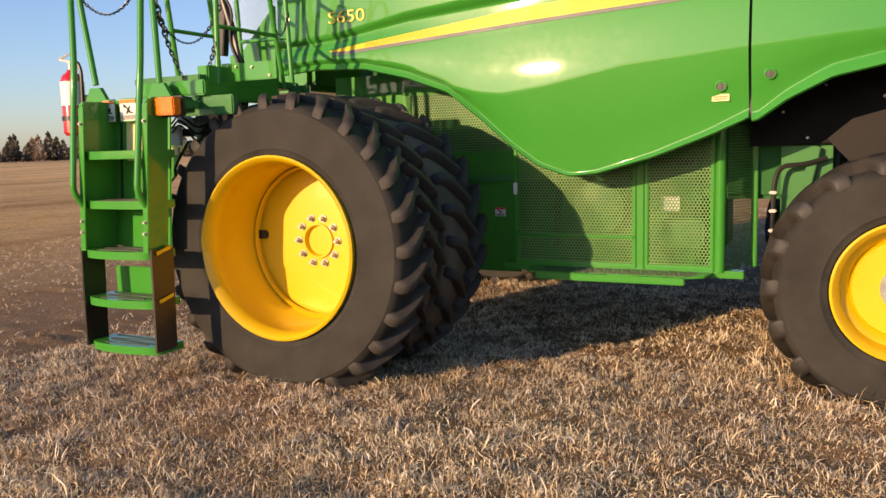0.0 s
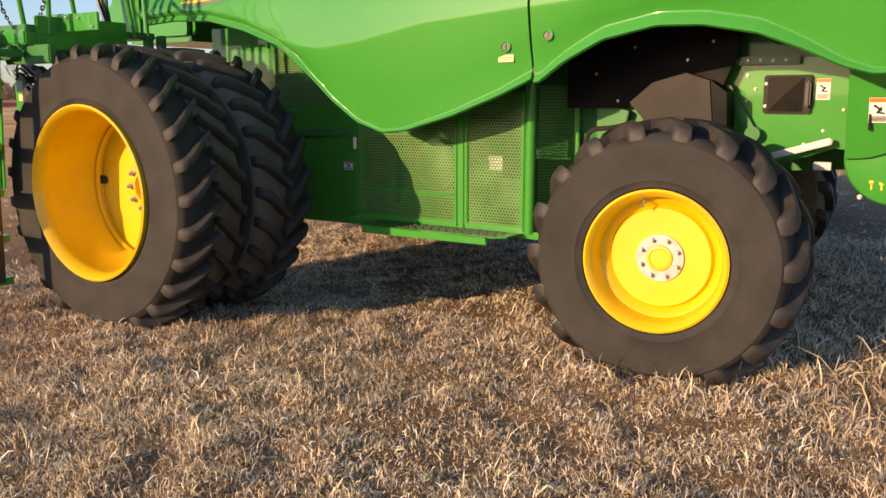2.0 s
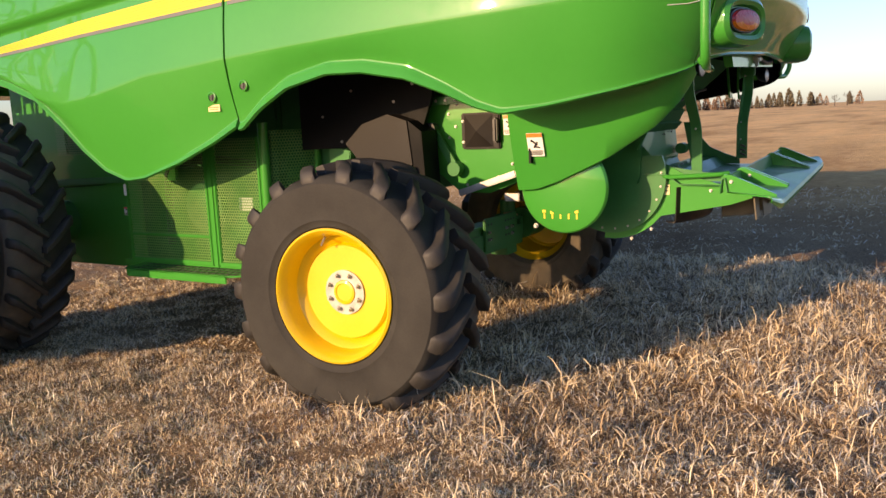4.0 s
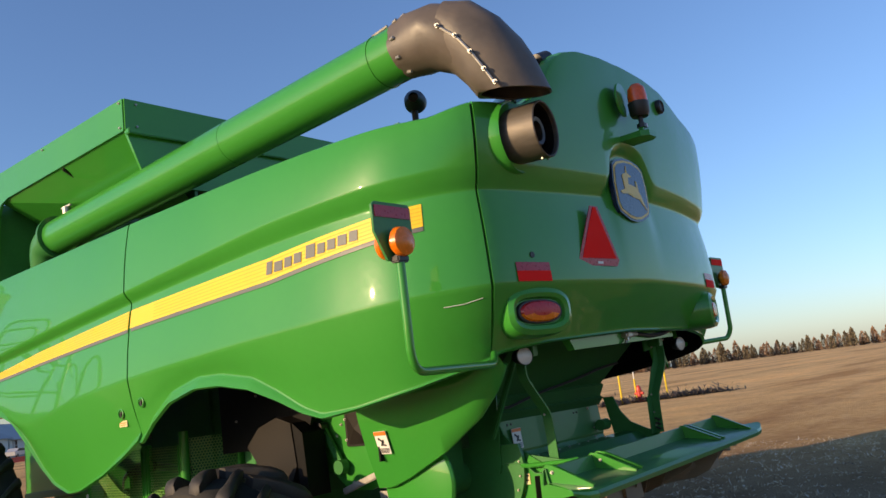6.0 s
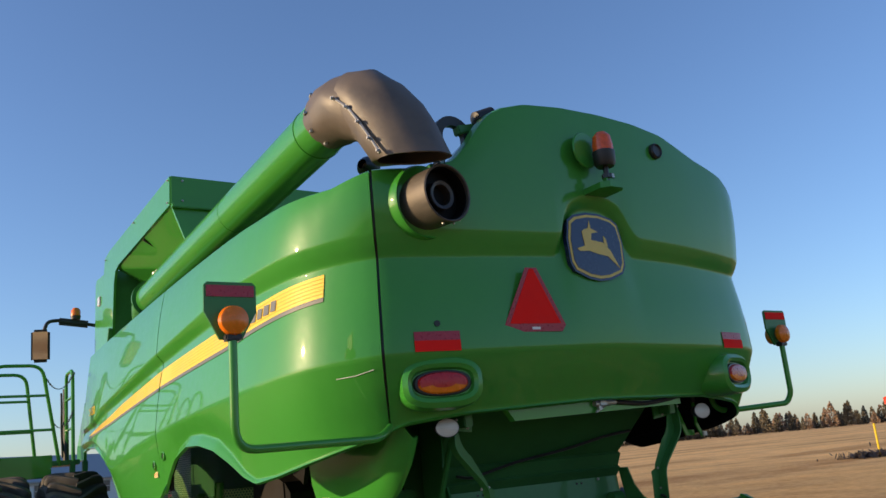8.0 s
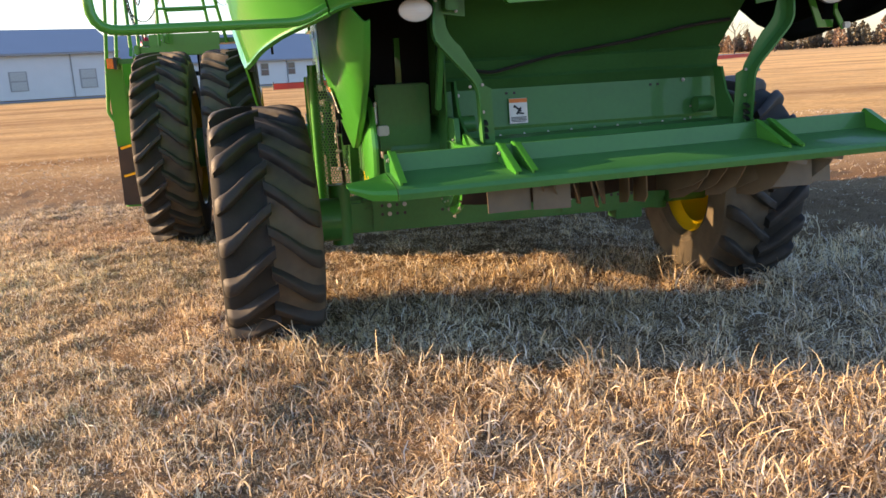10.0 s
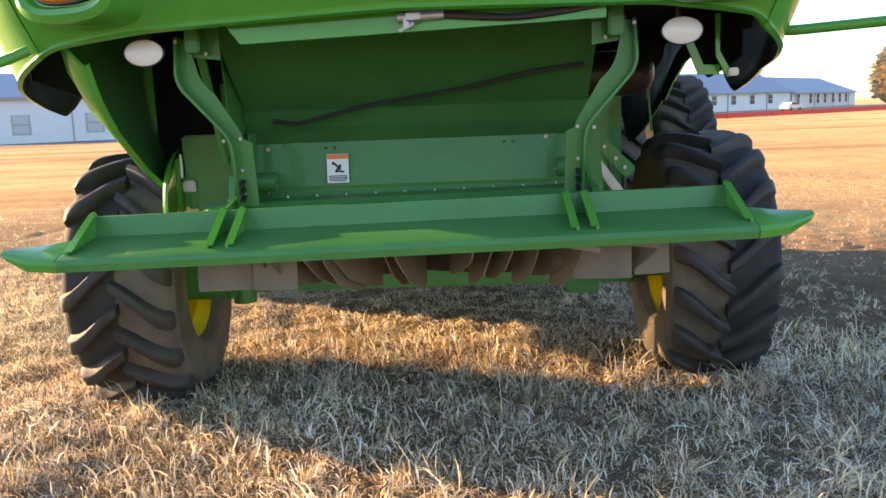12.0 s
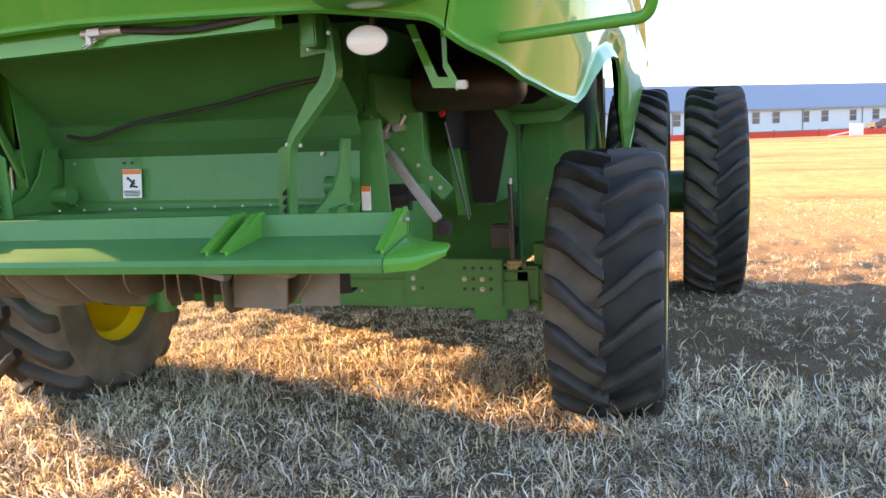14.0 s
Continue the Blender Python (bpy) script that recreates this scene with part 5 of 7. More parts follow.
def emblem():
    """A shield: navy field in a gold rim, with a plain slanted gold shape."""
    def ring(k):
        pts = [(-0.118, 0.125), (-0.09, 0.152), (-0.03, 0.17), (0.03, 0.17), (0.09, 0.152), (0.118, 0.125), (0.132, 0.03), (0.128, -0.09), (0.112, -0.13), (0.05, -0.163), (0.0, -0.172), (-0.05, -0.163), (-0.112, -0.13), (-0.128, -0.09), (-0.132, 0.03)]
        return [(u * k * 1.52, v * 1.1 * (1 - (1 - k) * 1.2)) for u, v in pts]
    m = Matrix.Translation((5.572, -0.04, 2.725)) @ TO_REAR @ pose(0, 0, 0, -1, 0, 0)
    e = hpart("emblem", plate(ring(1.06), "y", -0.004, 0.03, 0), NAVY, "navy and gold shield emblem")
    e.matrix_basis = m
    part("rim", plate(ring(1.0), "y", -0.007, 0.003, 0), GOLD, e)
    part("field", plate(ring(0.93), "y", -0.010, 0.003, 0), NAVY, e)
    bm = add_plate(bmesh.new(), [(-0.085, 0.0), (-0.04, 0.035), (0.05, 0.025), (0.1, -0.02), (0.155, -0.12), (0.075, -0.055), (0.0, -0.045), (-0.06, -0.03), (-0.13, -0.035), (-0.15, -0.02)], "y", -0.013, 0.003)
    add_plate(bm, [(-0.09, 0.0), (-0.045, 0.0), (-0.03, 0.075), (0.02, 0.085), (-0.03, 0.105), (-0.035, 0.15), (-0.05, 0.105), (-0.085, 0.095), (-0.1, 0.08)], "y", -0.0135, 0.003)
    add_plate(bm, [(0.06, 0.015), (0.085, 0.0), (0.075, 0.05), (0.06, 0.065)], "y", -0.0135, 0.003)
    part("device", bm, GOLD, e, "plain gold shape")


emblem()
tri = hpart("warning_triangle", plate([(-0.19, -0.13), (-0.165, -0.165), (0.165, -0.165), (0.19, -0.13), (0.035, 0.18), (-0.035, 0.18)], "y", -0.004, 0.004, 0), RED_DARK, "red slow-vehicle triangle with dark red border")
tri.matrix_basis = Matrix.Translation((5.562, -0.53, 2.40)) @ Matrix.Rotation(radians(90 - 6), 4, "Z") @ pose(0, 0, 0, 2, 0, 0)
part("bright_field", plate([(-0.158, -0.122), (0.158, -0.122), (0.012, 0.172), (-0.012, 0.172)], "y", -0.007, 0.003, 0), RED_BRIGHT, tri)
part("print_mark", box((0, -0.006, -0.147), (0.05, 0.002, 0.014), bevel=0), WHITE, tri)
for y0, y1 in ((-1.225, -0.985), (0.97, 1.19)):
    r = hpart("reflector", rear_strip(y0, y1, lambda s: 2.20, lambda s: 2.245, 0.005), RED_DARK, "two-tone red reflector strip")
    part("lower_band", rear_strip(y0, y1, lambda s: 2.145, lambda s: 2.20, 0.006), RED_BRIGHT, r)
hpart("lock_hole", moved(cyl((0, 0.004, 0), (0, -0.006, 0), 0.016), on_rear(-1.1, 2.285)), BLACK)
for y in (-1.085, 1.085):
    m = Matrix.Translation((5.45 if y < 0 else 5.445, y, 1.99)) @ Matrix.Rotation(radians(90 + (-17 if y < 0 else 17)), 4, "Z")

    def oval(profile, n=36, p=3.0, kx=1.0, kz=1.0):
        bm = bmesh.new()
        rings = []
        for yy, a, b in profile:
            rr = []
            for k in range(n):
                an = 2 * math.pi * k / n
                c, s = math.cos(an), math.sin(an)
                rr.append(bm.verts.new((a * math.copysign(abs(c) ** (2 / p), c) * kx, yy, b * math.copysign(abs(s) ** (2 / p), s) * kz)))
            rings.append(rr)
        for u, v in zip(rings, rings[1:]):
            for k in range(n):
                bm.faces.new((u[k], u[(k + 1) % n], v[(k + 1) % n], v[k]))
        bm.faces.new(rings[-1])
        return bm
    pod = hpart("tail_lamp", oval([(0.14, 0.215, 0.13), (0.0, 0.215, 0.13), (-0.045, 0.205, 0.12), (-0.06, 0.18, 0.095), (-0.05, 0.16, 0.075), (-0.03, 0.15, 0.066)]), GREEN, "oval tail lamp in a raised green surround")
    pod.matrix_basis = m
    part("bezel", oval([(-0.03, 0.15, 0.064), (-0.045, 0.142, 0.06), (-0.046, 0.13, 0.055)], p=2.4), BLACK, pod)
    red = oval([(-0.044, 0.13, 0.055), (-0.06, 0.12, 0.048), (-0.066, 0.06, 0.025)], p=2.3)
    for f in red.faces:
        f.material_index = 1 if f.calc_center_median().z < -0.014 else 0
    part("lens", red, [RED_LENS, AMBER], pod, "red and amber lamp lens")
# beacon on its bracket
hpart("beacon_bracket", add_box(plate([(5.5, -0.08), (5.72, -0.08), (5.76, -0.04), (5.76, 0.05), (5.72, 0.09), (5.5, 0.09)], "z", 3.03, 0.035), (5.70, 0.0, 3.08), (0.03, 0.04, 0.08)), GREEN, "green beacon bracket")
bc = hpart("beacon", moved(lathe([(0.0, 0.001), (0.0, 0.05), (0.02, 0.062), (0.09, 0.066), (0.095, 0.06), (0.1, 0.001)], 32, "z"), pose(5.70, 0.0, 3.17)), BLACK, "amber warning beacon on a black base")
part("beacon_lens", moved(lathe([(0.095, 0.06), (0.15, 0.06), (0.2, 0.052), (0.225, 0.03), (0.23, 0.001)], 32, "z"), pose(5.70, 0.0, 3.155)), BEACON, bc, "amber beacon lens")
part("beacon_stem", add_cyl(cyl((5.70, 0.0, 3.07), (5.70, 0.0, 3.18), 0.016), (5.70, 0.0, 3.10), (5.70, 0.0, 3.125), 0.03, seg=6), BLACK, bc)
part("wing_nut", box((5.715, 0.03, 3.115), (0.012, 0.03, 0.035), pose(0, 0, 0, 20, 0, 0)), STEEL, bc)
hpart("beacon_shield", moved(lathe([(0, 0.001), (0, 0.105), (0.008, 0.11), (0.016, 0.105), (0.016, 0.001)], 32), pose(5.635, -0.07, 3.29) @ Matrix.Rotation(radians(99), 4, "Z")), GREEN, "round green shield plate")
hpart("rear_lamp", moved(lathe([(0.01, 0.05), (-0.02, 0.05), (-0.03, 0.042), (-0.02, 0.034), (-0.02, 0.001)], 28), on_rear(0.56, 3.38)), BLACK, "small round black lamp")
# exhaust
m = Matrix.Translation((5.49, -1.115, 2.92)) @ TO_REAR @ pose(0, 0, 0, 1, 0, 8)
ex = hpart("exhaust_outlet", lathe([(0.12, 0.148), (-0.19, 0.152), (-0.195, 0.147), (-0.19, 0.141), (0.1, 0.139)], 48), EXHAUST, "round stainless exhaust outlet")
ex.matrix_basis = m
part("inner_pipe", lathe([(0.1, 0.078), (-0.145, 0.078), (-0.15, 0.074), (-0.145, 0.056), (-0.09, 0.052)], 36), BLACK_STEEL, ex)
part("bore_liner", lathe([(-0.17, 0.1405), (-0.17, 0.137), (0.1, 0.135)], 48), LINER, ex, "sooty black bore")
part("throat", cyl((0, -0.1, 0), (0, -0.08, 0), 0.1385, seg=36), LINER, ex)
part("collar", lathe([(0.08, 0.205), (0.0, 0.202), (-0.02, 0.194), (-0.012, 0.182), (0.03, 0.172), (0.06, 0.168)], 48), GREEN, ex, "raised green collar")
part("collar_pan", lathe([(0.04, 0.176), (0.045, 0.15)], 48), LINER, ex)
for u, w in ((0.09, -0.122), (0.05, -0.144), (-0.02, -0.152)):
    part("rivet", cyl((u, -0.16, w), (u, -0.16, w - 0.008), 0.006, seg=6), STEEL, ex)
# top return of the rear hood and the gear behind it
thicken(hpart("hood_shoulder", sheet([[(5.49, -0.93, 3.16), (5.52, -0.76, 3.37), (5.53, -0.6, 3.49), (5.53, -0.4, 3.54)], [(5.25, -0.92, 3.14), (5.25, -0.74, 3.33), (5.25, -0.58, 3.45), (5.25, -0.4, 3.5)], [(5.0, -0.9, 3.05), (5.0, -0.7, 3.27), (5.0, -0.55, 3.4), (5.0, -0.4, 3.45)]]), GREEN, "", 50), 0.02)
ar = [(0.125 * math.cos(radians(d)), 0.125 * math.sin(radians(d))) for d in range(0, 181, 15)]
ai = [(0.07 * math.cos(radians(d)), 0.07 * math.sin(radians(d))) for d in range(180, -1, -15)]
saddle = hpart("auger_saddle", plate([(0.125, -0.22)] + ar + [(-0.125, -0.22), (-0.07, -0.22)] + ai + [(0.07, -0.22)], "x", 0, 0.04), BLACK, "black perforated auger saddle")
saddle.matrix_basis = pose(5.36, -0.83, 3.36)
for u in (-1, 1):
    for v in (-0.16, -0.08):
        part("saddle_web", cyl((0.012, u * 0.097, v), (0.05, u * 0.097, v), 0.014, seg=10), STEEL, saddle)
hpart("saddle_arm", box((5.38, -0.7, 3.43), (0.06, 0.2, 0.05), pose(0, 0, 0, 14, 0, 0)), GREEN_CHASSIS)
hpart("saddle_pad", moved(lathe([(-0.08, 0.001), (-0.07, 0.045), (0.05, 0.052), (0.07, 0.001)], 20, "y"), pose(5.44, -0.63, 3.49, 20, 0, 0)), BLACK, "rounded black rubber pad")
hpart("saddle_post", box((5.33, -0.83, 3.08), (0.05, 0.28, 0.25)), GREEN_CHASSIS)
lp = pose(4.79, -1.06, 3.37) @ TO_REAR @ pose(0, 0, 0, 0, 0, 125)
lamp = hpart("work_lamp", moved(lathe([(0.07, 0.03), (0.02, 0.062), (-0.04, 0.068), (-0.045, 0.06)], 24), lp), BLACK, "round black work lamp")
part("lens", moved(cyl((0, -0.036, 0), (0, -0.044, 0), 0.061), lp), LAMP_GLASS, lamp, "clear lamp lens")
part("lamp_post", cyl((4.78, -1.06, 2.95), (4.78, -1.06, 3.35), 0.02), BLACK, lamp)
hpart("deck_box", box((4.55, -1.2, 3.06), (0.7, 0.3, 0.2), bevel=0.02), GREEN_CHASSIS)
hpart("deck_rail", tube([(4.1, -1.15, 3.0), (4.3, -1.15, 3.2), (4.7, -1.15, 3.22), (4.85, -1.15, 3.0)], 0.02, 8, 0.1), GREEN_CHASSIS)

# -- unloading auger
AUG0, AUG1 = Vector((0.93, -1.445, 3.347)), Vector((5.12, -1.44, 3.482))
auger = hpart("unloading_auger", add_tube(bmesh.new(), [AUG0, AUG0.lerp(AUG1, 0.5), AUG1], 0.150, 40), GREEN, "long green unloading auger tube")
way = (AUG1 - AUG0).normalized()
for t, r, l in ((0.955, 0.154, 0.012), (0.995, 0.155, 0.02), (0.62, 0.152, 0.006), (0.004, 0.185, 0.03)):
    c = AUG0.lerp(AUG1, t)
    part("tube_band", add_tube(bmesh.new(), [c - way * l / 2, c + way * l / 2], r, 40), GREEN if t > 0.1 else GREEN_CHASSIS, auger)
c = AUG0.lerp(AUG1, 0.955)
part("clamp_bolt", add_cyl(bmesh.new(), c + Vector((-0.05, -0.02, 0.165)), c + Vector((0.07, -0.02, 0.18)), 0.009, seg=8), STEEL, auger)
part("auger_elbow", tube([AUG0 + Vector((0.05, 0, 0)), (0.72, -1.44, 3.32), (0.62, -1.38, 3.05), (0.62, -1.3, 2.9)], 0.148, 28, 0.2), GREEN_CHASSIS, auger)
part("grease_fitting", add_box(cyl((1.12, -1.445, 3.49), (1.12, -1.445, 3.57), 0.035, seg=12), (1.12, -1.445, 3.575), (0.16, 0.02, 0.015)), STEEL, auger)
# rubber boot: a short elbow sleeve and a wider spout that hangs from it, turned towards the machine and cut open at its mouth
def sleeve(line, seg=44, crumple=0.0, cut=None):
    """A tube with oval sections: centre, half width across, half depth, per section; the mouth stays open."""
    bm, prev = bmesh.new(), None
    pts = [Vector(c) for c, _, _ in line]
    for i, (c, a, b) in enumerate(line):
        d = (pts[min(i + 1, len(pts) - 1)] - pts[max(i - 1, 0)]).normalized()
        if cut and i == len(line) - 1:
            d = Vector(cut).normalized()
        across = (Vector((0.5, 0.86, 0)) - d * d.dot(Vector((0.5, 0.86, 0)))).normalized()
        up = across.cross(d).normalized()
        ring = []
        for k in range(seg):
            an = 2 * math.pi * k / seg
            w = crumple * (math.sin(5 * an + 1.3 * i) + 0.6 * math.sin(9 * an - 2.1 * i))
            ring.append(bm.verts.new(Vector(c) + across * (math.cos(an) * (a + w)) + up * (math.sin(an) * (b + w))))
        if prev:
            for k in range(seg):
                bm.faces.new((prev[k], prev[(k + 1) % seg], ring[(k + 1) % seg], ring[k]))
        prev = ring
    return bm


boot = hpart("rubber_boot", sleeve([((5.10, -1.44, 3.482), 0.158, 0.158), ((5.20, -1.438, 3.485), 0.168, 0.172), ((5.29, -1.43, 3.483), 0.168, 0.176), ((5.37, -1.405, 3.455), 0.164, 0.178), ((5.44, -1.375, 3.40), 0.152, 0.165),
                                    ((5.50, -1.345, 3.32), 0.13, 0.135)], crumple=0.004), BOOT, "brown-grey rubber spout boot on the auger", 60)
thicken(boot, 0.012)
SPOUT = [((5.35, -1.40, 3.48), 0.17, 0.18), ((5.42, -1.375, 3.455), 0.178, 0.188), ((5.50, -1.335, 3.38), 0.187, 0.184), ((5.56, -1.30, 3.28), 0.192, 0.165), ((5.605, -1.268, 3.18), 0.19, 0.15), ((5.64, -1.243, 3.095), 0.188, 0.137)]
spout = part("spout", sleeve(SPOUT, crumple=0.003, cut=(-0.1, 0.05, -1)), BOOT, boot, "hanging rubber spout with an open mouth", 60)
thicken(spout, 0.01)
# steel strap down the spout's outer side
side = Vector((-0.12, -0.99, 0.0)).normalized()
seam = [Vector(c) + side * (a + 0.012) + Vector((0.035, 0, 0.0)) for c, a, _ in SPOUT[1:]]
part("steel_strap", add_tube(bmesh.new(), seam, 0.008, 6), STEEL, boot, "steel clamping strap")
for p in seam[:-1] + [seam[-1] + Vector((0, 0, 0.01))]:
    part("strap_bolt", moved(bolt_head(0.009), Matrix.Translation(p + Vector((0.004, -0.008, 0)))), STEEL, boot)
for an in (200, 235, 270, 310, 340, 20):
    a = radians(an)
    p = Vector((5.14, -1.44 + 0.165 * math.sin(a), 3.485 + 0.165 * math.cos(a)))
    part("clamp_screw", add_cyl(bmesh.new(), p, p + Vector((0.03, 0.008 * math.sin(a), 0.008 * math.cos(a))), 0.009, seg=8), STEEL, boot)

# -- grain tank
tank = new("grain_tank")
tank.parent = H
tank["label"] = "green grain tank with raised extension"
part("side_wall", plate([(-0.78, 3.0), (-0.78, 3.86), (-0.72, 3.9), (-0.3, 3.87), (-0.24, 4.03), (0.0, 4.055), (2.5, 4.035), (2.5, 3.79), (0.48, 3.79), (0.33, 3.76), (0.26, 3.66), (0.2, 3.08), (0.2, 3.0)], "y", -1.66, 0.025), GREEN, tank, "green tank side with a cut-out")
part("rear_wall", plate([(-1.65, 3.79), (-1.65, 4.035), (1.6, 4.0), (1.6, 3.4), (-1.5, 3.4)], "x", 2.49, 0.025), GREEN, tank)
part("rear_flange", box((2.53, -0.9, 3.78), (0.06, 1.5, 0.04)), GREEN, tank)
part("recess_wall", plate([(0.15, 3.0), (2.5, 3.0), (2.5, 3.8), (0.15, 3.8)], "y", -1.1, 0.025), GREEN_CHASSIS, tank)
part("recess_end", plate([(-1.65, 3.0), (-1.1, 3.0), (-1.1, 3.8), (-1.65, 3.8)], "x", 0.18, 0.02), GREEN_CHASSIS, tank)
part("recess_slope", sheet([[(0.3, -1.64, 3.79), (2.48, -1.64, 3.79)], [(0.3, -1.1, 3.5), (2.48, -1.1, 3.3)]]), GREEN, tank)
part("recess_rib", box((1.5, -1.38, 3.63), (0.03, 0.6, 0.03), pose(0, 0, 0, -30, 0, 0)), BLACK, tank)
part("recess_floor", box((1.3, -1.4, 3.0), (2.4, 0.55, 0.03)), BLACK, tank)
part("front_wall", plate([(-1.65, 3.0), (1.65, 3.0), (1.65, 3.87), (-1.65, 3.87)], "x", -0.78, 0.025), GREEN, tank)
part("tank_top", box((1.1, 0, 3.78), (2.7, 3.0, 0.03)), GREEN_CHASSIS, tank)
part("side_wall", plate([(-0.78, 3.0), (-0.78, 3.86), (2.5, 4.0), (2.5, 3.0)], "y", 1.63, 0.025), GREEN, tank)
bolts(tank, [pose(x, -1.662, z) for x, z in ((2.46, 4.01), (2.46, 3.82), (-0.18, 4.0), (1.2, 4.02))] + [pose(2.518, -1.56, z) @ TO_REAR for z in (4.0, 3.83)])
part("side_lamp", box((-0.52, -1.665, 3.62), (0.13, 0.02, 0.11), bevel=0.01), LAMP_GLASS, tank, "square pale lamp")
part("hinge_bar", box((0.18, -1.68, 3.12), (0.05, 0.04, 0.16), pose(0, 0, 0, 0, 30, 0)), GREEN_CHASSIS, tank)

# -- marker lamps on arms
for k, x0, yl, xl in ((-1, 5.30, -2.165, 5.55), (1, 5.22, 1.90, 5.27)):
    pts = [(x0 + 0.03, -1.32, 1.80), (x0 + 0.1, -1.42, 1.745), (xl, yl, 1.735), (xl, yl, 2.2)]
    if k > 0:
        pts = [(5.05, 1.32, 2.0), (5.055, 1.33, 1.84), (5.08, 1.36, 1.785), (5.12, 1.42, 1.775), (5.24, 1.88, 1.795), (xl, yl, 1.86), (xl, yl, 2.2)]
    arm = hpart("marker_arm", tube(pts, 0.019, 12, 0.1 if k < 0 else 0.06), GREEN, "bent green arm of a marker lamp")
    pl = [(-0.115, 0.235), (-0.1, 0.25), (0.1, 0.25), (0.115, 0.235), (0.115, 0.12), (0.05, 0.0), (-0.05, 0.0), (-0.115, 0.12)]
    part("marker_plate", plate([(yl + u, 2.2 + v) for u, v in pl], "x", xl - 0.03, 0.012), GREEN_CHASSIS, arm, "green marker plate")
    part("red_strip", plate([(yl - 0.105, 2.385), (yl + 0.105, 2.385), (yl + 0.105, 2.435), (yl - 0.105, 2.435)], "x", xl - 0.017, 0.003, 0), RED_DARK if k < 0 else RED_BRIGHT, arm, "red reflector strip")
    for d in (-1, 1):
        part("amber_lamp", moved(lathe([(0.0, 0.05), (-0.02, 0.066), (-0.045, 0.06), (-0.06, 0.03), (-0.062, 0.001)], 28), pose(xl - 0.005 + (0.0 if d > 0 else -0.03), yl, 2.275) @ Matrix.Rotation(radians(90 * d), 4, "Z")), AMBER, arm, "round amber lamp")
    part("lamp_socket", box((xl, yl, 2.205), (0.05, 0.07, 0.03), bevel=0.006), BLACK, arm)

# -- access platform, ladder and rails
plat = new("access_platform")
plat.parent = H
plat["label"] = "green access platform with railings and a ladder"
part("deck", box((-0.82, -2.35, 1.93), (0.56, 1.05, 0.05)), GREEN_CHASSIS, plat)
part("front_beam", box((-0.72, -2.93, 1.865), (0.58, 0.05, 0.095), bevel=0.01), GREEN, plat)
# under-deck shade put into the colour: duller green than the lit beam above
part("lower_beam", box((-0.5, -2.88, 1.755), (0.5, 0.06, 0.12), bevel=0.008), GREEN_CHASSIS, plat, "green beam under the deck, in a shaded tone")
part("side_beam", box((-0.53, -2.52, 1.84), (0.05, 0.84, 0.1), bevel=0.01), GREEN, plat)
kick = part("kick_plate", box((-0.31, -2.62, 1.975), (0.38, 0.02, 0.115), bevel=0.004), GREEN, plat)
bolts(kick, [pose(-0.31, -2.634, 2.0), pose(-0.17, -2.634, 1.94), pose(-0.44, -2.634, 2.01)])
part("kick_plate", box((-0.66, -2.60, 1.99), (0.27, 0.02, 0.10), bevel=0.004), GREEN, plat)
part("side_kick", box((-0.535, -2.45, 1.95), (0.025, 0.72, 0.13), bevel=0.008), GREEN, plat)
part("hanger", box((-0.72, -2.78, 1.77), (0.28, 0.4, 0.09), bevel=0.01), GREEN_CHASSIS, plat)
# black plate stands in for the shade between ladder and tyre
part("wheel_guard", plate([(-1.08, 1.0), (-0.7, 1.0), (-0.6, 1.84), (-1.08, 1.84)], "y", -2.35, 0.02), LINER, plat, "black plate for the shade behind the ladder")
for k in range(2):
    part("platform_bracket", box((-0.53, -1.9 + 0.12 * k, 1.84), (0.08, 0.05, 0.2), bevel=0.01), GREEN_CHASSIS, plat)
part("amber_lamp", box((-0.50, -3.2, 1.742), (0.16, 0.07, 0.105), bevel=0.008), AMBER, plat, "rectangular amber lamp")
part("lamp_housing", box((-0.50, -3.155, 1.742), (0.18, 0.03, 0.125), bevel=0.006), BLACK, plat)
part("lamp_mount", box((-0.52, -3.04, 1.76), (0.05, 0.22, 0.05), bevel=0.006), GREEN_CHASSIS, plat)
# ladder: the fixed half leans a little, the lower half swings
LEAN = Matrix(((1, 0, 0.085, -0.1105), (0, 1, 0, 0), (0, 0, 1, 0), (0, 0, 0, 1)))


def stringer(x, deep):
    pts = [(-3.28, 0.86), (deep, 0.86), (deep, 1.8), (-3.24, 1.8), (-3.27, 1.78), (-3.28, 1.74)]
    return moved(plate(pts, "x", x, 0.012), LEAN)


part("ladder", stringer(-0.628, -3.12), GREEN, plat, "green ladder with rounded treads")
part("stringer", stringer(-1.207, -2.97), GREEN, plat, "green ladder stringer")
for x in (-1.18, -0.637):
    part("stringer_flange", moved(add_box(box((x, -3.281, 1.31), (0.046, 0.01, 0.9), None, 0.003), (x, -3.27, 1.775), (0.046, 0.03, 0.03), None, 0.008), LEAN), GREEN, plat)
for x, w in ((-1.245, 0.17), (-0.635, 0.17)):
    part("swing_arm", plate([(-3.29, 0.24), (-3.29 + w, 0.24), (-3.27 + w, 0.88), (-3.28, 0.88)], "x", x - 0.01, 0.014), BLACK_STEEL, plat, "dark rubber swing arm")
for z in (0.87, 0.57):
    part("yellow_tab", box((-0.625, -3.19, z), (0.008, 0.13, 0.03), pose(0, 0, 0, 14, 0, 0)), DECAL_YELLOW, plat)
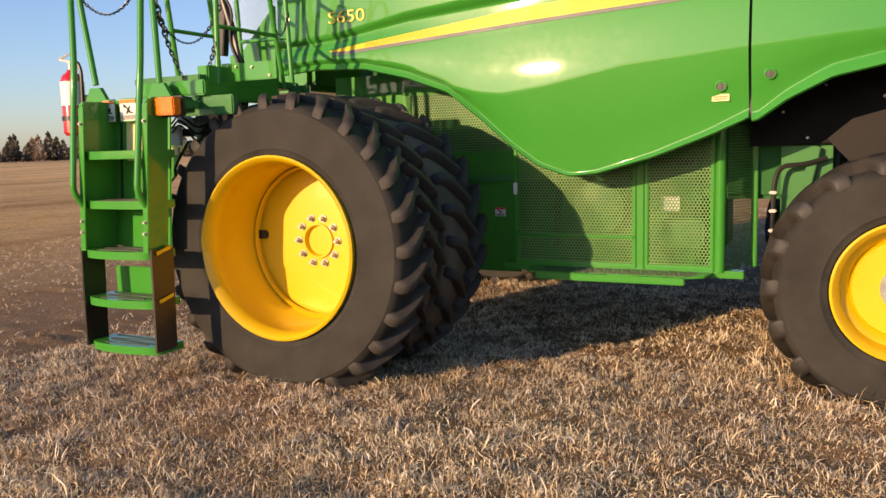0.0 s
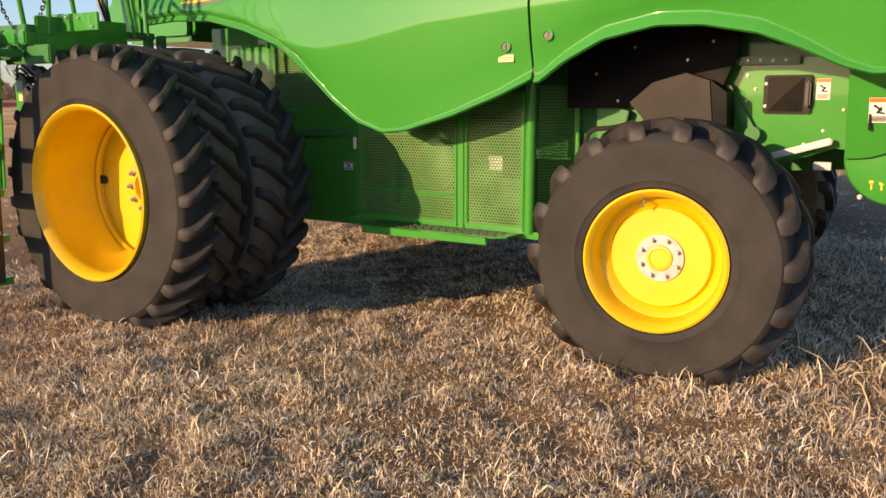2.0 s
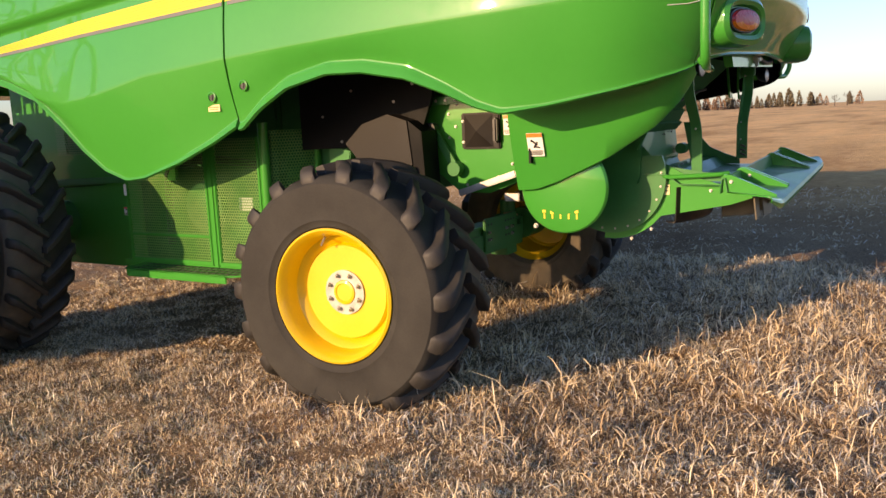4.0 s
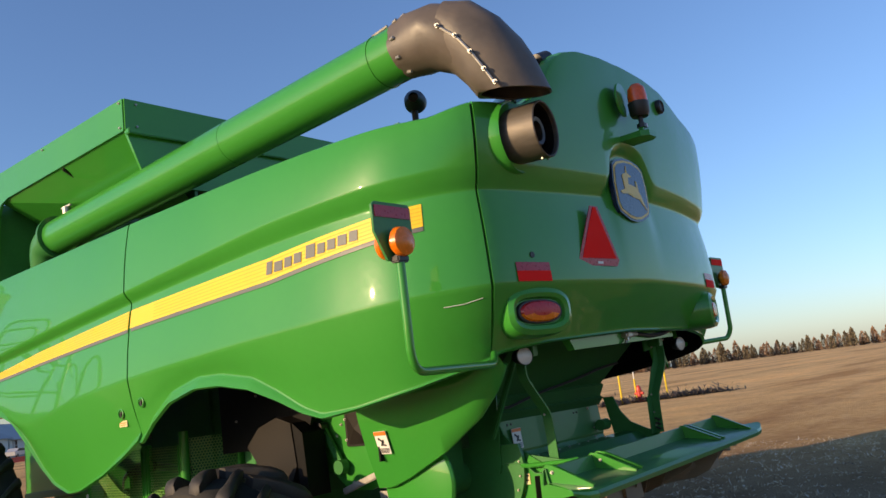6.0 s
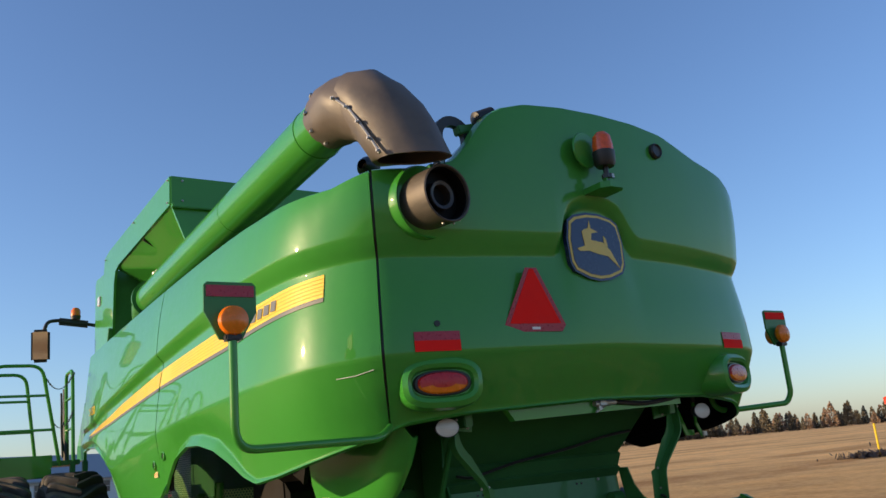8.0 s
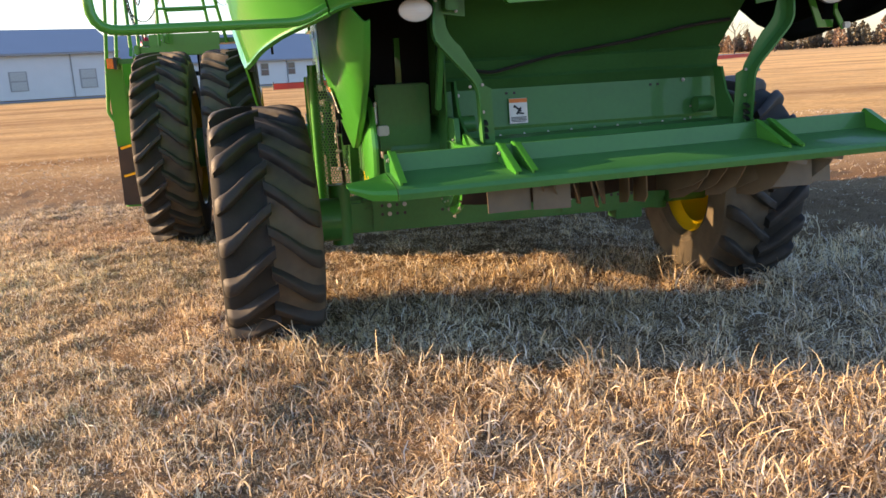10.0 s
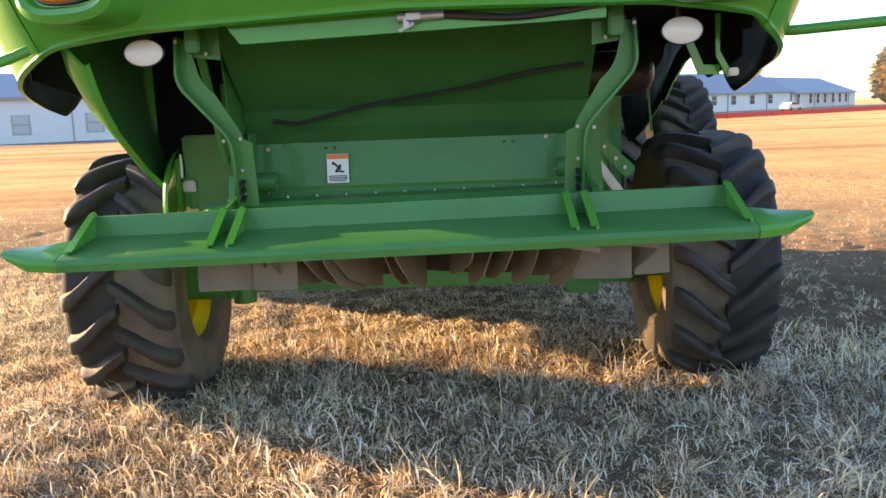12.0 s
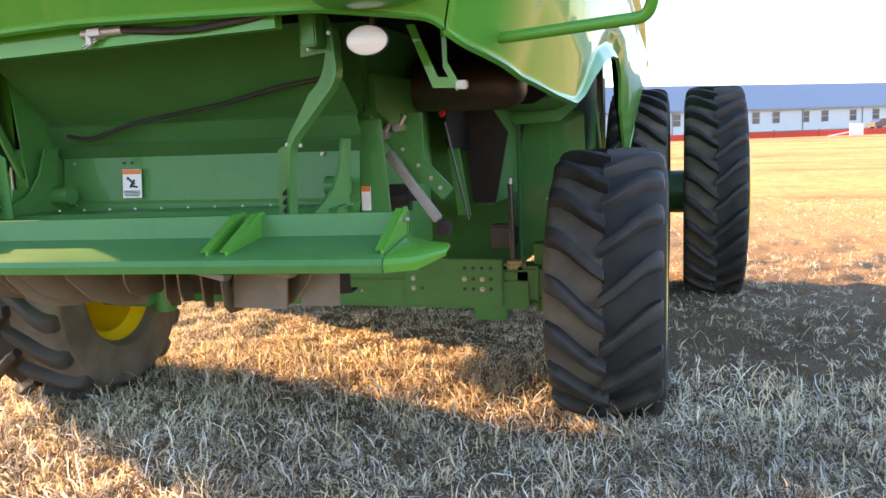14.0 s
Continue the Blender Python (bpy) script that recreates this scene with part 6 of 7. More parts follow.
for z in (1.487, 1.177, 0.866, 0.56, 0.27):
    dx = 0.085 * (max(z, 0.86) - 1.3)
    x0, x1 = (-1.19 + dx, -0.62 + dx) if z > 0.8 else (-1.235, -0.64)
    mid, half, rise = (x0 + x1) / 2, (x1 - x0) / 2, 0.03 if z > 1.1 else 0.075
    pts = [(x0, -3.06)] + [(mid - half * math.cos(radians(d)), -3.24 - rise * math.sin(radians(d))) for d in range(0, 181, 12)] + [(x1, -3.06)]
    tr = part("tread", plate(pts, "z", z - 0.05, 0.05, 0.008), GREEN, plat, "green rounded ladder tread")
    if z < 1.2:
        for i in range(4):
            part("grip_slot", box((mid, -3.10 - 0.05 * i, z + 0.002), (2 * half - 0.09 - 0.05 * i, 0.011, 0.004), pose(0, 0, 0, 0, 0, 4 if i % 2 else -3), 0), BLACK, tr)
part("back_plate", moved(box((-0.96, -2.985, 1.32), (0.48, 0.012, 0.92)), LEAN), GREEN, plat, "green ladder back plate")
part("seam", moved(box((-1.15, -2.993, 1.36), (0.018, 0.006, 0.62), bevel=0), LEAN), INK, plat)
part("back_plate", moved(box((-0.95, -3.0, 0.975), (0.4, 0.012, 0.25)), LEAN), GREEN, plat)
part("back_plate", box((-1.05, -3.0, 0.625), (0.42, 0.012, 0.2)), GREEN, plat)
part("cover_strip", moved(box((-1.0, -2.996, 1.60), (0.2, 0.008, 0.36)), LEAN), CREAM, plat, "pale worn label strip")
for x, w in ((-1.155, 0.1), (-0.985, 0.14)):
    part("label_backing", box((x, -3.045, 1.745), (w + 0.01, 0.008, 0.15), bevel=0.002), GREEN, plat)
    warning_label("warning_label", w, 0.135, pose(x, -3.052, 1.745), plat)
part("label_bracket", box((-1.06, -3.02, 1.80), (0.3, 0.05, 0.02), bevel=0.003), GREEN, plat)
for legs in (((-1.2, -3.275, 1.15), (-1.215, -3.33, 1.24), (-1.21, -3.25, 2.03), (-1.24, -3.21, 2.46), (-1.3, -3.14, 2.75), (-1.36, -3.07, 2.83), (-1.39, -3.03, 2.7), (-1.37, -3.03, 2.45), (-1.28, -3.03, 1.92)),
             ((-0.655, -3.275, 1.15), (-0.662, -3.33, 1.24), (-0.64, -3.25, 2.03), (-0.64, -3.21, 2.46), (-0.66, -3.14, 2.75), (-0.70, -3.07, 2.83), (-0.735, -3.03, 2.7), (-0.733, -3.03, 2.4), (-0.722, -3.03, 1.9))):
    part("hand_rail", tube(legs, 0.02, 12, 0.08), GREEN, plat, "green tubular hand rail")
    part("rail_foot", plate([(legs[-1][0] - 0.1, 1.81), (legs[-1][0] + 0.1, 1.81), (legs[-1][0] + 0.04, 1.9), (legs[-1][0] - 0.05, 1.9)], "y", -3.04, 0.03), GREEN, plat)
bolts(plat, [moved_pose for x in (-1.18, -0.637) for z in (1.66, 1.05, 0.98) for moved_pose in [pose(x + 0.085 * (z - 1.3), -3.289, z)]], 1.3)


def rail_frame(p, q, lean, hi=1.06, bars=(0.36, 0.70), lean_q=None):
    """A rounded railing panel between two foot points, whose posts lean by the given vectors at the top."""
    p, q = Vector(p), Vector(q)
    up = Vector((0, 0, hi)) + Vector(lean)
    uq = Vector((0, 0, hi)) + Vector(lean_q or lean)
    f = part("railing", tube([p, p + up, q + uq, q], 0.018, 10, 0.12), GREEN, plat, "green tubular railing panel")
    for b in bars:
        part("rail_bar", cyl(p + up * b, q + uq * b, 0.014, seg=10), GREEN, f)
    return f


rail_frame((-0.53, -2.71, 1.9), (-0.53, -2.02, 1.9), (0.0, 0.04, 0), 1.03, lean_q=(0.0, -0.19, 0))
rail_frame((-0.95, -2.62, 1.94), (-0.95, -2.2, 1.94), (0.0, -0.12, 0), 0.95)
rail_frame((-0.55, -1.89, 1.94), (-1.0, -1.89, 1.94), (-0.03, -0.02, 0), 0.95)
link_mesh = None


def chain(p, q, sag, n):
    global link_mesh
    p, q = Vector(p), Vector(q)
    c = part("chain", add_tube(bmesh.new(), [p, p + Vector((0, 0, -0.02))], 0.008, 6), CHAIN, plat, "sagging steel safety chain")
    for i in range(n):
        t = (i + 0.5) / n
        a, b = (p.lerp(q, u) - Vector((0, 0, sag * 4 * u * (1 - u))) for u in (t - 0.5 / n, t + 0.5 / n))
        d = b - a
        if link_mesh is None:
            bm = bmesh.new()
            add_tube(bm, [(0.5 * math.cos(2 * math.pi * k / 10), 0.27 * math.sin(2 * math.pi * k / 10), 0) for k in range(11)], 0.12, 5, False)
            link_mesh = part("link", bm, CHAIN, c)
            o = link_mesh
        else:
            o = share(link_mesh, Matrix(), c, "link")
        o.matrix_basis = Matrix.Translation((a + b) / 2) @ d.to_track_quat("X", "Z").to_matrix().to_4x4() @ Matrix.Rotation(radians(90 * (i % 2)), 4, "X") @ Matrix.Scale(d.length * 1.5, 4)


chain((-1.38, -3.03, 2.5), (-1.0, -2.9, 2.52), 0.14, 26)
chain((-0.735, -3.03, 2.62), (-0.53, -2.68, 2.75), 0.22, 34)
chain((-0.735, -3.03, 2.35), (-0.53, -2.65, 2.4), 0.22, 34)
chain((-0.735, -3.03, 2.5), (-0.53, -2.7, 2.2), 0.45, 46)
chain((-0.53, -2.17, 2.8), (-0.55, -1.9, 2.85), 0.14, 24)
chain((-0.53, -2.12, 2.4), (-0.55, -1.9, 2.45), 0.14, 24)
part("gas_strut", add_tube(bmesh.new(), [(-1.2, -1.9, 2.75), (-1.05, -1.9, 2.3), (-0.98, -1.9, 1.95)], [0.02, 0.032, 0.032], 10), BLACK, plat, "black strut with cables")
part("strut_hose", tube([(-1.15, -1.94, 2.7), (-1.02, -1.95, 2.5), (-1.08, -1.94, 2.3), (-0.95, -1.94, 2.0)], 0.011, 8, 0.08), BLACK, plat)
# cab edge, its mirror and front beacon
cab = new("cab")
cab.parent = H
part("cab_shell", box((-1.35, 0, 2.15), (0.9, 2.3, 0.4), bevel=0.05), GREEN, cab)
part("cab_roof", box((-1.4, 0, 3.62), (1.2, 2.5, 0.2), bevel=0.08), GREEN, cab)
part("cab_post", box((-1.78, -1.12, 2.95), (0.08, 0.08, 1.3), pose(0, 0, 0, 0, 8, 0)), BLACK, cab)
GLASS = material("tinted_cab_glass", (0.3, 0.42, 0.45), 0.04, trans=0.75, vary=0.02)
part("side_window", box((-1.35, -1.14, 2.95), (0.8, 0.012, 1.25)), GLASS, cab, "tinted side window")
part("lower_wing", plate([(-0.8, 1.95), (-0.8, 2.55), (-1.25, 2.1), (-1.25, 1.95)], "y", -1.75, 0.03), GREEN, cab)
mir = hpart("side_mirror", box((-1.0, -2.18, 3.21), (0.07, 0.19, 0.36), pose(0, 0, 0, 0, 10, -14), 0.03), BLACK, "black-backed side mirror")
part("mirror_glass", box((-0.963, -2.189, 3.21), (0.006, 0.15, 0.3), pose(0, 0, 0, 0, 10, -14), 0.002), MIRROR, mir)
part("mirror_arm", tube([(-1.0, -2.15, 3.38), (-1.0, -2.12, 3.48), (-1.0, -2.0, 3.5), (-1.0, -1.6, 3.44)], 0.02, 8, 0.06), BLACK, mir)
part("arm_cover", box((-1.0, -1.85, 3.47), (0.08, 0.36, 0.08), pose(0, 0, 0, -6, 0, 0), 0.03), BLACK, mir)
fb = hpart("front_beacon", moved(lathe([(0, 0.001), (0, 0.05), (0.04, 0.055), (0.045, 0.001)], 20, "z"), pose(-1.0, -1.83, 3.51)), BLACK, "amber beacon on the mirror arm")
part("beacon_lens", moved(lathe([(0.04, 0.052), (0.1, 0.05), (0.13, 0.03), (0.135, 0.001)], 20, "z"), pose(-1.0, -1.83, 3.51)), AMBER, fb)
# gear ahead of the front wheel
gear = hpart("bracket_gear", box((-0.82, -2.66, 1.66), (0.22, 0.08, 0.06), pose(0, 0, 0, 0, 20, 0), 0.01), STEEL, "zinc bracket and wiring")
part("bracket_leg", box((-0.76, -2.67, 1.6), (0.035, 0.05, 0.2), pose(0, 0, 0, 0, -24, 0), 0.005), STEEL, gear)
part("pale_plate", box((-0.93, -2.7, 1.58), (0.09, 0.03, 0.13)), WHITE, gear)
part("green_plate", plate([(-1.14, 1.57), (-0.915, 1.545), (-1.03, 1.4), (-1.06, 1.35), (-1.05, 1.31), (-1.14, 1.235)], "y", -2.62, 0.03), GREEN, gear, "wedge-shaped green bracket")
part("yellow_label", box((-1.045, -2.625, 1.475), (0.1, 0.004, 0.05), bevel=0), CREAM, gear)
part("gear_mount", box((-0.86, -2.52, 1.6), (0.3, 0.3, 0.05)), BLACK, gear)
for k in range(3):
    part("wire", tube([(-0.95, -2.72, 1.66 - 0.03 * k), (-0.84, -2.76, 1.72 - 0.03 * k), (-0.72, -2.72, 1.62 - 0.05 * k), (-0.66, -2.66, 1.66)], 0.007, 6, 0.05), BLACK, gear)

# fire extinguisher in its bracket
ext = empty("fire_extinguisher", "red fire extinguisher in a black bracket on the platform", "fire extinguisher", at=(-1.565, -2.98, 1.6))


def epart(name, bm, mat, label=""):
    return part(name, bm, mat, ext, label)


epart("cylinder", lathe([(0.0, 0.001), (0.0, 0.06), (0.02, 0.075), (0.36, 0.075), (0.4, 0.06), (0.425, 0.03), (0.44, 0.025), (0.44, 0.001)], 28, "z"), EXT_RED)
epart("label_band", lathe([(0.2, 0.0755), (0.2, 0.0765), (0.36, 0.0765), (0.36, 0.0755)], 28, "z"), WHITE, "white label band")
epart("valve", add_box(cyl((0, 0, 0.44), (0, 0, 0.5), 0.02, seg=12), (-0.03, -0.01, 0.5), (0.11, 0.02, 0.016), pose(0, 0, 0, 0, 12, 0)), STEEL)
epart("lever", box((-0.04, -0.01, 0.53), (0.12, 0.018, 0.01), pose(0, 0, 0, 0, -14, 0)), STEEL)
epart("hose", tube([(0.02, 0, 0.47), (0.09, -0.02, 0.49), (0.12, -0.02, 0.42), (0.11, -0.02, 0.2)], 0.012, 8, 0.05), BLACK)
epart("bracket", add_box(lathe([(0.1, 0.0775), (0.1, 0.08), (0.13, 0.08), (0.13, 0.0775)], 28, "z"), (0.1, 0.05, 0.17), (0.1, 0.06, 0.2), None, 0.01), BLACK)


# ---------------------------------------------------------------- surroundings
BARN_WALL = material("white_barn_siding", (0.62, 0.63, 0.62), 0.6, vary=0.08, scale=0.6, fine=8, dust=(0.45, 0.43, 0.4), dust_amount=0.25)
BARN_ROOF = material("grey_metal_roof", (0.27, 0.29, 0.31), 0.5, vary=0.08, scale=0.3, fine=4)
WINDOW = material("dark_window_glass", (0.06, 0.07, 0.08), 0.1, vary=0.1)
BLIND = material("pale_window_blind", (0.42, 0.42, 0.39), 0.5, vary=0.08)
FRAME = material("window_trim", (0.3, 0.3, 0.29), 0.6)
GRAVEL = material("grey_gravel", (0.2, 0.19, 0.18), 0.9, vary=0.2, scale=0.4, fine=6)
BARK = material("bark", (0.075, 0.055, 0.042), 0.9, vary=0.25, scale=3, bump=0.2)
CEDAR = material("cedar_foliage", (0.16, 0.135, 0.09), 0.9, vary=0.25, scale=0.5, per_island=0.45)
CEDAR_BROWN = material("winter_foliage", (0.3, 0.2, 0.135), 0.9, vary=0.25, scale=0.5, per_island=0.4)
PINE = material("pine_foliage", (0.48, 0.38, 0.22), 0.9, vary=0.25, scale=0.5, per_island=0.4)
TOWER = material("pale_tank_paint", (0.55, 0.56, 0.56), 0.45, vary=0.06, scale=0.4)
FENCE_RED = material("orange_safety_mesh", (0.7, 0.06, 0.03), 0.7, vary=0.15, scale=0.5)
HYDRANT = material("red_hydrant_paint", (0.55, 0.05, 0.035), 0.4, vary=0.1)
POST = material("yellow_post_paint", (0.8, 0.55, 0.02), 0.5, vary=0.08)
CAR_DARK = material("dark_car_paint", (0.03, 0.035, 0.045), 0.25, coat=0.6, vary=0.04)
CAR_PALE = material("silver_car_paint", (0.45, 0.46, 0.47), 0.25, coat=0.6, vary=0.04)
BRUSH = material("dry_brush", (0.16, 0.105, 0.07), 0.95, vary=0.3, scale=2, per_island=0.4)


def barn(name, p, q, depth, eave, ridge, windows, label, glass=None):
    """A long gabled barn whose front runs from p to q; windows by distance along the front."""
    p, q = Vector((*p, 0)), Vector((*q, 0))
    d = (q - p).normalized()
    n = Vector((-d.y, d.x, 0))
    if n.x > 0:
        n = -n
    L = (q - p).length
    b = empty(name, label, "barn", at=p)
    b.matrix_basis = Matrix.Translation(p) @ Matrix((d, n, Vector((0, 0, 1)))).transposed().to_4x4()
    bm = bmesh.new()
    add_box(bm, (L / 2, 0.1, eave / 2), (L, 0.2, eave))
    add_box(bm, (L / 2, depth - 0.1, eave / 2), (L, 0.2, eave))
    part("wall", bm, BARN_WALL, b, "pale painted siding")
    for x in (0.1, L - 0.1):
        part("gable_wall", plate([(0, 0), (depth, 0), (depth, eave), (depth / 2, ridge), (0, eave)], "x", x - 0.1, 0.2, 0), BARN_WALL, b)
    for k in (0, 1):
        y0, y1 = (-0.7, depth / 2) if k == 0 else (depth + 0.7, depth / 2)
        z0 = eave - 0.7 * (ridge - eave) / (depth / 2)
        bm = sheet([[(-0.6, y0, z0 + 0.15), (L + 0.6, y0, z0 + 0.15)], [(-0.6, y1, ridge + 0.15), (L + 0.6, y1, ridge + 0.15)]])
        thicken(part("roof", bm, BARN_ROOF, b, "grey-blue metal roof slope"), 0.12)
    part("gutter", box((L / 2, -0.75, eave - 0.2), (L + 1.2, 0.16, 0.14), bevel=0), FRAME, b)
    win = frm = None
    for x, z, w, h in windows:
        m = pose(x, -0.02, z)
        if win is None:
            win = part("window", box((0, 0, 0), (1, 0.1, 1), bevel=0), FRAME, b)
            win.matrix_basis = m @ Matrix.Diagonal((w + 0.16, 1, h + 0.16, 1))
            frm = part("pane", box((0, 0, 0), (1, 0.08, 1), bevel=0), glass or WINDOW, win)
            o = win
        else:
            o = share(win, m @ Matrix.Diagonal((w + 0.16, 1, h + 0.16, 1)), b, "window")
        for k in (-1, 1):
            mm = pose(0, -0.04, 0.25 * k) @ Matrix.Diagonal((0.84, 1, 0.42, 1))
            if o is win and k == -1:
                frm.matrix_basis = mm
            else:
                share(frm, mm, o, "pane")
    for x in np.arange(2.0, L, 12.6):
        part("downpipe", cyl((x, -0.1, 0), (x, -0.1, eave), 0.07, seg=8), FRAME, b)
    return b


barn("barn", (-86, -62), (-107, -22), 16, 5.5, 8.5, [(0.7 + 8.2 * k, 2.2, 1.9, 2.2) for k in range(6)], "long white barn with pale blinds and a grey metal roof", BLIND)
barn("barn", (-110, -22), (-175, 68), 18, 3.7, 7.7, [(k, 2.2, 1.3, 1.7) for k in (14, 23, 28, 33, 37, 43, 47, 53, 57, 63, 68, 74, 80, 86, 92, 98, 104)], "long white barn with paired windows along the field")
barn("barn", (-177, 69), (-212, 98), 18, 3.4, 7.0, [(k, 2.0, 1.4, 2.0) for k in (4, 12, 17, 22, 28, 33, 38)], "far white barn with a grey roof")
tagged(part("gravel_road", sheet([[(-80, -75, -0.02), (-101, -22, -0.02), (-112, -12, -0.02), (-172, 78, -0.02), (-230, 130, -0.02)], [(-68, -72, -0.02), (-90, -20, -0.02), (-103, -10, -0.02), (-160, 84, -0.02), (-220, 138, -0.02)]]), GRAVEL), "grey gravel yard road along the barns", "road", kind="structure")

# water tower
wt = empty("water_tower", "pale water tower on braced legs", "water tower", at=(-225, 78, 0))
part("tank", lathe([(17, 0.001), (17.3, 2.0), (18.2, 3.1), (22.0, 3.1), (23.6, 1.6), (24.2, 0.001)], 32, "z"), TOWER, wt)
part("riser", cyl((0, 0, 0), (0, 0, 17.2), 0.5, seg=14), TOWER, wt)
for k in range(6):
    a = 2 * math.pi * k / 6
    part("leg", cyl((4.2 * math.cos(a), 4.2 * math.sin(a), 0), (2.9 * math.cos(a), 2.9 * math.sin(a), 18.4), 0.16, seg=8), TOWER, wt)
part("walkway", lathe([(18.2, 3.1), (18.2, 3.7), (18.35, 3.7), (18.35, 3.1)], 32, "z"), TOWER, wt)

# orange mesh fence with posts
fence = empty("safety_fence", "low orange mesh safety fence beside the barns", "fence")
line = [(-74, -2), (-77, 14), (-82, 27), (-100, 52), (-130, 84)]
for (x0, y0), (x1, y1) in zip(line, line[1:]):
    part("mesh_panel", box(((x0 + x1) / 2, (y0 + y1) / 2, 0.28), (math.hypot(x1 - x0, y1 - y0), 0.05, 0.55), pose(0, 0, 0, 0, 0, math.degrees(math.atan2(y1 - y0, x1 - x0))), 0), FENCE_RED, fence)
    for t in (0, 0.25, 0.5, 0.75):
        part("fence_post", cyl((x0 + (x1 - x0) * t, y0 + (y1 - y0) * t, -0.05), (x0 + (x1 - x0) * t, y0 + (y1 - y0) * t, 0.75), 0.04, seg=6), BLACK_STEEL, fence)


def car(x, y, turn, mat, label):
    c = empty("parked_car", label, "car", at=(x, y, 0))
    c.matrix_basis = pose(x, y, 0, 0, 0, turn)
    tagged(c, group="parked cars")
    part("body", plate([(-2.2, 0.35), (2.2, 0.35), (2.2, 0.8), (1.3, 0.95), (0.7, 1.42), (-1.0, 1.45), (-1.7, 1.0), (-2.2, 0.95)], "y", -0.85, 1.7, 0.08), mat, c)
    part("window", plate([(1.15, 0.98), (0.65, 1.36), (-0.95, 1.38), (-1.5, 1.0)], "y", -0.87, 1.74, 0), WINDOW, c)
    for u in (-1.35, 1.35):
        for v in (-0.75, 0.75):
            part("wheel", cyl((u, v - 0.11, 0.28), (u, v + 0.11, 0.28), 0.32, seg=16), BLACK, c)


for x, y, t, mt, lb in ((-121, 28.5, 120, CAR_DARK, "dark parked car by the barn"), (-124, 34.5, 118, CAR_PALE, "silver parked car by the barn"), (-134, 53, 130, CAR_PALE, "pale parked car near the fence")):
    car(x, y, t, mt, lb)
sg = empty("sign_board", "small white board with a leaning brace", "sign", at=(-76.0, 17.0, 0))
part("board", box((0, 0, 0.55), (0.3, 1.1, 1.1), bevel=0), WHITE, sg)
part("brace", box((0.2, -1.3, 0.22), (0.12, 2.2, 0.12), pose(0, 0, 0, 10, 0, 0), 0), WHITE, sg)

# hydrant, posts and wind flag
hy = empty("fire_hydrant", "red fire hydrant standing in dry brush", "fire hydrant", at=(-13.5, 35.5, -0.05))
part("barrel", lathe([(0, 0.22), (0.06, 0.22), (0.07, 0.13), (0.55, 0.13), (0.56, 0.18), (0.62, 0.18), (0.63, 0.14), (0.78, 0.12), (0.86, 0.05), (0.9, 0.001)], 24, "z"), HYDRANT, hy)
for a in (0, 90, 180):
    part("nozzle", cyl((0.1 * math.cos(radians(a)), 0.1 * math.sin(radians(a)), 0.45), (0.25 * math.cos(radians(a)), 0.25 * math.sin(radians(a)), 0.45), 0.075, seg=12), HYDRANT, hy)
for x, y in ((-14.3, 35.0), (-13.1, 37.9)):
    pst = tagged(part("marker_post", cyl((x, y, -0.05), (x, y, 1.45), 0.05, seg=10), POST), "yellow marker post beside the hydrant", "post", group="marker posts")
fl = empty("wind_flag", "orange wind flag on a white and yellow pole", "flag", at=(-14.7, 37.4, -0.05))
part("pole", cyl((0, 0, 1.2), (0.0, 0, 2.75), 0.03, seg=8), WHITE, fl)
part("pole_base", cyl((0, 0, 0), (0, 0, 1.2), 0.045, seg=8), POST, fl)
part("flag", sheet([[(0, 0, 2.75), (0, 0, 2.45)], [(-0.15, 0.05, 2.74), (-0.14, 0.03, 2.42)], [(-0.3, -0.02, 2.68), (-0.28, 0, 2.33)]]), FENCE_RED, fl)


def clump_mesh(n, spread, size, rnd, up=0.3):
    """Many small leaning leaf sprays."""
    bm = bmesh.new()
    for _ in range(n):
        p = Vector(spread(rnd))
        d = Vector((p.x, p.y, up + rnd.uniform(-0.4, 0.6))).normalized()
        s = d.cross(Vector((rnd.uniform(-1, 1), rnd.uniform(-1, 1), rnd.uniform(-1, 1)))).normalized()
        l, w = size * rnd.uniform(0.6, 1.4), size * rnd.uniform(0.25, 0.5)
        vs = [bm.verts.new(q) for q in (p - s * w * 0.6, p + d * l * 0.5 - s * w, p + d * l, p + d * l * 0.5 + s * w, p + s * w * 0.6)]
        bm.faces.new(vs)
    return bm


def conifer(label, h, r, mat, n, seed, cat="tree", dome=False):
    rnd = random.Random(seed)
    t = empty("conifer_tree", label, cat)
    part("trunk", add_tube(bmesh.new(), [(0, 0, 0), (0.05, 0, h * 0.4), (0, 0.03, h * 0.9)], [0.14, 0.1, 0.03], 6), BARK, t)

    def spread(g):
        z = g.random() ** 1.2
        a = g.uniform(0, 6.283)
        k = 0.8 + 0.35 * math.sin(3 * a + seed) * g.random()
        taper = max(0.0, 1 - ((z - 0.4) / 0.62) ** 2) ** 0.5 if dome else (1 - z) ** 0.75
        rad = r * taper * (0.45 + 0.55 * g.random() ** 0.5) * k * (0.6 if z < 0.08 else 1)
        return rad * math.cos(a), rad * math.sin(a), h * (0.06 + 0.92 * z)
    part("crown", clump_mesh(n, spread, 0.55 * h / 6, rnd), mat, t)
    return t


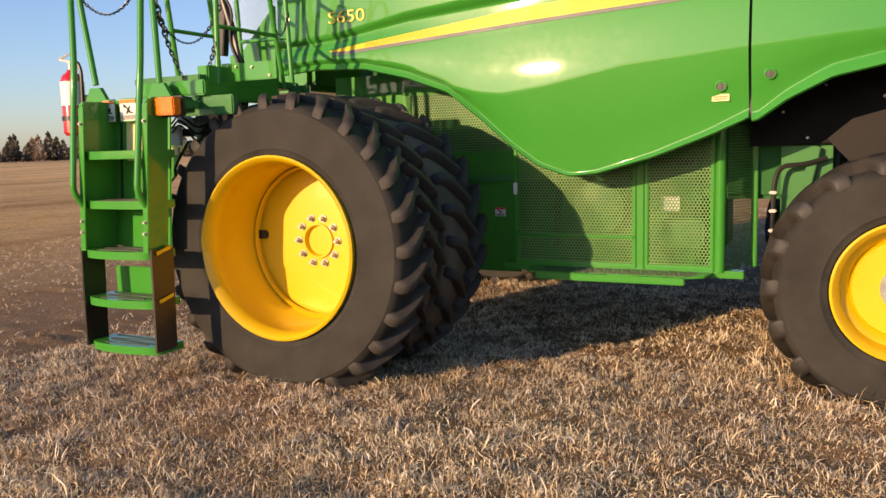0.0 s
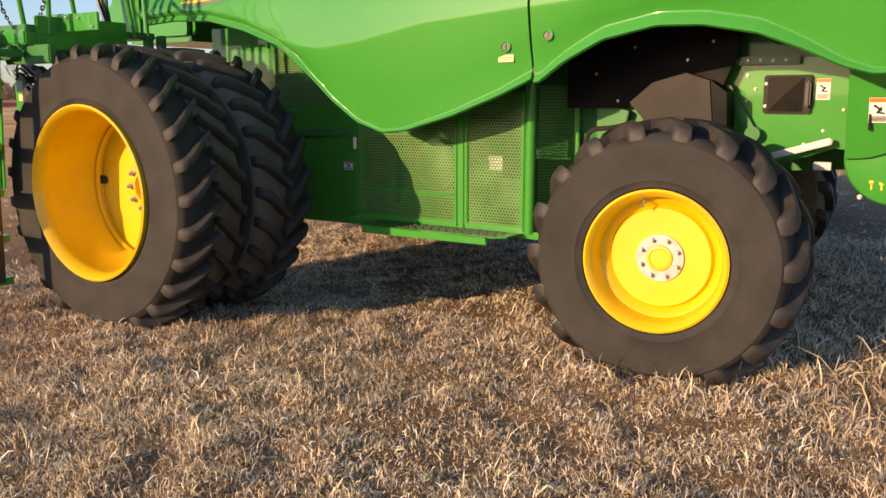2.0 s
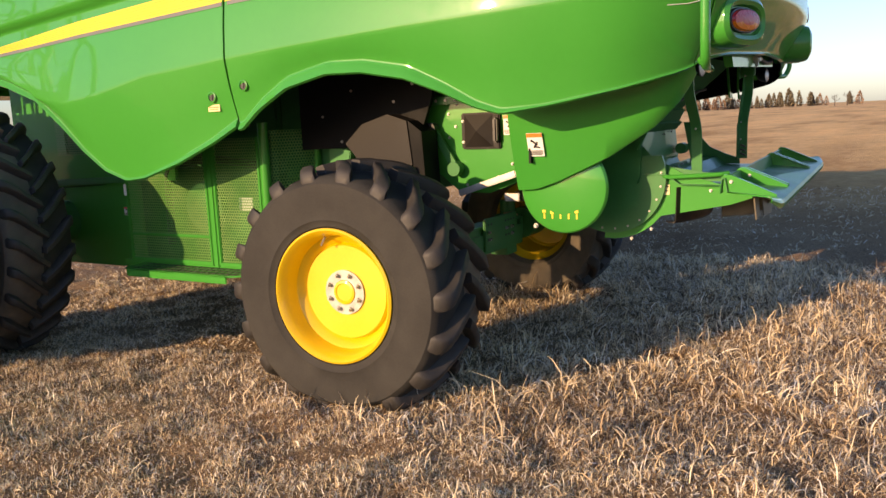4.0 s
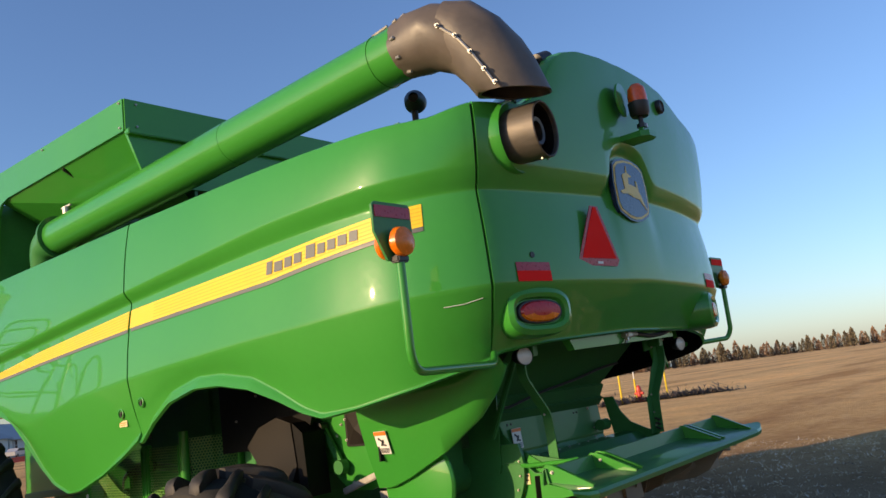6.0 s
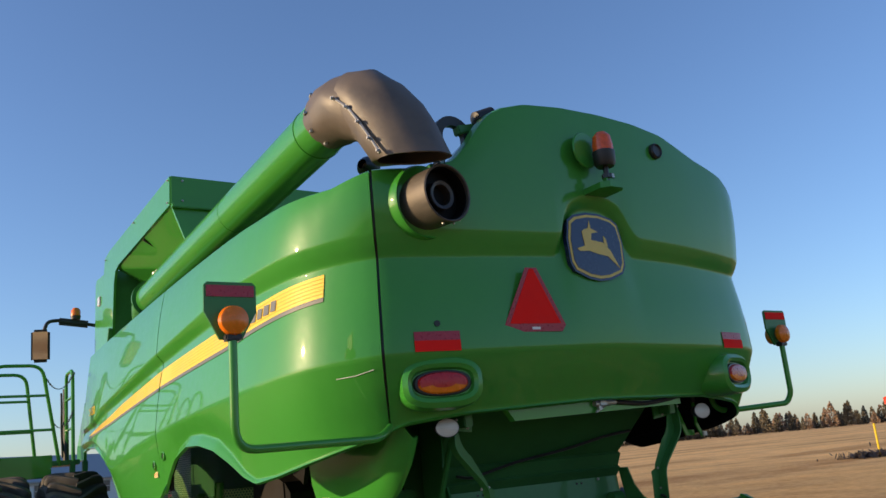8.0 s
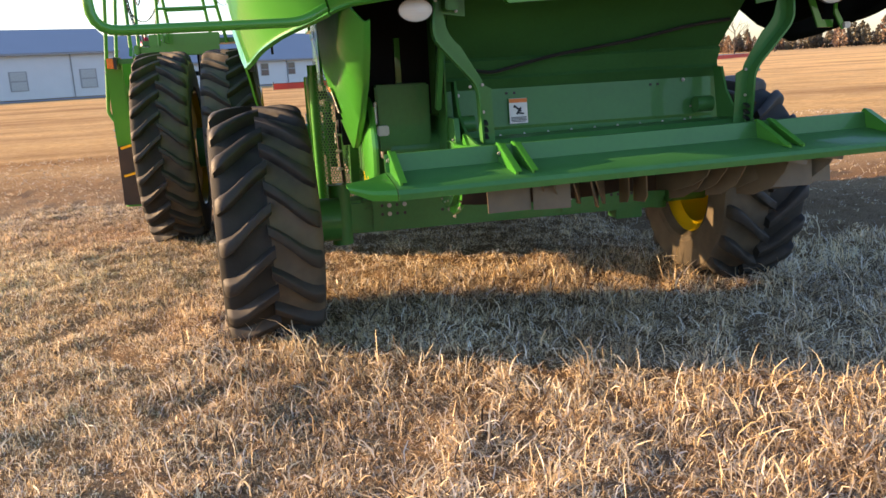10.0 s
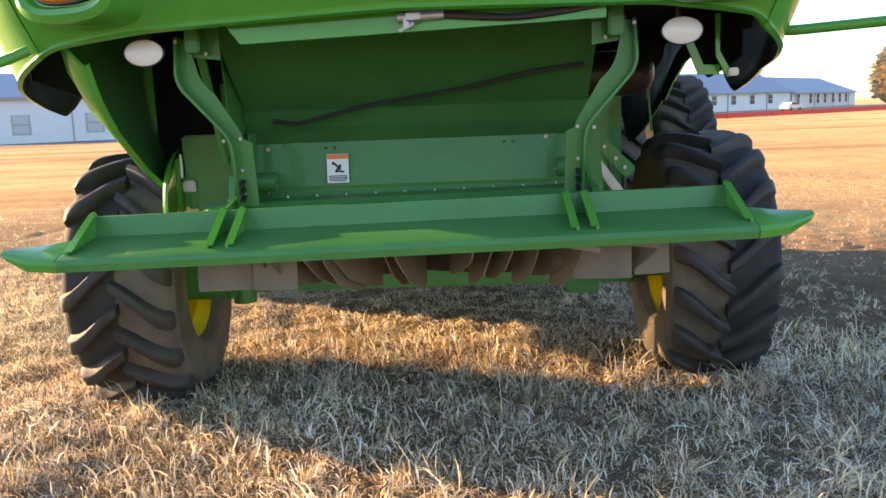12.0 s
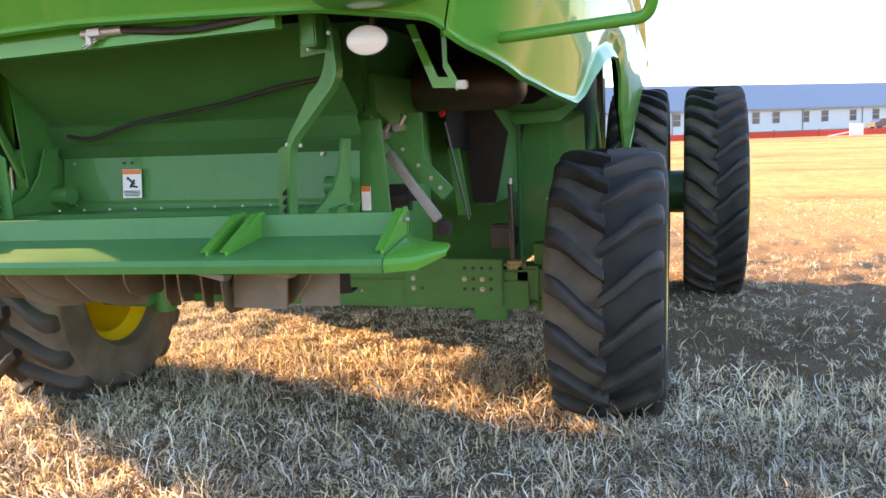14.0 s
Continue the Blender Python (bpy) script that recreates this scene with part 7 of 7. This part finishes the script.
KINDS = [conifer("dark green cedar tree in a winter windbreak", 7.0, 2.0, CEDAR, 420, 1), conifer("dark cedar tree in a winter windbreak", 8.4, 2.1, CEDAR, 460, 2),
         conifer("brownish cedar tree in a winter windbreak", 6.2, 2.4, CEDAR_BROWN, 420, 3), conifer("rust-brown tree in a winter windbreak", 7.4, 2.6, CEDAR_BROWN, 420, 4)]
rnd = random.Random(11)
first = set()
n_trees = 285
for i in range(n_trees):
    az = radians(-60.5 + 56.5 * i / (n_trees - 1) + rnd.uniform(-0.15, 0.15))
    dist = 300 + rnd.choice((0, 14, 26)) + 170 * (i / n_trees) ** 1.4 + rnd.uniform(-9, 9)
    if 0.93 < i / n_trees and rnd.random() < 0.45:
        continue
    k = rnd.choice((0, 0, 1, 1, 2, 3)) if i % 17 > 4 else rnd.choice((2, 3, 0))
    sc = rnd.uniform(0.62, 1.15)
    m = pose(6 + dist * math.sin(az), -3 + dist * math.cos(az), -0.1, 0, 0, rnd.uniform(0, 360))
    if k not in first:
        first.add(k)
        KINDS[k].matrix_basis = m
        tagged(KINDS[k], group="windbreak trees")
    else:
        o = copy_thing(KINDS[k], m)
        o.scale = (sc, sc, sc * rnd.uniform(0.85, 1.15))
        tagged(o, group="windbreak trees")


def thicket(n, seed):
    """Brown undergrowth that fills the windbreak between its trunks."""
    def spread(g):
        t = g.random()
        az = radians(-60.5 + 54.5 * t)
        dist = 306 + 170 * t ** 1.4 + g.uniform(-12, 12)
        tall = 2.2 + 1.5 * math.sin(t * 61) * math.sin(t * 23 + 1) + 1.2 * math.sin(t * 190)
        return 6 + dist * math.sin(az), -3 + dist * math.cos(az), -0.1 + max(0.6, tall) * g.random() ** 0.8
    tagged(part("thicket", clump_mesh(n, spread, 1.5, random.Random(seed), 1.0), CEDAR_BROWN), "brown winter undergrowth of the windbreak", "undergrowth", kind="stuff")


thicket(9000, 21)
pine = conifer("broad yellow-brown winter tree beyond the field", 13.5, 5.6, PINE, 2600, 8, dome=True)
pine.matrix_basis = pose(6 - 215 * math.sin(radians(62.6)), -3 + 215 * math.cos(radians(62.6)), -0.1)


def bare_tree(x, y, h, seed):
    rnd = random.Random(seed)
    t = empty("bare_tree", "leafless tree with fine twigs on the horizon", "tree", at=(x, y, -0.1))
    part("trunk", add_tube(bmesh.new(), [(0, 0, 0), (0.1, 0, h * 0.3), (0.1, 0.1, h * 0.6)], [0.22, 0.17, 0.08], 7), BARK, t)
    bm = bmesh.new()

    def grow(p, d, l, r, n):
        q = p + d * l
        add_tube(bm, [p, p.lerp(q, 0.5) + Vector((rnd.uniform(-1, 1), rnd.uniform(-1, 1), 0)) * l * 0.06, q], [r, r * 0.8, r * 0.55], 4, False)
        if n:
            for _ in range(3):
                grow(p.lerp(q, rnd.uniform(0.45, 1)), (d + Vector((rnd.uniform(-1, 1), rnd.uniform(-1, 1), rnd.uniform(-0.2, 0.7))) * 0.75).normalized(), l * 0.68, r * 0.55, n - 1)
    for k in range(5):
        a = k * 1.26 + rnd.random()
        grow(Vector((0.1, 0.05, h * (0.3 + 0.07 * k))), Vector((math.cos(a), math.sin(a), 0.9)).normalized(), h * 0.27, 0.09, 3)
    part("branches", bm, BARK, t)


for az, dist, h, sd in ((-61, 240, 10, 1), (-59.4, 255, 11, 2), (-4.9, 380, 6, 3), (-5.6, 390, 5, 4), (-57, 260, 9, 5)):
    bare_tree(6 + dist * math.sin(radians(az)), -3 + dist * math.cos(radians(az)), h, sd)


def low_scrub(x0, y0, x1, y1, n, h, label, seed):
    def spread(g):
        t = g.random()
        return x0 + (x1 - x0) * t + g.gauss(0, 0.5), y0 + (y1 - y0) * t + g.gauss(0, 0.5), -0.05 + abs(g.gauss(0, h * 0.4))
    tagged(part("scrub", clump_mesh(n, spread, h * 0.8, random.Random(seed), 1.2), BRUSH), label, "brush", kind="stuff")


low_scrub(-15.0, 33.5, -10.5, 39.0, 900, 0.4, "strip of dry brown brush round the hydrant", 5)


# ---------------------------------------------------------------- grass
def grass_material():
    m = bpy.data.materials.new("dry_grass_blades")
    m.use_nodes = True
    nd, ln = m.node_tree.nodes, m.node_tree.links
    p = nd["Principled BSDF"]
    p.inputs["Roughness"].default_value = 0.45
    p.inputs["Specular IOR Level"].default_value = 0.5
    g = nd.new("ShaderNodeNewGeometry")
    c = nd.new("ShaderNodeValToRGB")
    stops = [(0.0, (0.05, 0.036, 0.028)), (0.24, (0.24, 0.16, 0.095)), (0.36, (0.84, 0.64, 0.39)), (0.72, (0.97, 0.86, 0.62)), (1.0, (0.98, 0.97, 0.92))]
    while len(c.color_ramp.elements) < len(stops):
        c.color_ramp.elements.new(0.5)
    for e, (pos, col) in zip(c.color_ramp.elements, stops):
        e.position, e.color = pos, (*col, 1)
    ln.new(g.outputs["Random Per Island"], c.inputs[0])
    tc = nd.new("ShaderNodeTexCoord")
    n = nd.new("ShaderNodeTexNoise")
    n.inputs["Scale"].default_value, n.inputs["Detail"].default_value = 0.7, 4
    ln.new(tc.outputs["Object"], n.inputs[0])
    r = nd.new("ShaderNodeValToRGB")
    r.color_ramp.elements[0].position, r.color_ramp.elements[0].color = 0.35, (0.72, 0.66, 0.62, 1)
    r.color_ramp.elements[1].position, r.color_ramp.elements[1].color = 0.65, (1.1, 1.06, 1.0, 1)
    ln.new(n.outputs["Fac"], r.inputs[0])
    x = nd.new("ShaderNodeMix")
    x.data_type, x.blend_type = "RGBA", "MULTIPLY"
    x.inputs[0].default_value = 1.0
    ln.new(c.outputs[0], x.inputs[6])
    ln.new(r.outputs[0], x.inputs[7])
    ln.new(x.outputs[2], p.inputs["Base Color"])
    t = nd.new("ShaderNodeBsdfTranslucent")
    ln.new(x.outputs[2], t.inputs[0])
    mixer = nd.new("ShaderNodeMixShader")
    mixer.inputs[0].default_value = 0.27
    ln.new(p.outputs[0], mixer.inputs[1])
    ln.new(t.outputs[0], mixer.inputs[2])
    ln.new(mixer.outputs[0], nd["Material Output"].inputs[0])
    return m


def hummocks(x, y):
    return 0.5 + 0.5 * np.sin(x * 2.1 + 1.7 * np.sin(y * 1.3)) * np.sin(y * 2.4 + 1.3 * np.sin(x * 1.1))


def clumps(x, y):
    """Dense and worn patches of a hand's width or two."""
    return 0.5 + 0.25 * (np.sin(x * 9.1 + 2.1 * np.sin(y * 6.3)) + np.sin(y * 10.7 + 1.9 * np.sin(x * 5.2 + 1.0)))


def bare(x, y):
    """Sparse hand-sized spots where the thatch shows through."""
    a = np.sin(x * 4.3 + 2.6 * np.sin(y * 3.1 + 0.4)) * np.sin(y * 5.1 + 2.2 * np.sin(x * 2.7 + 2.0)) + 0.45 * np.sin(x * 13 + y * 7) * np.sin(y * 15 - x * 5)
    return np.clip((a - 0.95) * 3.0, 0, 1)


def grass_field(name, count, box_, rng, length, width, label, tuft=5, lie=1.0, short=False, spread=0.022):
    """Curled dry blades, most of them lying over, in loose tufts; each is a short strip that ends in a tip."""
    x0, x1, y0, y1 = box_
    nt = count // tuft
    tx, ty = rng.uniform(x0, x1, nt), rng.uniform(y0, y1, nt)
    keep = (clumps(tx, ty) > rng.uniform(-0.35, 0.6, nt)) & (bare(tx, ty) < rng.uniform(0.02, 1.15, nt))
    tx, ty = tx[keep], ty[keep]
    nt = len(tx)
    x = np.repeat(tx, tuft) + rng.normal(0, spread, nt * tuft)
    y = np.repeat(ty, tuft) + rng.normal(0, spread, nt * tuft)
    n = len(x)
    z = np.array([ground_height(float(a), float(b)) for a, b in zip(tx, ty)]).repeat(tuft) - 0.006
    k = 0.55 * hummocks(x, y) + 0.45 * clumps(x, y)
    z = z + rng.uniform(0, 0.022, n) * k
    l = length * rng.lognormal(0.0, 0.38, n) * (0.6 + 0.75 * k)
    yaw = np.repeat(rng.uniform(0, 2 * np.pi, nt), tuft) + rng.normal(0, 0.9, n)
    curl = rng.normal(0, 1.0, n)
    pitch = np.clip(rng.normal(0.95, 0.4, n), 0.05, 1.5) * lie
    droop = rng.uniform(0.7, 2.7, n)
    w = width * rng.uniform(0.6, 1.5, n)
    roll = rng.uniform(0, 2 * np.pi, n)
    p = np.stack([x, y, z], -1)
    rows = []
    cuts, widths = ((0.0, 0.5, 1.0), (0.85, 0.9, 0.0)) if short else ((0.0, 0.38, 0.74, 1.0), (0.8, 1.0, 0.7, 0.0))
    for i, (t, wd) in enumerate(zip(cuts, widths)):
        if i:
            m = (cuts[i - 1] + t) / 2
            el, az = pitch - droop * m, yaw + curl * m * 1.3
            d = np.stack([np.cos(el) * np.cos(az), np.cos(el) * np.sin(az), np.sin(el)], -1)
            p = p + d * (l * (t - cuts[i - 1]))[:, None]
        if wd:
            s = np.stack([np.cos(roll), np.sin(roll), 0.5 * np.sin(roll * 3)], -1) * (w * wd / 2)[:, None]
            rows += [p - s, p + s]
    c = len(rows) + 1                       # corners of a blade
    verts = np.stack(rows + [p], 1).reshape(-1, 3)
    base = (np.arange(n) * c)[:, None]
    faces = [[2 * q, 2 * q + 1, 2 * q + 3, 2 * q + 2] for q in range(c // 2 - 1)] + [[c - 3, c - 2, c - 1]]
    flat = [v for f in faces for v in f]
    loops = (base + np.array(flat)).ravel().astype(np.int32)
    at = np.cumsum([0] + [len(f) for f in faces[:-1]])
    starts = (np.arange(n)[:, None] * len(flat) + at).ravel().astype(np.int32)
    me = bpy.data.meshes.new(name)
    me.vertices.add(len(verts))
    me.vertices.foreach_set("co", verts.astype(np.float32).ravel())
    me.loops.add(len(loops))
    me.loops.foreach_set("vertex_index", loops)
    me.polygons.add(len(starts))
    me.polygons.foreach_set("loop_start", starts)
    me.update(calc_edges=True)
    me.validate()
    me.materials.append(BLADES)
    return tagged(new(name, me), label, "grass", kind="stuff")


BLADES = grass_material()
rng = np.random.default_rng(7)
grass_field("near_grass", 430000, (-2.3, 6.6, -4.9, -1.3), rng, 0.036, 0.0032, "short dry tan grass beside the harvester", 6, 1.2, short=True, spread=0.03)
grass_field("rear_grass", 180000, (3.2, 8.2, -1.3, 3.4), rng, 0.045, 0.0038, "short dry tan grass behind the harvester", 6, short=True, spread=0.03)
grass_field("tall_grass", 62000, (2.6, 8.2, -2.2, 3.4), rng, 0.095, 0.0056, "long curved dry blades behind the harvester", 9, 1.25, spread=0.03)
grass_field("tussock_grass", 42000, (-2.3, 8.2, -4.9, 3.4), rng, 0.062, 0.0046, "pale bunches of broader dry blades", 12, 1.2, spread=0.02)
grass_field("outer_grass", 90000, (-10, 11, -8, 12), rng, 0.055, 0.006, "short dry tan grass of the field", short=True)
grass_field("under_grass", 60000, (-1.5, 3.3, -1.3, 1.6), rng, 0.045, 0.005, "short dry grass under the harvester", 6, short=True, spread=0.03)
